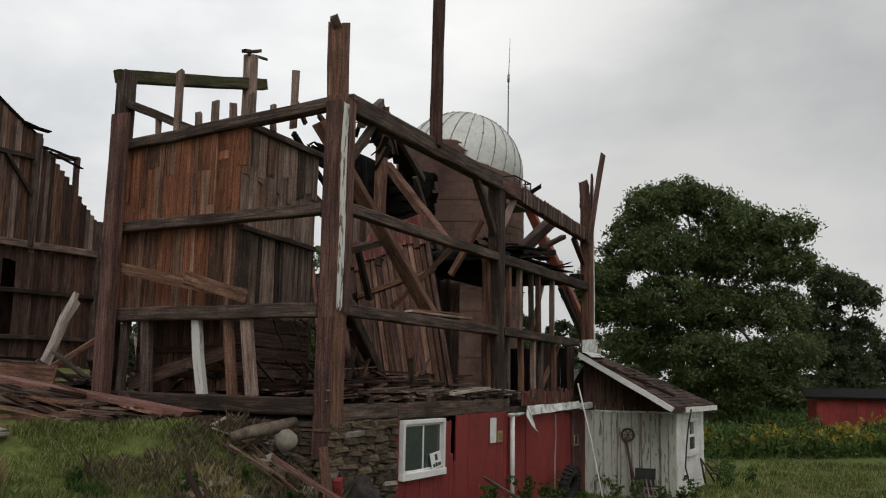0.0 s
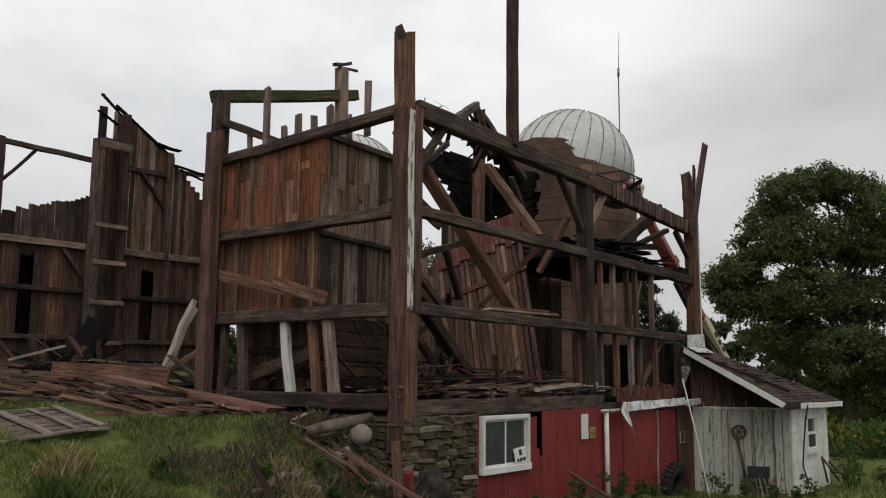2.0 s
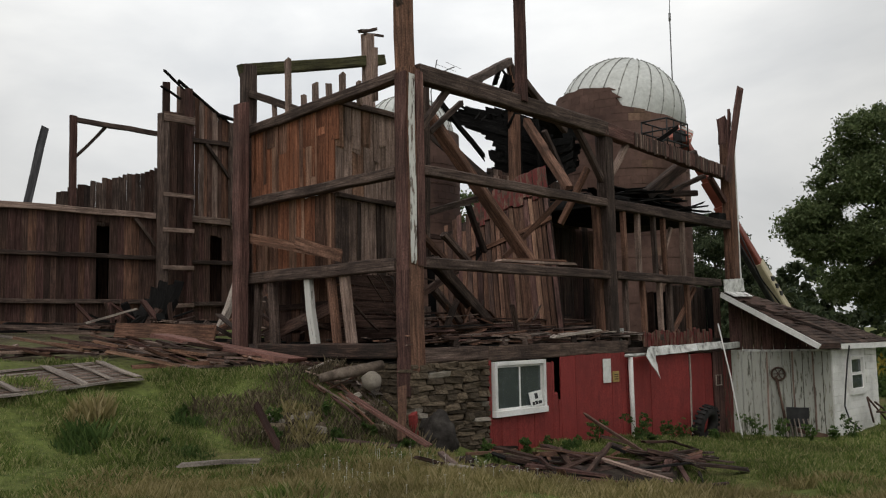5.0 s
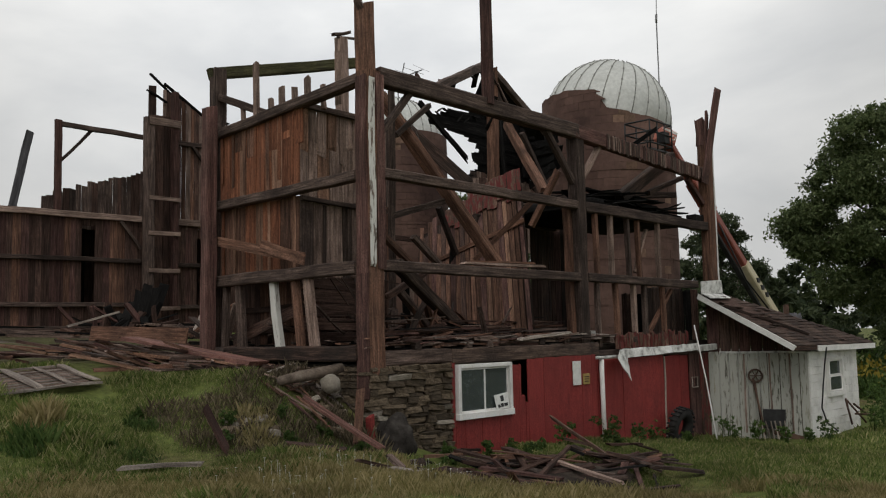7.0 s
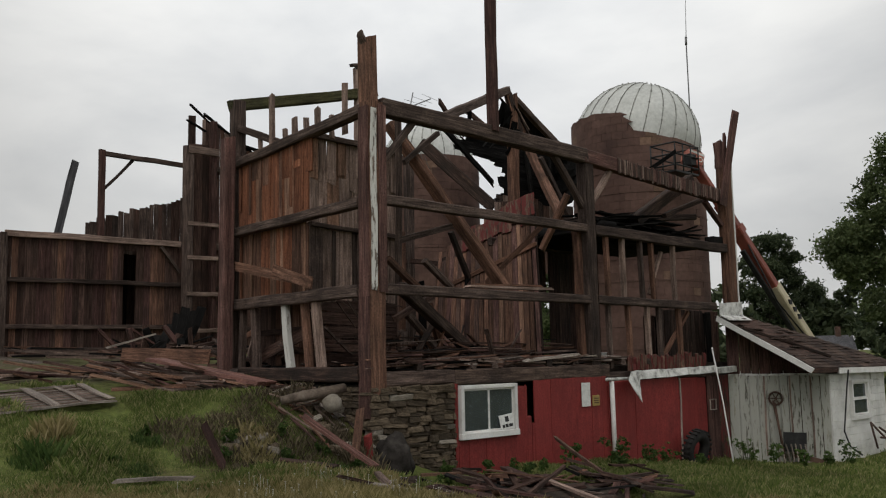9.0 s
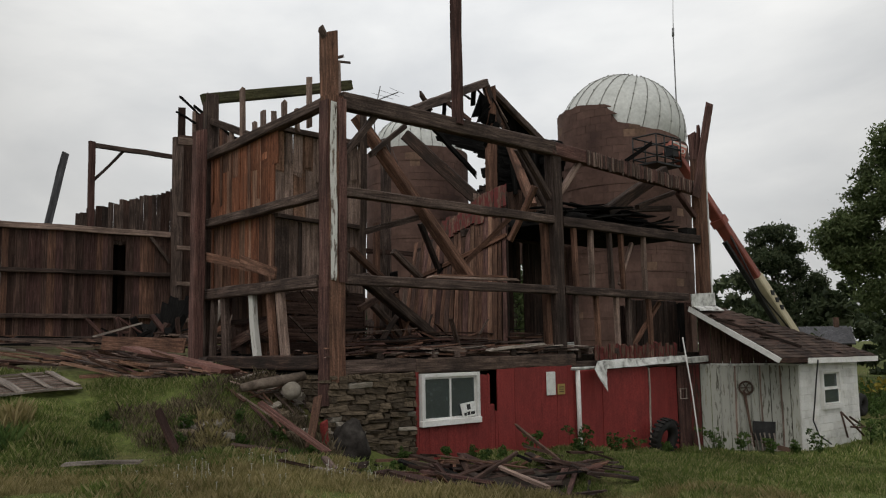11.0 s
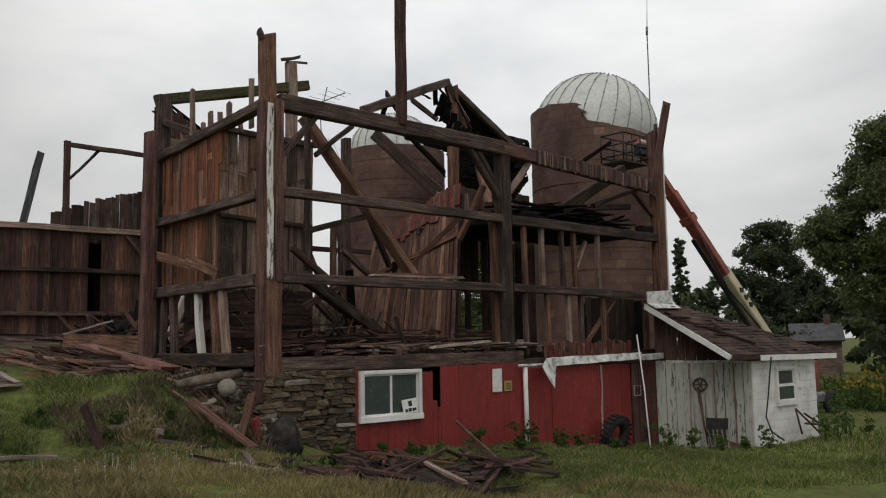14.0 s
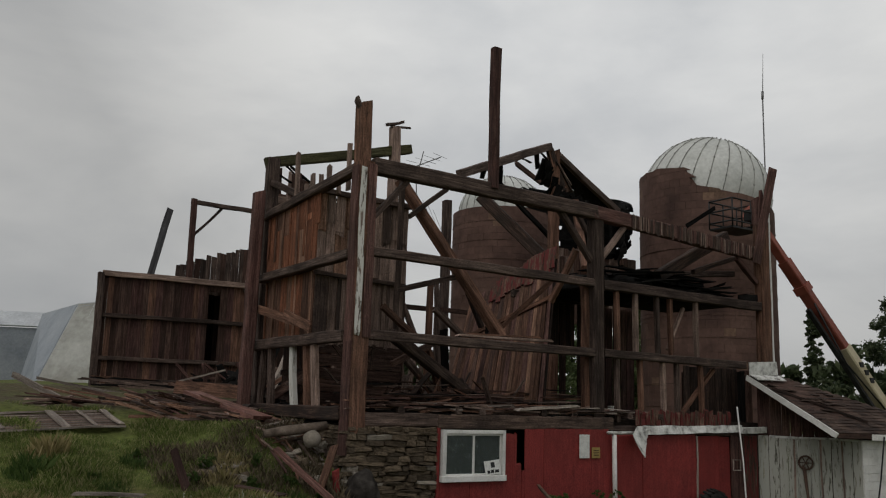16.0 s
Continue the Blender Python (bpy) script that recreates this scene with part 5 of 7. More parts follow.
# television antenna lying on the beam
tv = thing("roof_aerial", (2.4, 1.7, 6.3), "bent television aerial with thin rods", "antenna")
tube("mast", [(2.4, 1.7, 5.6), (2.36, 1.7, 6.5), (2.5, 1.64, 7.2)], 0.013, STEEL, tv, sides=5)
tube("boom", [(2.3, 1.75, 6.8), (2.9, 1.5, 7.1)], 0.013, STEEL, tv, sides=5)
for i in range(5):
    p = Vector((2.3, 1.75, 6.8)).lerp(Vector((2.9, 1.5, 7.1)), i / 4)
    reach = 0.42 - 0.05 * i
    tube("rod", [p + Vector((-reach * 0.75, reach * 0.5, 0.1)), p + Vector((reach * 0.5, -reach * 0.4, -0.04))], 0.005, STEEL, tv, sides=4)
for i in range(4):
    p = Vector((2.4 + 0.15 * i, 1.7, 6.15 - 0.1 * i))
    tube("rod", [p, p + Vector((0.35, 0.1, -0.5))], 0.005, STEEL, tv, sides=4)

# ---------------------------------------------------------------- boom lift behind the barn
lift = thing("boom_lift", (23.6, 2.6, -1.5), "aerial work lift with an orange and cream boom", "boom lift")
LB, LH = Vector((23.7, 2.44, 0.6)), Vector((18.35, 4.45, 8.35))


def along(f):
    return LB.lerp(LH, f)


timber("boom", along(0.0), along(0.41), 0.42, 0.5, LIFTCREAM, lift, rough=0, end0=0, end1=0)
timber("boom", along(0.4), along(0.8), 0.34, 0.42, LIFTRED, lift, rough=0, end0=0, end1=0)
timber("boom", along(0.79), along(1.0), 0.26, 0.32, LIFTRED, lift, rough=0, end0=0, end1=0)
# black bar hung below the boom for its shadowed underside
UNDER = Vector((-0.32, -0.05, -0.42))
timber("lower_boom", along(0.0) + UNDER, along(0.62) + UNDER * 0.8, 0.14, 0.18, BLACK, lift, rough=0, end0=0, end1=0)
timber("boom_collar", along(0.66), along(0.69), 0.46, 0.54, LIFTRED, lift, rough=0, end0=0, end1=0)
head = box("head", -0.36, 0.36, -0.25, 0.25, -0.24, 0.3, HEADORANGE, bevel=0.07)
head.matrix_basis = pose(18.45, 4.5, 8.42, 0, 18, -25)
adopt(head, lift, "salmon-orange boom head with a pale stripe")
stripe = box("head_stripe", -0.34, 0.3, -0.262, -0.252, 0.16, 0.24, WHITEPAINT, bevel=0)
stripe.matrix_basis = head.matrix_basis
adopt(stripe, head)
ring_bm = bmesh.new()
torus_bm(ring_bm, 0.08, 0.018, 1.0, 16, 6)
pin = part("pin_ring", ring_bm, WHITEPAINT, None)
pin.matrix_basis = head.matrix_basis @ pose(0.18, -0.26, 0.0)
adopt(pin, head)
for k in range(3):
    p = along(0.26 + 0.035 * k)
    box("logo_bar", p.x - 0.1, p.x + 0.1, p.y - 0.3, p.y - 0.2, p.z - 0.06, p.z + 0.12, BLACK, lift, bevel=0)
tube("hose", [along(0.1) + Vector((-0.1, -0.25, -0.1)), along(0.4) + Vector((-0.2, -0.2, -0.5)), along(0.62) + Vector((-0.1, -0.2, -0.1))], 0.03, BLACK, lift)
tube("lift_cylinder", [along(0.02) + Vector((-0.3, 0, -0.5)), along(0.35) + Vector((-0.2, 0, -0.35))], 0.09, BLACK, lift)
for z in (7.95, 8.35, 8.75):
    for a, b in (((16.7, 4.1), (18.2, 4.1)), ((16.7, 5.1), (18.2, 5.1)), ((16.7, 4.1), (16.7, 5.1)), ((18.2, 4.1), (18.2, 5.1))):
        tube("rail", [(a[0], a[1], z), (b[0], b[1], z)], 0.03, BLACK, lift, sides=6)
for x, y in ((16.7, 4.1), (17.2, 4.1), (17.7, 4.1), (18.2, 4.1), (16.7, 5.1), (17.45, 5.1), (18.2, 5.1)):
    tube("rail_post", [(x, y, 7.75), (x, y, 8.77)], 0.03, BLACK, lift, sides=6)
box("basket_floor", 16.7, 18.2, 4.1, 5.1, 7.7, 7.77, BLACK, lift)
box("control_box", 17.75, 18.15, 4.15, 4.45, 8.1, 8.5, BLACK, lift)
box("turret", 23.3, 25.0, 1.5, 3.0, -0.7, 0.5, LIFTRED, lift, bevel=0.08)
box("chassis", 22.8, 25.6, 1.3, 3.2, -1.1, -0.75, STEEL, lift, bevel=0.05)
for x, y in ((23.1, 1.3), (25.3, 1.3), (23.1, 3.2), (25.3, 3.2)):
    bm = bmesh.new()
    torus_bm(bm, 0.3, 0.16, 1.0, 20, 8)
    w = part("wheel", bm, TYRE, None, smooth=True)
    w.matrix_basis = pose(x, y, -1.1)
    adopt(w, lift)

# ---------------------------------------------------------------- far wing of the barn
wing = thing("barn_wing", (5, 20.2, 1.5), "standing end wall of the far barn wing in dark old boards", "barn")
WY = 20.2
SLATE = wood("slate_grey_board", (0.05, 0.05, 0.055), (0.1, 0.1, 0.108), (0.17, 0.17, 0.18), stain_amt=0.3)
boards(wing, (-0.45, WY), (12.4, WY), 1.2, 6.0, [DARK, DARK, BROWN, DARK, BEAM_RED], 0.24, 0.03, skip=((0.324, 0.366), (0.69, 0.735)), jag=0.02, gap=0.002)
# near-black boards added behind the wall so its slots look shaded
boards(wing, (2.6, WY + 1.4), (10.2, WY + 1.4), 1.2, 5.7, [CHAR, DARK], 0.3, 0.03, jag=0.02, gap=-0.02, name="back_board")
boards(wing, (3.6, WY + 0.03), (4.5, WY + 0.03), 1.2, 2.75, [DARK], 0.24, 0.03)
boards(wing, (8.3, WY + 0.03), (9.2, WY + 0.03), 1.2, 2.6, [DARK], 0.24, 0.03)
boards(wing, (8.3, WY + 0.03), (9.2, WY + 0.03), 5.45, 6.1, [DARK], 0.24, 0.03)
boards(wing, (3.6, WY + 0.03), (4.5, WY + 0.03), 5.7, 6.05, [DARK], 0.24, 0.03)


def gable_top(f):
    x = 6.95 + 5.65 * f
    if x < 9.3:
        return 11.35 - (x - 7.1) * 0.47
    return 10.35 - (x - 9.3) * 0.94


boards(wing, (6.95, WY), (12.6, WY), 5.85, 11, [DARK, DARK, GREY, BROWN], 0.2, 0.03, top=gable_top, gap=0.012, jag=0.06)
boards(wing, (2.4, WY + 0.3), (6.5, WY + 0.3), 5.6, 8, [DARK, BEAM], 0.2, 0.03, top=lambda f: 6.55 + 1.45 * f ** 0.8, jag=0.07, gap=0.01)
for x0, x1, z, h in ((-0.5, 6.0, 6.0, 0.22), (-0.4, 6.0, 4.38, 0.16), (-0.4, 6.0, 2.72, 0.16), (7.3, 12.5, 6.05, 0.26), (7.3, 12.5, 4.35, 0.16), (7.3, 12.5, 2.7, 0.16), (7.3, 9.4, 9.25, 0.18)):
    timber("rail", (x0, WY - 0.12, z), (x1, WY - 0.12, z + 0.05), 0.16, h, BEAM if h < 0.2 else GREY, wing)
timber("corner_post", (-0.5, WY - 0.1, 1.2), (-0.55, WY - 0.1, 6.0), 0.24, 0.24, BEAM, wing)
timber("corner_post", (12.55, WY - 0.1, 1.2), (12.55, WY - 0.1, 7.4), 0.26, 0.26, BEAM, wing)
timber("post", (9.4, WY - 0.15, 6.0), (9.4, WY - 0.15, 10.2), 0.22, 0.22, BEAM, wing)
timber("brace", (9.3, WY - 0.15, 7.9), (8.2, WY - 0.15, 9.2), 0.12, 0.12, BEAM, wing)
timber("brace", (5.2, WY - 0.15, 5.9), (6.0, WY - 0.15, 4.9), 0.12, 0.12, BEAM, wing)
# paired posts with rungs
timber("tower_post", (6.15, 19.7, 1.2), (6.12, 19.7, 10.0), 0.36, 0.34, BEAM, wing)
timber("tower_post", (7.3, 19.8, 1.2), (7.25, 19.8, 11.2), 0.22, 0.3, BEAM_RED, wing)
timber("tower_post", (6.5, 20.1, 1.2), (6.45, 20.1, 11.4), 0.3, 0.1, DARK, wing)
boards(wing, (6.3, 20.05), (7.2, 20.05), 1.2, 10.2, [DARK], 0.3, 0.03)
for z in (2.6, 4.05, 5.5, 6.85, 9.85):
    timber("rung", (6.05, 19.52, z), (7.4, 19.6, z + 0.02), 0.1, 0.16 if z < 9 else 0.3, GREY, wing)
# open frame and leaning stick
timber("frame_post", (2.92, 20.3, 5.8), (2.88, 20.3, 9.5), 0.22, 0.2, BEAM_RED, wing)
timber("frame_beam", (2.8, 20.3, 9.36), (6.4, 20.2, 9.3), 0.16, 0.18, BEAM, wing)
timber("frame_brace", (3.0, 20.3, 8.0), (4.1, 20.3, 9.25), 0.1, 0.11, BEAM, wing)
timber("frame_post", (11.5, 20.35, 6.3), (11.4, 20.35, 9.8), 0.2, 0.18, BEAM, wing)
timber("frame_beam", (7.3, 20.4, 9.3), (11.5, 20.4, 9.75), 0.16, 0.18, BEAM, wing)
timber("leaning_board", (1.38, 20.5, 6.0), (2.02, 20.66, 9.0), 0.27, 0.06, SLATE, wing, chamfer=0)
for a, b, w in (((6.4, 20.2, 11.9), (7.6, 20.2, 11.0), 0.1), ((7.0, 20.2, 11.6), (9.6, 20.2, 10.1), 0.14), ((6.2, 20.0, 11.15), (7.0, 20.1, 10.85), 0.08), ((8.8, 20.1, 10.45), (9.9, 20.0, 10.35), 0.25), ((9.6, 20.0, 9.75), (11.0, 19.9, 9.55), 0.12), ((9.9, 20.0, 9.6), (11.2, 19.9, 9.3), 0.1), ((7.6, 20.3, 11.15), (12.7, 20.3, 7.2), 0.12)):
    timber("roof_remnant", a, b, w, 0.07, CHAR, wing, chamfer=0, rough=0.02, end0=0.1, end1=0.15)
boards(wing, (3.0, 20.35), (3.0, 27), 1.2, 6.0, [DARK], 0.3, 0.03)
boards(wing, (12.7, 20.3), (12.7, 27), 1.2, 6.0, [DARK], 0.4, 0.03)
boards(wing, (12.7, 27), (3.0, 27), 1.2, 6.0, [DARK], 0.5, 0.03)
# cover added to block the sky from the wing's slots
tagged(box("ceiling_wing", 2.9, 12.6, 20.5, 27, 5.75, 5.85, CHAR), "dark cover added over the wing to keep daylight out", "ceiling", kind="structure")

# ---------------------------------------------------------------- metal barn behind the wing
mb = thing("metal_barn", (6, 54, 1.8), "grey sheet metal barn with a steep roof behind the wing", "barn")


def slab(name, pts, mat, parent, thick=0.12):
    bm = bmesh.new()
    f = bm.faces.new([bm.verts.new(p) for p in pts])
    r = bmesh.ops.extrude_face_region(bm, geom=[f])
    d = f.normal.copy() if f.normal.length else Vector((0, 0, 1))
    bm.normal_update()
    d = f.normal.copy()
    for v in [g for g in r["geom"] if isinstance(g, bmesh.types.BMVert)]:
        v.co -= d * thick
    bmesh.ops.recalc_face_normals(bm, faces=list(bm.faces))
    return part(name, bm, mat, parent)


SH2 = mottled("blue_grey_sheet", (0.25, 0.28, 0.32), (0.32, 0.35, 0.39), (0.38, 0.41, 0.44), 0.5, 0.5, 0.1, 0.01, metal=0.2, fine=6)
STAINED = mottled("stained_sheet", (0.22, 0.21, 0.18), (0.34, 0.34, 0.31), (0.45, 0.45, 0.42), 0.35, 0.6, 0.2, 0.01, metal=0.1, fine=3, spread=0.05)
A0, A1, B0, B1 = Vector((1.5, 46.0, 1.6)), Vector((15.0, 36.5, 1.6)), Vector((4.1, 48.1, 7.3)), Vector((17.5, 39.0, 9.2))
E0, E1 = Vector((1.6, 53.2, 1.6)), Vector((3.2, 56.0, 7.1))
slab("roof_slope", [A0, A1, B1, B0], STAINED, mb)
slab("end_wall", [A0, B0, E1, E0], SH2, mb)
slab("roof_slope", [B0, B1, Vector((17.0, 48, 9.0)), E1], SHEET, mb)
for i in range(15):
    f = i / 14
    tube("seam", [A0.lerp(A1, f) + Vector((-0.05, -0.08, 0)), B0.lerp(B1, f) + Vector((-0.05, -0.08, 0.05))], 0.03, SHEET, mb, sides=4)
for f in (0.45, 0.98):
    tube("lap_joint", [A0.lerp(B0, f) + Vector((-0.06, -0.1, 0)), A1.lerp(B1, f) + Vector((-0.06, -0.1, 0))], 0.035, SH2, mb, sides=4)
lean_to = thing("metal_shed", (-6, 64, 1.8), "long low grey metal shed", "shed")
slab("wall", [(-16, 67.5, 1.5), (3.9, 60.8, 1.5), (3.9, 60.8, 6.4), (-16, 67.5, 6.4)], SH2, lean_to)
slab("roof", [(-16.2, 67.2, 6.45), (4.0, 60.5, 6.45), (4.3, 62.5, 7.7), (-16, 70, 7.8)], SHEET, lean_to)

# ---------------------------------------------------------------- distant buildings
red_shed = thing("red_shed", (42, -6.5, -1.8), "small red shed with a dark roof beyond the lawn", "shed")
boards(red_shed, (40.0, -3.5), (41.3, -9.5), -1.9, 0.85, [REDBOARD], 0.6, 0.05, gap=0.01)
boards(red_shed, (40.0, -3.5), (44.5, -2.6), -1.9, 0.85, [REDBOARD], 0.6, 0.05, gap=0.01)
slab("roof", [(39.6, -3.0, 0.85), (41.0, -10.0, 0.85), (45.5, -9.2, 1.3), (44.8, -2.2, 1.3)], CHAR, red_shed)
w3 = thing("window_3", (40.8, -6.8, -0.2), "dark window in the red shed", "window", kind="structure")
timber("window_frame", (40.62, -6.0, 0.15), (40.95, -7.6, 0.15), 0.06, 0.8, BLACK, w3, chamfer=0)
timber("mullion", (40.72, -6.8, -0.22), (40.72, -6.8, 0.5), 0.06, 0.1, REDBOARD, w3, chamfer=0)
house = thing("far_house", (61.5, 19.4, -1.5), "distant small grey farmhouse with a grey roof", "house")
HX = Matrix.Translation((61.5, 19.4, -0.35)) @ Matrix.Rotation(radians(-60), 4, "Z")
for nm, b, mt in (("wall", (-1.75, 1.75, -2.0, 2.0, -2.2, 1.5), GREY), ("chimney", (0.7, 1.1, -0.25, 0.25, 2.4, 3.6), RUST)):
    o = box(nm, *b, mt, None)
    o.matrix_basis = HX
    adopt(o, house)
slab("roof", [HX @ Vector(v) for v in ((-2.0, -2.4, 1.4), (2.0, -2.4, 1.4), (2.0, 0, 2.8), (-2.0, 0, 2.8))], SLATE, house)
slab("roof", [HX @ Vector(v) for v in ((-2.0, 2.4, 1.4), (-2.0, 0, 2.8), (2.0, 0, 2.8), (2.0, 2.4, 1.4))], SLATE, house)

# ---------------------------------------------------------------- loose planks and debris
PALELOG = mottled("weathered_log", (0.06, 0.045, 0.035), (0.13, 0.1, 0.078), (0.2, 0.16, 0.13), 5.0, 0.9, 0.6, 0.02)
REDPLANK = wood("faded_red_plank", (0.08, 0.035, 0.028), (0.17, 0.085, 0.07), (0.27, 0.16, 0.135), stain_amt=0.3)
def plank(a, b, w, th, mat, label, group="loose planks", name="plank", end=0.06):
    a, b = Vector(a), Vector(b)
    d = (b - a).normalized()
    s = d.cross(Vector((0, 0, 1)))
    ob = timber(name, a, b, w, th, mat, None, side=s, chamfer=0.02, rough=0.008, end0=end, end1=end)
    return tagged(ob, label, "plank", group)


plank((-0.78, 7.3, 1.46), (-0.95, 2.0, 0.95), 0.4, 0.09, REDPLANK, "long reddish plank lying across the debris pile")
for i in range(95):
    y = rng.uniform(2.3, 7.6)
    x = rng.uniform(-3.6, -0.3) if y > 3.6 else rng.uniform(-1.9, -0.3)
    if y > 5.2:
        x -= 0.6
    ang = rng.gauss(math.radians(-30), 0.55)
    l = rng.uniform(0.5, 1.9)
    dx, dy = math.cos(ang) * l / 2, math.sin(ang) * l / 2
    lift = 0.05 + 0.22 * rng.random() * smooth01(1.8, 4.5, y)
    mt = rng.choice([DARK, BROWN, GREY, BEAM_RED, BEAM, LIGHTB, GREY])
    plank((x - dx, y - dy, ground_z(x - dx, y - dy) + lift + rng.uniform(-0.04, 0.2)), (x + dx, y + dy, ground_z(x + dx, y + dy) + lift * 0.8), rng.uniform(0.04, 0.2), rng.uniform(0.025, 0.06), mt, "weathered loose plank in the demolition pile on the bank")
plank((-0.27, 10.4, 1.62), (0.45, 7.0, 1.5), 0.06, 0.36, BROWN, "upright brown plank at the back of the pile")
plank((-3.17, 3.9, 0.86), (-1.5, 3.38, 0.92), 0.16, 0.12, BROWN, "weathered brown timber lying in the grass")
for i in range(26):
    x, y = rng.uniform(-1.3, -0.2), rng.uniform(1.1, 2.8)
    ang = rng.uniform(-2.2, 1.0)
    l = rng.uniform(0.2, 0.8)
    dx, dy = math.cos(ang) * l / 2, math.sin(ang) * l / 2
    lift = rng.uniform(0.03, 0.16)
    plank((x - dx, y - dy, ground_z(x - dx, y - dy) + lift), (x + dx, y + dy, ground_z(x + dx, y + dy) + lift), rng.uniform(0.05, 0.16), 0.03, rng.choice([DARK, BROWN, BEAM, GREY, BEAM_RED]), "short splintered board by the corner post", "splintered boards")
tagged(tube("log", [(-1.4, 0.75, 0.68), (-1.0, 0.7, 0.74), (-0.6, 0.6, 0.79), (-0.2, 0.55, 0.86)], [0.075, 0.1, 0.1, 0.085], PALELOG, sides=10), "rounded weathered log beside the boulder", "log")
plank((-1.5, -0.04, 0.45), (-1.0, -1.35, -0.32), 0.18, 0.04, REDPLANK, "faded red board leaning down the bank")
plank((-0.85, -0.6, -0.3), (-0.33, -0.1, 0.5), 0.14, 0.05, BROWN, "splintered upright board with torn top")
plank((-0.42, -0.5, -0.55), (-0.48, -0.5, 0.1), 0.13, 0.08, REDBOARD, "short red post stub", "loose planks", "post_stub")
plank((-2.84, -0.92, -0.19), (-2.05, -3.75, -0.39), 0.12, 0.045, PALE, "long thin pale board lying in the grass")
plank((-0.4, -2.05, -0.66), (0.2, -3.9, -0.86), 0.36, 0.07, BEAM_RED, "wide dark red-brown plank across the front heap", "planks in the front heap")
plank((2.15, -1.19, -0.66), (1.35, -2.9, -0.72), 0.16, 0.05, BEAM_RED, "reddish plank propped on the front heap", "planks in the front heap")
plank((0.3, -0.95, -0.62), (1.7, -0.9, -0.72), 0.1, 0.05, LIGHTB, "tan board at the foot of the stone wall", "planks in the front heap")
plank((1.5, -2.7, -0.66), (1.05, -4.3, -0.82), 0.1, 0.04, GREY, "grey board sloping off the front heap", "planks in the front heap")
plank((-1.5, -3.5, -0.5), (-1.1, -4.6, -0.62), 0.16, 0.05, BROWN, "rusty brown slat in the front heap", "planks in the front heap")
plank((-1.25, -3.45, -0.55), (-0.8, -4.5, -0.7), 0.14, 0.05, LIGHTB, "tan slat in the front heap", "planks in the front heap")
plank((-2.6, -1.1, -0.1), (-2.0, -1.7, -0.2), 0.32, 0.04, DARK, "brown board scrap in the grass")
plank((-5.15, -1.2, -0.13), (-4.2, -1.5, -0.16), 0.1, 0.05, PALE, "pale short board in the grass")
plank((-3.28, -0.62, -0.14), (-3.42, -0.36, 0.36), 0.17, 0.04, BEAM_RED, "leaning broken red-brown board stub in the grass", end=0.14)
plank((4.15, -0.72, -0.3), (3.7, -2.55, -0.98), 0.06, 0.05, RUST, "rusty bar leaning over the debris", "loose planks", "bar")
for i in range(150):
    x, y = rng.gauss(1.1, 1.3), rng.gauss(-3.0, 0.85)
    ang = rng.uniform(0, 6.28) if i % 2 == 0 else rng.gauss(-0.6, 0.6)
    l = rng.uniform(0.3, 1.0) if i % 4 else rng.uniform(1.2, 2.0)
    dx, dy = math.cos(ang) * l / 2, math.sin(ang) * l / 2
    if min(y - dy, y + dy) < -4.9 or max(y - dy, y + dy) > -0.5:
        continue
    hump = math.exp(-((x - 1.1) / 1.3) ** 2 - ((y + 2.7) / 0.95) ** 2)
    lift = 0.06 + hump * rng.uniform(0.02, 0.26)
    plank((x - dx, y - dy, ground_z(x - dx, y - dy) + lift + rng.uniform(-0.05, 0.2)), (x + dx, y + dy, ground_z(x + dx, y + dy) + lift + rng.uniform(-0.03, 0.08)), rng.uniform(0.03, 0.18), rng.uniform(0.02, 0.06), rng.choice([DARK, SILL, BEAM, BEAM_RED, SILL, DARK, CHAR, BROWN]), "dark broken plank in the heap before the red wall", "planks in the front heap")
lump("soil_mound", (1.1, -2.95, -1.04), (1.9, 1.1, 0.27), SOIL, "low heap of dark soil and splinters under planks", "soil", 5, 0.3)

# slatted panel lying on the bank
pan = thing("slatted_panel", (-4.6, 3.6, 0.9), "old slatted door panel lying on the grass", "panel")
PA, PU, PV = Vector((-3.4, 2.55, 0.0)), Vector((-0.12, 0.99, 0)).normalized(), Vector((-0.93, -0.36, 0)).normalized()


def on_panel(u, v, h=0.06):
    p = PA + PU * u + PV * v
    return Vector((p.x, p.y, 0.55 + 0.22 * u - 0.03 * v + h))


for i in range(15):
    u = 0.48 + i * 0.078
    timber("slat", on_panel(u, 0.05), on_panel(u, 2.9), 0.062, 0.02, [GREY, PALE, GREY, PALE][i % 4], pan, side=PU, chamfer=0, rough=0.004)
for u in (0.42, 1.64):
    timber("side_rail", on_panel(u, 0, 0.085), on_panel(u, 2.95, 0.085), 0.08, 0.035, PALE, pan, side=PU, chamfer=0)
for v, w in ((0.06, 0.13), (0.62, 0.07), (1.25, 0.16), (2.5, 0.13)):
    timber("batten", on_panel(0.44, v, 0.11), on_panel(1.62, v, 0.11), w, 0.03, PALE, pan, side=PV, chamfer=0)

# poles and boards on the trampled edge behind the panel
plank((-4.67, 9.5, 1.76), (-3.61, 9.0, 1.2), 0.2, 0.14, PALE, "thick pale beam lying on the trampled bank")
plank((-3.53, 13.5, 1.78), (-0.99, 13.0, 1.35), 0.16, 0.08, PALE, "long pale board lying behind the beam")
plank((-4.92, 7.6, 1.0), (-3.43, 8.6, 1.26), 0.08, 0.05, GREY, "grey pole lying on the trampled bank")
plank((-4.41, 7.4, 0.96), (-3.33, 8.7, 1.29), 0.1, 0.05, GREY, "short grey board on the trampled bank")
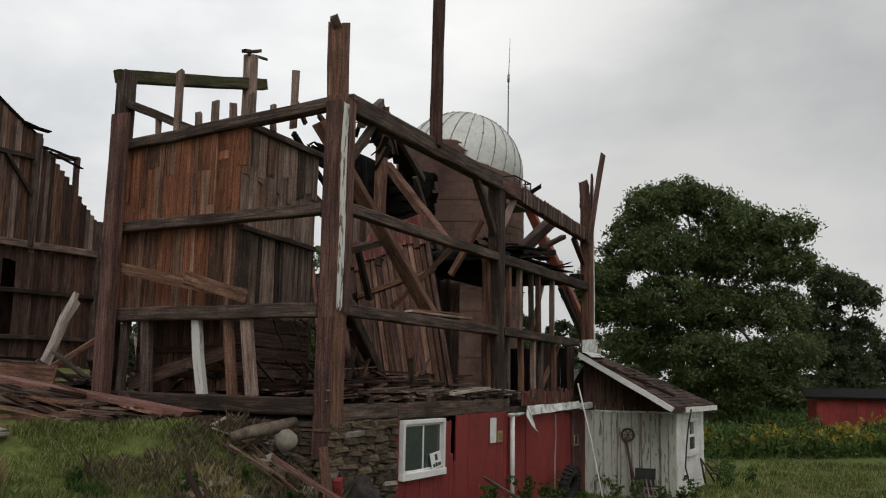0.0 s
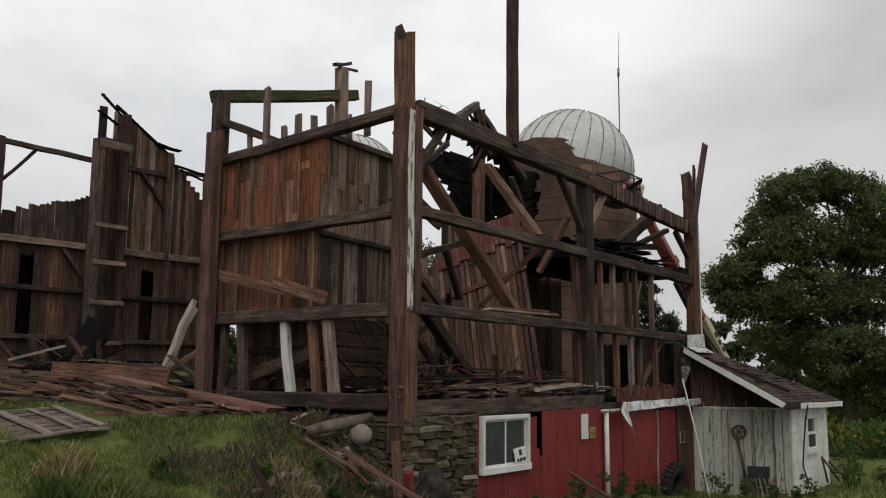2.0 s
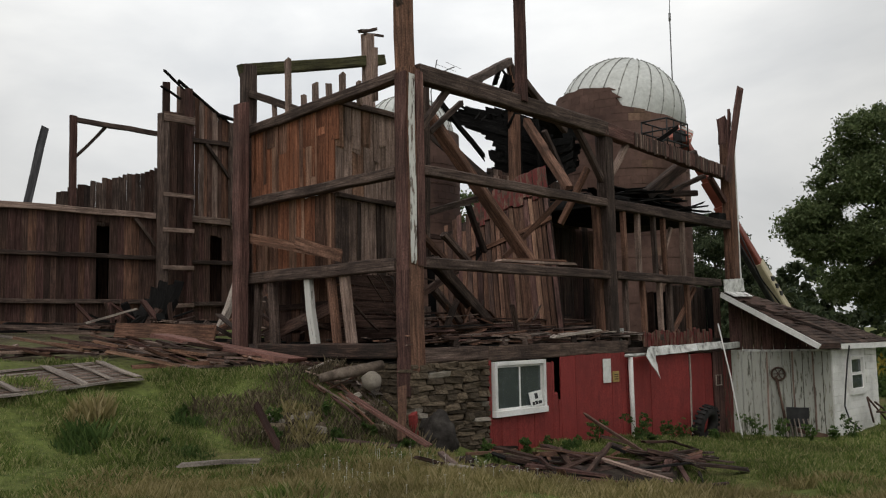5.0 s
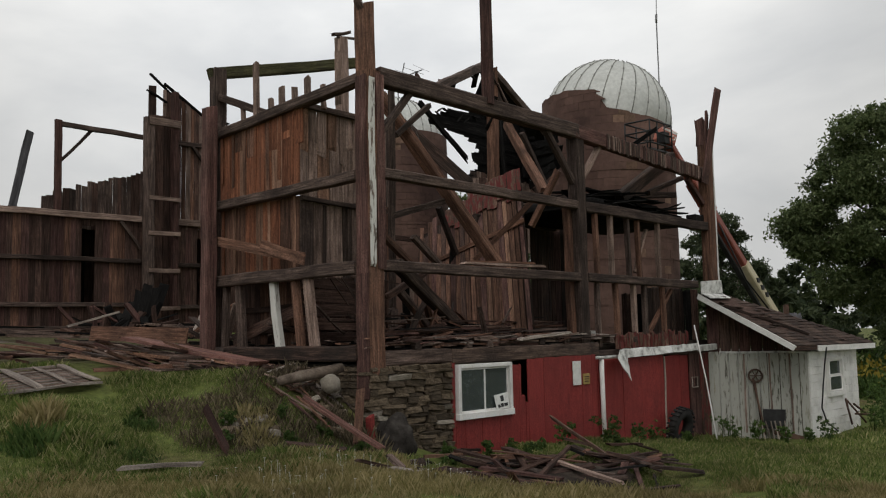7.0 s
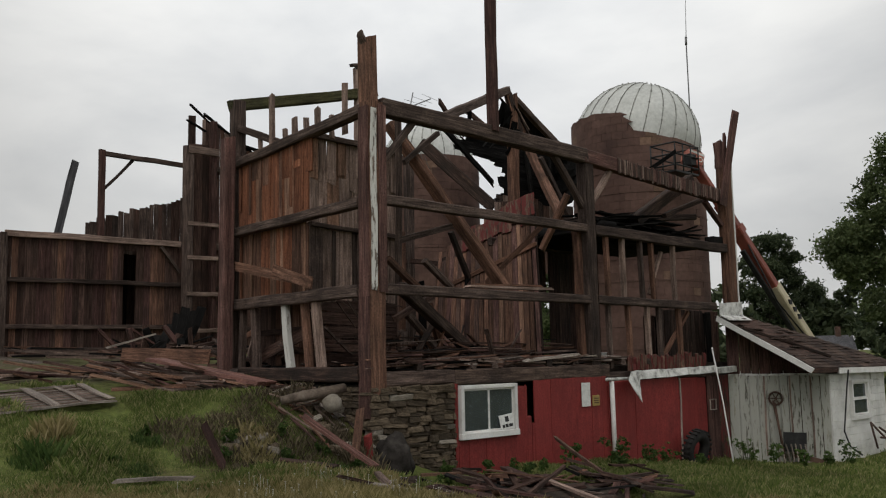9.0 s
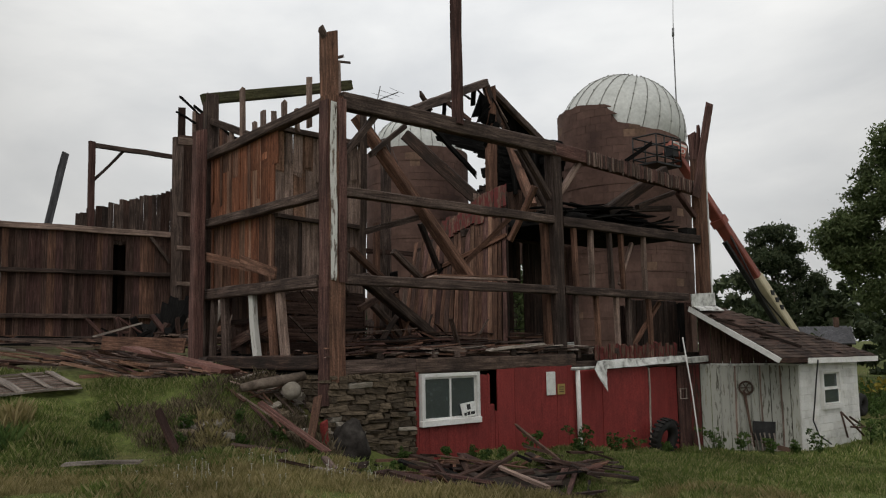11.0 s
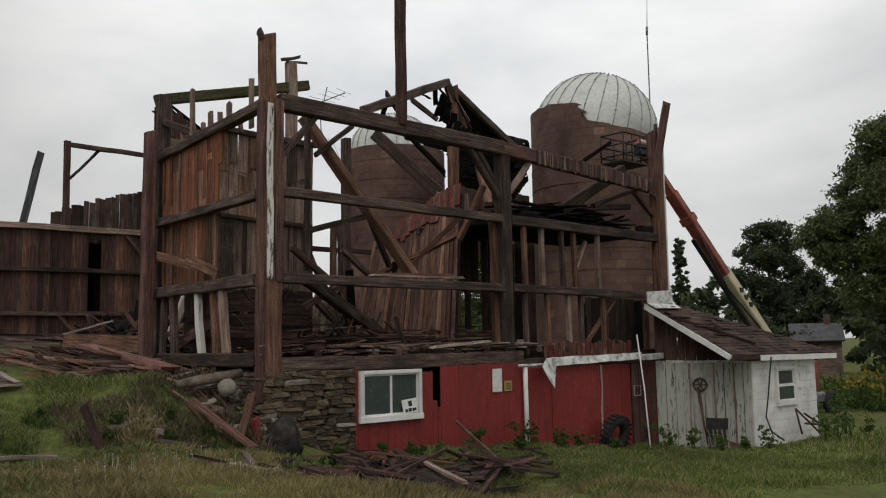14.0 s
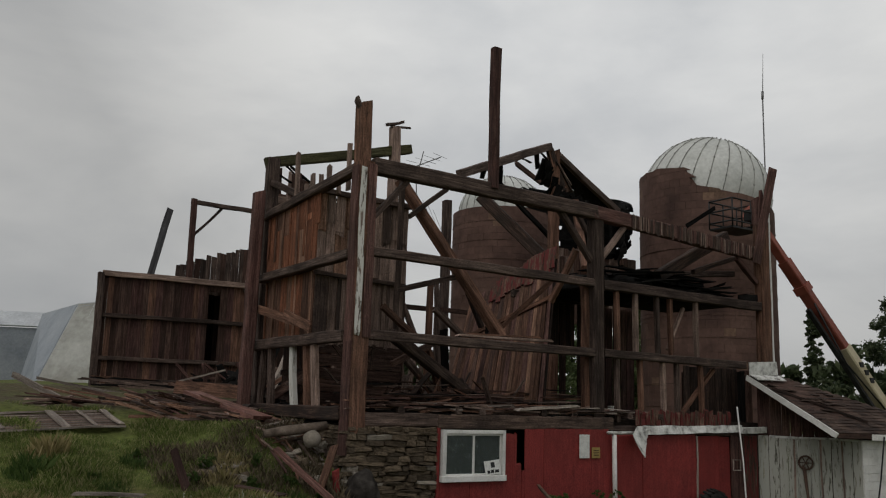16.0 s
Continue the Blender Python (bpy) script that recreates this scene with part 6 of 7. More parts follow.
plank((-3.46, 9.5, 1.18), (-0.86, 10.0, 1.26), 0.07, 0.05, BEAM, "dark pole lying along the bank")
# broken log and charred heap before the far wing
tagged(timber("broken_log", (2.5, 10.0, 1.6), (3.35, 10.0, 3.4), 0.19, 0.18, PALE, end0=0.2, end1=0.15, rough=0.03), "pale broken log leaning on the pile", "log")
tagged(timber("leaning_timber", (1.7, 9.0, 1.5), (3.2, 8.4, 2.6), 0.1, 0.12, BROWN), "brown timber leaning on the pile", "timber")
for i in range(40):
    x, y = rng.uniform(-1.0, 6.2), rng.uniform(8, 18.5)
    ang = rng.gauss(math.radians(-30), 0.6)
    l = rng.uniform(0.8, 3.2)
    dx, dy = math.cos(ang) * l / 2, math.sin(ang) * l / 2
    lift = rng.uniform(0.05, 0.35)
    plank((x - dx, y - dy, ground_z(x - dx, y - dy) + lift), (x + dx, y + dy, ground_z(x + dx, y + dy) + lift * 0.9), rng.uniform(0.12, 0.3), rng.uniform(0.04, 0.1), rng.choice([DARK, BROWN, BEAM, GREY, CHAR]), "weathered plank strewn before the far wing", "planks before the wing")
heap = thing("charred_heap", (4.2, 17.5, 1.6), "heap of charred timbers leaning at the wing wall", "debris")
for i in range(30):
    x, y = rng.uniform(2.6, 5.6), rng.uniform(16.5, 18.8)
    timber("charred_timber", (x, y, 1.6 + rng.uniform(0, 0.5)), (x + rng.uniform(-1.2, 1.4), y + rng.uniform(-0.3, 0.9), 1.8 + rng.uniform(0, 0.9)), rng.uniform(0.1, 0.3), rng.uniform(0.05, 0.14), rng.choice([CHAR, CHAR, DARK, BEAM_RED]), heap, rough=0.02, end0=0.1, end1=0.1)
for i in range(12):
    x = 3.7 + 0.12 * i
    timber("charred_board", (x, 17.2 + 0.05 * i, 1.6), (x + rng.uniform(0.5, 1.1), 18.4, 2.5 + 0.09 * i + rng.uniform(-0.15, 0.15)), 0.34, 0.04, CHAR, heap, chamfer=0, rough=0.03, end1=0.15)
plank((1.6, 16.2, 1.9), (3.2, 15.9, 2.35), 0.2, 0.06, PALE, "pale plank on the charred heap", "planks before the wing")

# floor debris inside the frame
for i in range(95):
    x, y = rng.uniform(0.4, 7.2), abs(rng.gauss(0, 1.5)) + 0.1
    ang = rng.gauss(0, 0.45)
    l = rng.uniform(0.5, 2.4)
    dx, dy = math.cos(ang) * l / 2, math.sin(ang) * l / 2
    a = Vector((max(0.25, x - dx), max(0.05, y - dy), 1.13 + rng.uniform(0.0, 0.22)))
    b = Vector((min(9.0, x + dx), max(0.05, y + dy), 1.13 + rng.uniform(0.0, 0.22)))
    plank(a, b, rng.uniform(0.07, 0.22), rng.uniform(0.025, 0.06), rng.choice([DARK, BEAM, CHAR, BROWN, GREY, BEAM]), "broken plank strewn on the barn floor", "planks on the barn floor", "floor_board")
# layered laths and split boards along the open edge of the floor
for i in range(190):
    x = rng.uniform(0.45, 7.0)
    y = 0.1 + 1.5 * rng.random() ** 1.6
    l = rng.uniform(0.5, 2.3)
    a = rng.gauss(0.05, 0.2)
    z = 1.16 + 0.5 * rng.random() * smooth01(0.0, 1.4, y) + 0.12 * rng.random()
    c, d = math.cos(a) * l / 2, math.sin(a) * l / 2
    plank((max(0.42, x - c), max(0.04, y - d), z + rng.uniform(-0.04, 0.04)), (min(8.6, x + c), max(0.04, y + d), z + rng.uniform(-0.05, 0.09)), rng.uniform(0.04, 0.13), rng.uniform(0.015, 0.035), rng.choice([DARK, BEAM, SILL, BEAM_RED, BROWN, GREY, DARK, CHAR]), "thin split lath layered on the barn floor", "laths on the barn floor", "lath")
for i in range(34):
    x, y = rng.uniform(0.9, 5.0), rng.uniform(0.8, 2.6)
    a = Vector((x, y, 1.2 + rng.uniform(0.0, 0.3)))
    plank(a, a + Vector((rng.uniform(-0.9, 0.9), rng.uniform(-0.3, 0.6), rng.uniform(0.1, 0.75))), rng.uniform(0.04, 0.16), 0.03, rng.choice([DARK, BEAM_RED, BROWN, BEAM, SILL]), "splintered board poking out of the floor debris", "boards in the floor debris", "split_board", end=0.1)
plank((4.1, 0.1, 1.26), (5.9, 0.12, 1.4), 0.3, 0.05, PALE, "pale splintered board on the floor edge", "planks on the barn floor", end=0.2)
for x in (1.2, 2.6, 3.2, 4.9, 5.8, 7.6, 8.6):
    tagged(timber("joist_end", (x, 0.02, 1.2), (x, 1.2, 1.2), 0.16, 0.14, BEAM), "dark joist end at the floor edge", "joist", "joist ends")
plank((2.6, 0.16, 2.8), (5.2, 0.18, 2.84), 0.14, 0.05, GREY, "grey board resting on the girt", "loose planks")
plank((2.9, 0.2, 2.86), (4.9, 0.2, 2.9), 0.12, 0.04, BROWN, "brown board resting on the girt", "loose planks")
for i in range(26):
    x, y = rng.uniform(1.2, 6.5), rng.uniform(2.6, 8.5)
    tagged(timber("leaning_board", (x, y, 1.12), (x + rng.uniform(-0.7, 0.7), y + rng.uniform(-0.4, 0.6), rng.uniform(1.8, 3.6)), rng.uniform(0.1, 0.24), 0.04, rng.choice([DARK, BROWN, BEAM, CHAR, GREY]), chamfer=0), "dark board standing askew inside the frame", "board", "askew boards inside")
pail = thing("pail", (7.58, 0.58, 1.1), "white plastic pail on the barn floor", "pail")
tube("body", [(7.58, 0.58, 1.1), (7.58, 0.58, 1.4)], [0.115, 0.14], PAPER, pail, sides=16)
tube("rim", [(7.58, 0.58, 1.385), (7.58, 0.58, 1.42)], [0.15, 0.15], PAPER, pail, sides=16)

# near-black boards added as the deep shade under the low girt
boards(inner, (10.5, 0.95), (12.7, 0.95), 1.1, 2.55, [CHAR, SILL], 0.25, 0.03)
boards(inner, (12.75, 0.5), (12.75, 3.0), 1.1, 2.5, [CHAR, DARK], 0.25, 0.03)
for i in range(60):
    x, y = rng.uniform(0.8, 5.2), rng.uniform(2.6, 7.5)
    a = Vector((x, y, 1.12 + rng.uniform(0, 0.35)))
    b = a + Vector((rng.uniform(-1.2, 1.2), rng.uniform(-0.8, 0.8), rng.uniform(-0.1, 0.6)))
    b.z = max(b.z, 1.15)
    plank(a, b, rng.uniform(0.08, 0.24), rng.uniform(0.03, 0.1), rng.choice([CHAR, DARK, BEAM, SILL]), "charred plank heaped inside the frame", "planks heaped inside", "charred_plank")
lump("ash_mound", (3.0, 4.6, 1.1), (2.2, 1.7, 0.5), SOIL, "dark heap of ash and splinters on the barn floor", "ash", 8, 0.35)
# broken roof lath hanging along the ridge
for i in range(6):
    f = rng.random()
    p = Vector((4.6, 2.6, 7.3)).lerp(Vector((9.3, 5.1, 9.3)), f)
    timber("broken_lath", p + Vector((rng.uniform(-0.2, 0.2), rng.uniform(-0.1, 0.3), rng.uniform(-0.1, 0.1))), p + Vector((rng.uniform(0.2, 0.7), rng.uniform(0.1, 0.9), rng.uniform(-0.7, 0.12))), rng.uniform(0.06, 0.2), 0.03, CHAR, roof, chamfer=0, rough=0.02, end0=0.06, end1=0.1)
for i in range(7):
    p = Vector((9.0 + 0.1 * i, 5.0, 9.0 - 0.15 * i))
    timber("shingle_scrap", p, p + Vector((rng.uniform(-0.3, 0.3), 0.3, -rng.uniform(0.3, 0.7))), 0.25, 0.03, CHAR, roof, chamfer=0, rough=0.03, end0=0.1, end1=0.12)

for x, y, sx, sy, sz in ((8.6, 1.2, 1.1, 0.7, 0.36), (10.4, 1.3, 1.3, 0.8, 0.26), (7.6, 1.6, 0.7, 0.8, 0.3)):
    lump("burnt_hay", (x, y, 4.44), (sx, sy, sz), CHAR, "black mass of burnt hay on the loft", "burnt hay", x, 0.45)

# thin sticks and splinters along the floor edge and by the corner
for i in range(80):
    x, y = rng.uniform(0.5, 8.5), rng.uniform(0.0, 0.7)
    l = rng.uniform(0.3, 1.5)
    a = rng.gauss(0, 0.3)
    z = 1.2 + rng.uniform(0, 0.16)
    plank((x - l / 2 * math.cos(a), max(0.02, y - l / 2 * math.sin(a)), z), (x + l / 2 * math.cos(a), max(0.02, y + l / 2 * math.sin(a)), z + rng.uniform(-0.05, 0.08)), rng.uniform(0.025, 0.07), rng.uniform(0.015, 0.03), rng.choice([GREY, PALE, BROWN, BEAM, DARK]), "thin splintered stick on the floor edge", "sticks on the floor edge", "stick")
for i in range(60):
    x, y = rng.uniform(-1.5, 0.0), rng.uniform(0.5, 2.4)
    l = rng.uniform(0.2, 0.9)
    a = rng.uniform(-1.6, 0.4)
    p = Vector((x, y, ground_z(x, y) + rng.uniform(0.04, 0.16)))
    q = Vector((x + l * math.cos(a), y + l * math.sin(a), 0))
    if q.x > 0.0 or q.y < -0.8:
        continue
    q.z = ground_z(q.x, q.y) + rng.uniform(0.02, 0.2)
    plank(p, q, rng.uniform(0.02, 0.08), rng.uniform(0.015, 0.03), rng.choice([GREY, PALE, BROWN, BEAM, BEAM_RED]), "thin splintered stick among the rubble", "sticks in the rubble", "stick")
# hanging scraps under the girt of the granary
for i in range(12):
    y = rng.uniform(0.4, 1.5)
    timber("hanging_scrap", (0.15 + rng.uniform(0, 0.8), y, 2.5), (0.2 + rng.uniform(0, 0.9), y + rng.uniform(-0.4, 0.4), 2.5 - rng.uniform(0.1, 0.6)), rng.uniform(0.02, 0.06), 0.02, SILL, granary, chamfer=0)

# ---------------------------------------------------------------- trees and plants
def leaf_cloud(centres, radii, count, size, seed, flat=0.75, shell=0.55):
    """Vertices and faces of many small leaf blades in clumps around lobe centres."""
    g = np.random.default_rng(seed)
    centres, radii = np.array(centres, float), np.array(radii, float)
    share = radii ** 2 / (radii ** 2).sum()
    clumps = max(40, count // 55)
    which = g.choice(len(centres), clumps, p=share)
    d = g.normal(size=(clumps, 3))
    d /= np.linalg.norm(d, axis=1)[:, None]
    r = radii[which] * (shell + (1 - shell) * g.random(clumps) ** 0.5) * (0.85 + 0.3 * g.random(clumps))
    cc = centres[which] + d * r[:, None] * np.array([1, 1, flat])
    spread = 0.15 * radii.mean() * (0.5 + g.random(clumps))
    pick = g.integers(0, clumps, count)
    p = cc[pick] + g.normal(size=(count, 3)) * spread[pick][:, None] * np.array([1, 1, 0.7])
    a = g.normal(size=(count, 3))
    a /= np.linalg.norm(a, axis=1)[:, None]
    b = np.cross(a, g.normal(size=(count, 3)))
    b /= np.linalg.norm(b, axis=1)[:, None]
    s = size * (0.6 + 0.8 * g.random(count))[:, None]
    v = np.stack([p - a * s, p + b * s * 0.45, p + a * s, p - b * s * 0.45], axis=1).reshape(-1, 3)
    f = np.arange(count * 4).reshape(-1, 4)
    return v, f


def cloud_mesh(name, v, f, mat):
    me = bpy.data.meshes.new(name)
    me.from_pydata(v.tolist(), [], f.tolist())
    me.materials.append(mat)
    return me


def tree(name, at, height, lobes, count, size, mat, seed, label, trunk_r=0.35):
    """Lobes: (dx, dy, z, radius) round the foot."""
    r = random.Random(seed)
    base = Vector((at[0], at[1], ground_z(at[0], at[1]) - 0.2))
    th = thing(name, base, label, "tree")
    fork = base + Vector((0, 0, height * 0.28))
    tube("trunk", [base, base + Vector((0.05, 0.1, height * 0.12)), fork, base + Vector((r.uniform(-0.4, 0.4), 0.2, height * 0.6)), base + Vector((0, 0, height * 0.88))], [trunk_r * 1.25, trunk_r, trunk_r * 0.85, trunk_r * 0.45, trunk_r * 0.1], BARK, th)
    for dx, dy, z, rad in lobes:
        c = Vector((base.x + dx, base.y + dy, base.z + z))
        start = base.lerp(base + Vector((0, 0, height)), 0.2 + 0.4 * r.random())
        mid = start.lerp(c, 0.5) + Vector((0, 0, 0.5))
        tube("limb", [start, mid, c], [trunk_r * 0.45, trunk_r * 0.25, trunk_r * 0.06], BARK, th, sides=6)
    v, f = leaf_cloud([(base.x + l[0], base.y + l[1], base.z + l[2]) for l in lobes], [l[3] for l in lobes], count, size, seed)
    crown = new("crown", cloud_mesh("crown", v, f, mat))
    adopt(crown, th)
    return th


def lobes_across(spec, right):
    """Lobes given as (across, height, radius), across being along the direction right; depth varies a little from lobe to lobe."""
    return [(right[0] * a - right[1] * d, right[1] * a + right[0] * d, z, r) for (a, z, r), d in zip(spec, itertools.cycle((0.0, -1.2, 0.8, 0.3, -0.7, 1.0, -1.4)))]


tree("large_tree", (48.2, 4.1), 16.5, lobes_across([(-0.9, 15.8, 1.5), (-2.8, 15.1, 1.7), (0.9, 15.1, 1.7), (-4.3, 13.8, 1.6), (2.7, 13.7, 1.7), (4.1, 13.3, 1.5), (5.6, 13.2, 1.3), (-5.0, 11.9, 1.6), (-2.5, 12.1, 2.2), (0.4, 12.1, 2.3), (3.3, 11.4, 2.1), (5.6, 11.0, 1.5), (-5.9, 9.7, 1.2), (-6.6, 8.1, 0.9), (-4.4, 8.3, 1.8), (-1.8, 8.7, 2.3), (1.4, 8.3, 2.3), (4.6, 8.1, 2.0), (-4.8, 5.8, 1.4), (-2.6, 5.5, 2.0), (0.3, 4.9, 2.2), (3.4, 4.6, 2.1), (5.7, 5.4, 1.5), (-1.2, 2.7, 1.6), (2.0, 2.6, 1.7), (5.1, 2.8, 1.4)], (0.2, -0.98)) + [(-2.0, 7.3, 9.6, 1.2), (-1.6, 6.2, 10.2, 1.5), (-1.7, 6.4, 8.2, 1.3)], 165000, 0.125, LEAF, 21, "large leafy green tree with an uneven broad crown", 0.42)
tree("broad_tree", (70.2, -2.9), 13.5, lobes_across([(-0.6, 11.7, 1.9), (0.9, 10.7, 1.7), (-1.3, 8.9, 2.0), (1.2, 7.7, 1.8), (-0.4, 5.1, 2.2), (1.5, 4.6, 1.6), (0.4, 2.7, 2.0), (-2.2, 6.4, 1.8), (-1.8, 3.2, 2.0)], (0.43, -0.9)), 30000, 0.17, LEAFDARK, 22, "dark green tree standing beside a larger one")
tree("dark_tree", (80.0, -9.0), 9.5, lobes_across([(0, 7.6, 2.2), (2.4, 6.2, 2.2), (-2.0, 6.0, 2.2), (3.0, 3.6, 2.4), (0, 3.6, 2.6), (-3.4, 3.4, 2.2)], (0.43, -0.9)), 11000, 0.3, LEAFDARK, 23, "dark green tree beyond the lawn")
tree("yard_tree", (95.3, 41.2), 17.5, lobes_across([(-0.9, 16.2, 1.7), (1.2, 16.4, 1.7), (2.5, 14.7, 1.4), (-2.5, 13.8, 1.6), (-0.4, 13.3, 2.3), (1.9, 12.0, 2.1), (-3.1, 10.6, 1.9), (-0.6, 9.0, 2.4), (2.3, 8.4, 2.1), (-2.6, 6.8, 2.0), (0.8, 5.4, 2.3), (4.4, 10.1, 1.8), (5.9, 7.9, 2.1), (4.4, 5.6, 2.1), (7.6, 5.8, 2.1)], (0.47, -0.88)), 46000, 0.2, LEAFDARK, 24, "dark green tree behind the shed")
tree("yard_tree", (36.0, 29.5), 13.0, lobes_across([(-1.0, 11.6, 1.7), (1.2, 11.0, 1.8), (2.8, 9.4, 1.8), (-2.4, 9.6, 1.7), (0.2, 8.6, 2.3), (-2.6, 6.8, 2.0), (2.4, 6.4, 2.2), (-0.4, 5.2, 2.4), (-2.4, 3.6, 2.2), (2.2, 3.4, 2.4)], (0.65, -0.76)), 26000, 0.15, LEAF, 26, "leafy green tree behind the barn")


def conifer(at, height, seed, label):
    r = random.Random(seed)
    base = Vector((at[0], at[1], ground_z(*at)))
    th = thing("conifer", base, label, "tree")
    tube("trunk", [base, base + Vector((0, 0, height))], [0.25, 0.03], BARK, th, sides=6)
    cs, rs = [], []
    for i in range(46):
        f = 0.08 + 0.9 * i / 46
        a = i * 2.4
        reach = (1 - f) * height * 0.15 + 0.1
        for q in (0.45, 0.9):
            cs.append((base.x + math.cos(a) * reach * q, base.y + math.sin(a) * reach * q, base.z + height * f - 0.3 * q))
            rs.append((0.035 + 0.025 * (1 - f)) * height)
    v, f = leaf_cloud(cs, rs, 14000, 0.017 * height, seed, 0.5, 0.2)
    adopt(new("crown", cloud_mesh("crown", v, f, LEAFDARK)), th)


conifer((76.0, -12.5), 13.0, 31, "tall narrow dark conifer beyond the lawn")
conifer((86.0, 44.0), 9.5, 32, "slim dark conifer in the distance")
conifer((90.0, 36.0), 8.5, 33, "slim dark conifer in the distance")

conifer((115.5, 67.7), 17.5, 34, "tall dark spruce behind the shed")

# far woods along the horizon
g = np.random.default_rng(5)
cs, rs = [], []
for k in range(70):
    a = radians(-22 + 118 * k / 70 + g.uniform(-1, 1))
    d = g.uniform(105, 150)
    h = g.uniform(4.5, 8.5)
    for q in range(4):
        cs.append((-9 + d * math.cos(a) + g.normal() * 2, -12 + d * math.sin(a) + g.normal() * 2, h * (0.25 + 0.22 * q)))
        rs.append(h * 0.36)
v, f = leaf_cloud(cs, rs, 60000, 0.55, 6, 0.8, 0.3)
tagged(new("far_woods", cloud_mesh("far_woods", v, f, LEAFDARK)), "dark green woods along the horizon", "trees", kind="stuff")

g = np.random.default_rng(15)
cs, rs = [], []
for k in range(34):
    a = radians(18 + 62 * k / 34 + g.uniform(-0.8, 0.8))
    d = g.uniform(62, 82)
    h = g.uniform(5.0, 8.0) if a > radians(41) else g.uniform(2.8, 4.2)
    for q in range(4):
        cs.append((-9 + d * math.cos(a) + g.normal() * 1.5, -14 + d * math.sin(a) + g.normal() * 1.5, h * (0.12 + 0.24 * q) - 1.0))
        rs.append(h * 0.3)
v, f = leaf_cloud(cs, rs, 52000, 0.3, 16, 0.8, 0.3)
tagged(new("hedgerow", cloud_mesh("hedgerow", v, f, LEAFDARK)), "dense green hedgerow behind the barn", "trees", kind="stuff")

# goldenrod strip beyond the lawn
def strip(name, xs, ys, n, h, seed, mat, size, label, lift=0.0, squash=0.45):
    g = np.random.default_rng(seed)
    u, w = g.random(n), g.random(n)
    x = xs[0] + (xs[1] - xs[0]) * u + g.normal(size=n) * 0.4
    y = ys[0] + (ys[1] - ys[0]) * u + (w - 0.5) * 6
    hh = h * (0.55 + 0.6 * np.array([noise.noise((a * 0.5, b * 0.5, seed)) for a, b in zip(x, y)]) + 0.3 * g.random(n))
    z = np.array([ground_z(a, b) for a, b in zip(x, y)]) + hh * (lift + (1 - lift) * g.random(n))
    p = np.stack([x, y, z], 1)
    a = g.normal(size=(n, 3)) * np.array([0.6, 0.6, 1])
    a /= np.linalg.norm(a, axis=1)[:, None]
    b = np.cross(a, g.normal(size=(n, 3)))
    b /= np.linalg.norm(b, axis=1)[:, None]
    s = size * (0.6 + 0.8 * g.random(n))[:, None]
    v = np.stack([p - a * s, p + b * s * squash, p + a * s, p - b * s * squash], 1).reshape(-1, 3)
    tagged(new(name, cloud_mesh(name, v, np.arange(n * 4).reshape(-1, 4), mat)), label, "plants", kind="stuff")


strip("goldenrod_stems", (27, 41), (1.5, -12), 16000, 1.5, 41, WEED, 0.16, "green goldenrod stems beyond the lawn", 0.0, 0.3)
strip("goldenrod_flowers", (27, 41), (1.5, -12), 2600, 1.5, 42, GOLD, 0.12, "yellow goldenrod flower heads", 0.72, 0.5)
strip("goldenrod_stems", (52, 70), (8, -4), 9000, 1.8, 43, WEED, 0.25, "tall green weeds beyond the lawn", 0.0, 0.3)


def grass(name, n, seed, region, h, mat, label, blade=0.012, ok=None):
    """Tufts of thin bent blades over part of the ground."""
    g = np.random.default_rng(seed)
    xs = g.uniform(region[0], region[1], n)
    ys = g.uniform(region[2], region[3], n)
    verts, faces = [], []
    for x, y in zip(xs, ys):
        if (x > -0.15 and y > -0.05) or (x > 12.0 and -2.5 < y) or y > 9.5:
            continue
        if ok and not ok(x, y):
            continue
        patch = 0.3 + 1.5 * max(0.0, 0.45 + noise.noise((x * 0.9, y * 0.9, 2.0)) + 0.5 * noise.noise((x * 3.1, y * 3.1, 5.0)))
        z = ground_z(x, y) - 0.02
        for k in range(4):
            a = g.uniform(0, 6.283)
            hh = h * patch * g.uniform(0.4, 1.5)
            bx, by = x + g.normal() * 0.05, y + g.normal() * 0.05
            lx, ly = math.cos(a) * hh * g.uniform(0.15, 0.6), math.sin(a) * hh * g.uniform(0.15, 0.6)
            wx, wy = -math.sin(a) * blade, math.cos(a) * blade
            i = len(verts)
            verts += [(bx - wx, by - wy, z), (bx + wx, by + wy, z), (bx + lx * 0.45 + wx * 0.7, by + ly * 0.45 + wy * 0.7, z + hh * 0.65), (bx + lx, by + ly, z + hh * 0.95)]
            faces.append((i, i + 1, i + 2, i + 3))
    me = bpy.data.meshes.new(name)
    me.from_pydata(verts, [], faces)
    me.materials.append(mat)
    return tagged(new(name, me), label, "grass", kind="stuff")


def green(x, y):
    return noise.noise((x * 0.45, y * 0.45, 9.0)) < 0.1 + 0.22 * (y + 2.0) + 0.4 * max(0.0, x + 0.5)


grass("grass", 105000, 51, (-8, 3.5, -7, 4.5), 0.09, GRASS, "uneven green grass on the bank and yard", 0.0036, ok=lambda x, y: green(x, y) and not (-1.2 < x and -0.7 < y < 2.4) and not (-3.4 < x < -0.8 and y > 3.2) and not (-6.4 < x < -3.3 and 2.5 < y - 0.17 * (-3.4 - x) < 4.1))
grass("grass", 52000, 52, (2.5, 13, -8, 0), 0.085, GRASS, "short green grass before the barn", 0.005, ok=lambda x, y: green(x, y + 1.5) and not (abs(x - 1.1) < 1.4 and abs(y + 2.7) < 0.9))
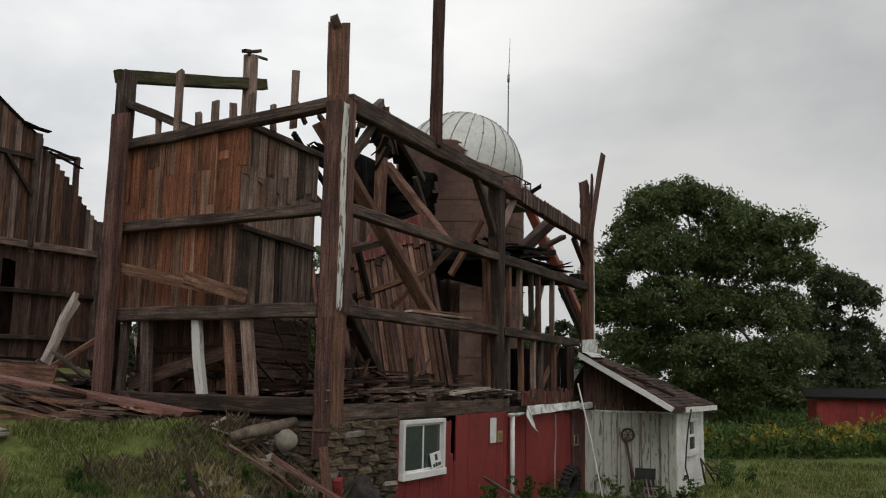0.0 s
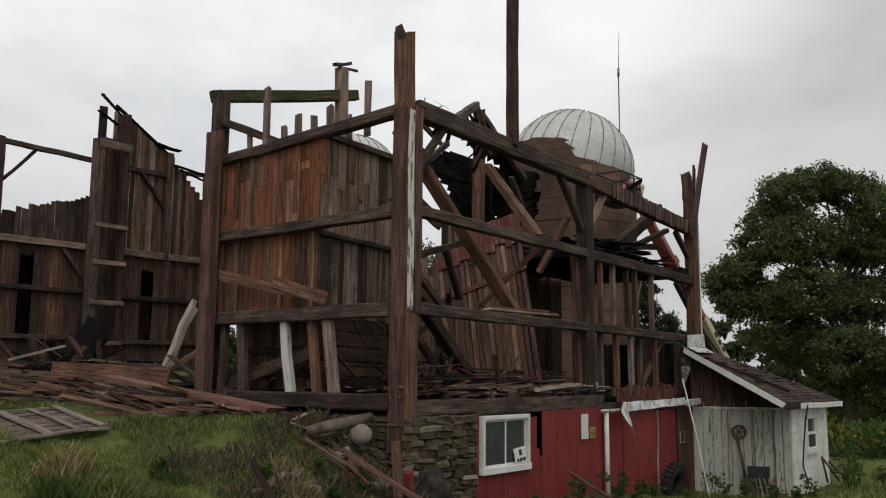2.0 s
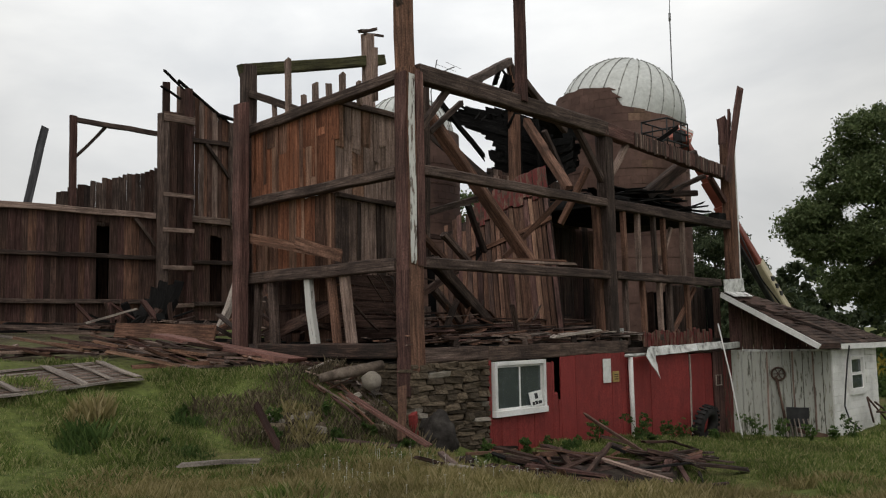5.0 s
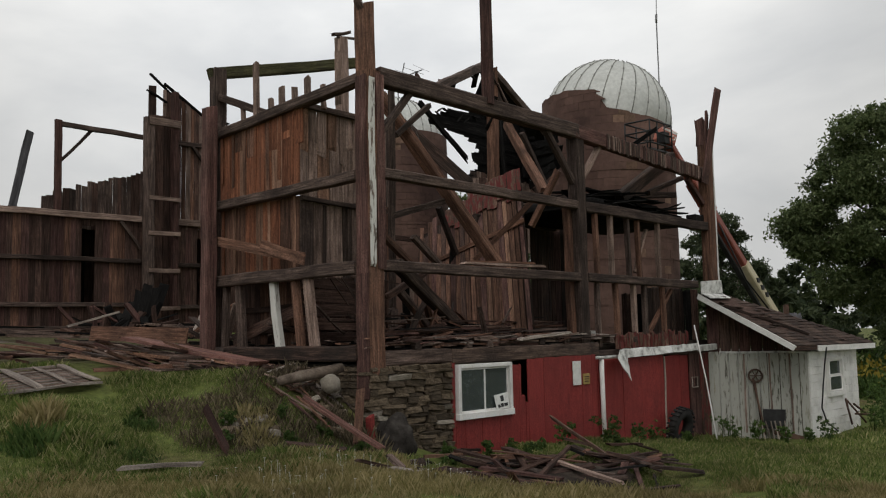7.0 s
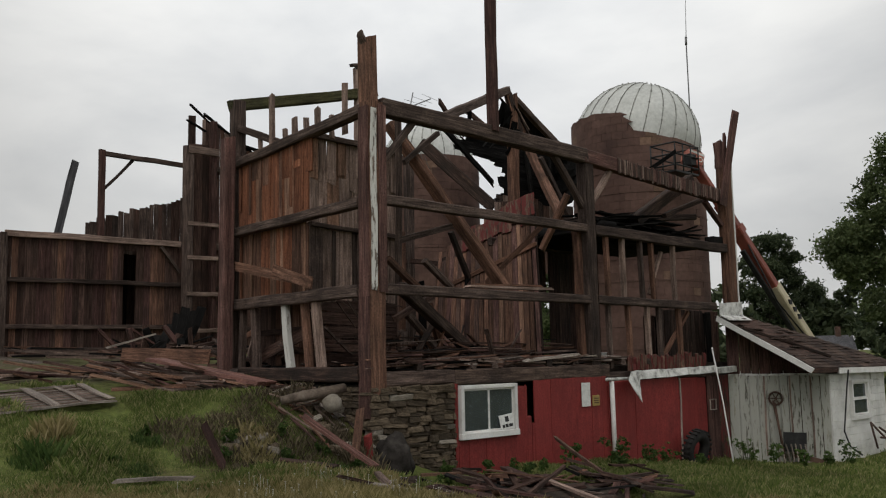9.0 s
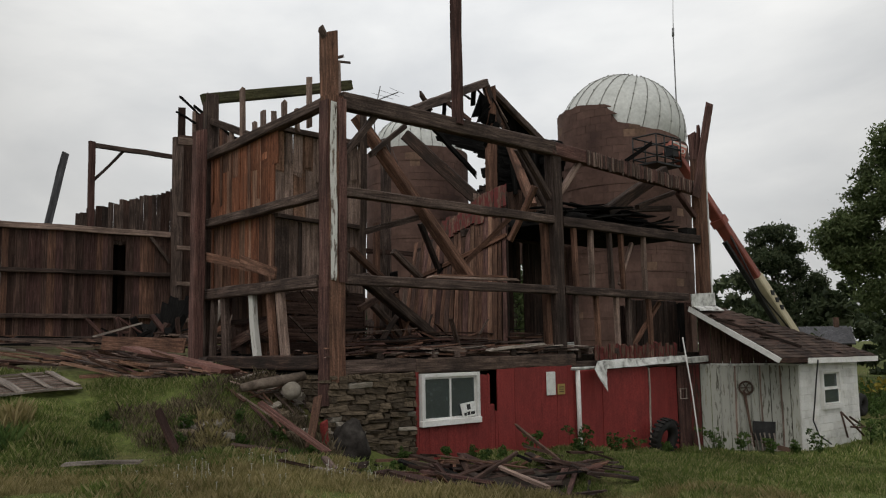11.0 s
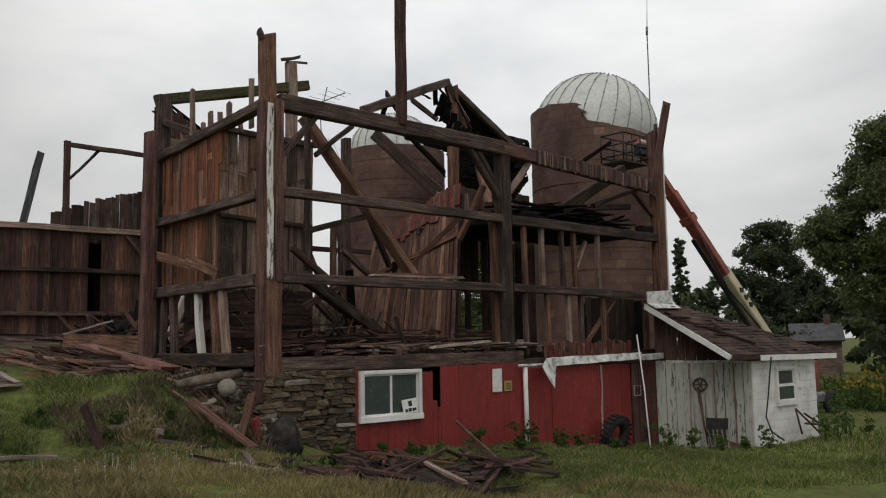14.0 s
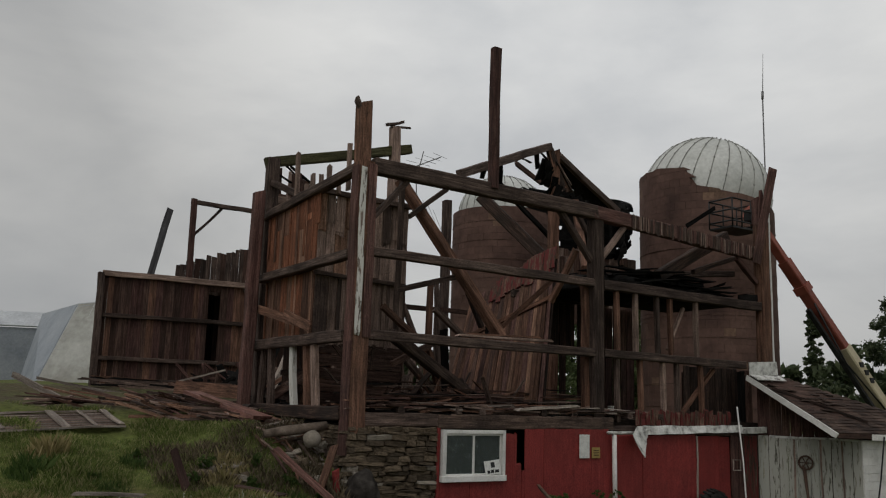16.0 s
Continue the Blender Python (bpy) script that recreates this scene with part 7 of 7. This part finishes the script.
grass("grass", 18000, 54, (11, 28, -13, 3), 0.12, GRASS, "short green grass beside the shed", 0.012)
grass("dry_grass", 60000, 53, (-8, 4, -8, 1.2), 0.1, DRYGRASS, "straw-coloured dry grass in the yard", 0.0026, ok=lambda x, y: not green(x + 0.4, y - 0.6) and not (abs(x - 1.1) < 1.4 and abs(y + 2.7) < 0.9))
grass("dry_stalks", 2600, 55, (-3.6, -0.3, -0.9, 1.5), 0.15, DEADSTALK, "tall dry dead stalks on the bank", 0.003)


def weed(at, h, seed, n=520, mat=WEED, size=0.034):
    base = Vector((at[0], at[1], ground_z(*at)))
    g = np.random.default_rng(seed)
    th = thing("weed_clump", base, "leafy green weed clump near the wall's foot", "weed", "weeds")
    cs = [(base.x + g.normal() * h * 0.2, base.y + g.normal() * h * 0.15, base.z + h * (0.2 + 0.7 * g.random())) for k in range(7)]
    for c in cs:
        tube("stem", [(base.x + g.normal() * 0.05, base.y, base.z), c], [0.012, 0.005], mat, th, sides=4)
    v, f = leaf_cloud(cs, [h * 0.24] * 7, n, size, seed, 1.0, 0.3)
    adopt(new("foliage", cloud_mesh("foliage", v, f, mat)), th)


for i, (x, y, h) in enumerate(((-1.8, 0.2, 0.3), (-2.6, 0.4, 0.28), (-2.1, -0.5, 0.26), (-1.3, -0.3, 0.3), (-0.9, -0.8, 0.25), (-3.0, -0.2, 0.24), (-4.6, 0.3, 0.22), (-3.6, 1.4, 0.2), (0.4, -1.4, 0.25), (2.6, -1.4, 0.3), (3.4, -1.0, 0.3), (5.2, -1.6, 0.28), (4.9, -0.5, 0.5), (6.4, -0.6, 0.6), (5.9, -0.9, 0.4), (8.2, -0.6, 0.6), (7.4, -0.7, 0.45), (10.9, -1.2, 0.7), (11.5, -1.6, 0.6), (11.9, -2.2, 0.45), (13.4, -2.7, 0.6), (15.8, -3.0, 0.7), (16.6, -3.0, 0.9), (17.6, -2.9, 1.1), (18.4, -2.4, 1.2), (3.0, -0.6, 0.35), (2.2, -0.7, 0.3), (1.2, -0.6, 0.35), (12.3, -2.6, 0.35), (9.2, -0.9, 0.35), (17.3, -3.6, 0.6))):
    weed((x, y), h, 100 + i)
# tall drooping tussocks on the bank
for i, (x, y, h) in enumerate(((-5.6, 0.6, 0.22), (-5.2, 1.2, 0.2), (-3.7, 1.0, 0.18), (-2.6, -0.4, 0.2), (-4.3, -0.2, 0.18), (-2.2, 0.3, 0.2), (-1.5, -0.9, 0.18))):
    def near(px, py, cx=x, cy=y, r=h * 1.3):
        return (px - cx) ** 2 + (py - cy) ** 2 < r * r
    grass("grass_tussock", 420, 200 + i, (x - 0.4, x + 0.4, y - 0.4, y + 0.4), h, WEED if i % 2 == 0 else DRYGRASS, "tall drooping grass tussock on the bank", 0.009, near)

# small white wildflowers among the dry grass
g = np.random.default_rng(77)
verts, faces = [], []
for k in range(120):
    x, y = g.uniform(-5.0, 0.2), g.uniform(-5.0, -1.8)
    z = ground_z(x, y) + g.uniform(0.1, 0.22)
    for q in range(5):
        a = 2 * math.pi * q / 5 + g.uniform(-0.2, 0.2)
        i = len(verts)
        verts += [(x, y, z), (x + 0.012 * math.cos(a - 0.5), y + 0.012 * math.sin(a - 0.5), z + 0.004), (x + 0.02 * math.cos(a), y + 0.02 * math.sin(a), z + 0.006), (x + 0.012 * math.cos(a + 0.5), y + 0.012 * math.sin(a + 0.5), z + 0.004)]
        faces.append((i, i + 1, i + 2, i + 3))
    i = len(verts)
    verts += [(x - 0.002, y, z - 0.25), (x + 0.002, y, z - 0.25), (x + 0.002, y, z), (x - 0.002, y, z)]
    faces.append((i, i + 1, i + 2, i + 3))
tagged(new("white_wildflowers", mesh_from("white_wildflowers", verts, faces, PETAL)), "tiny white wildflowers scattered in the dry grass", "flowers", kind="stuff")
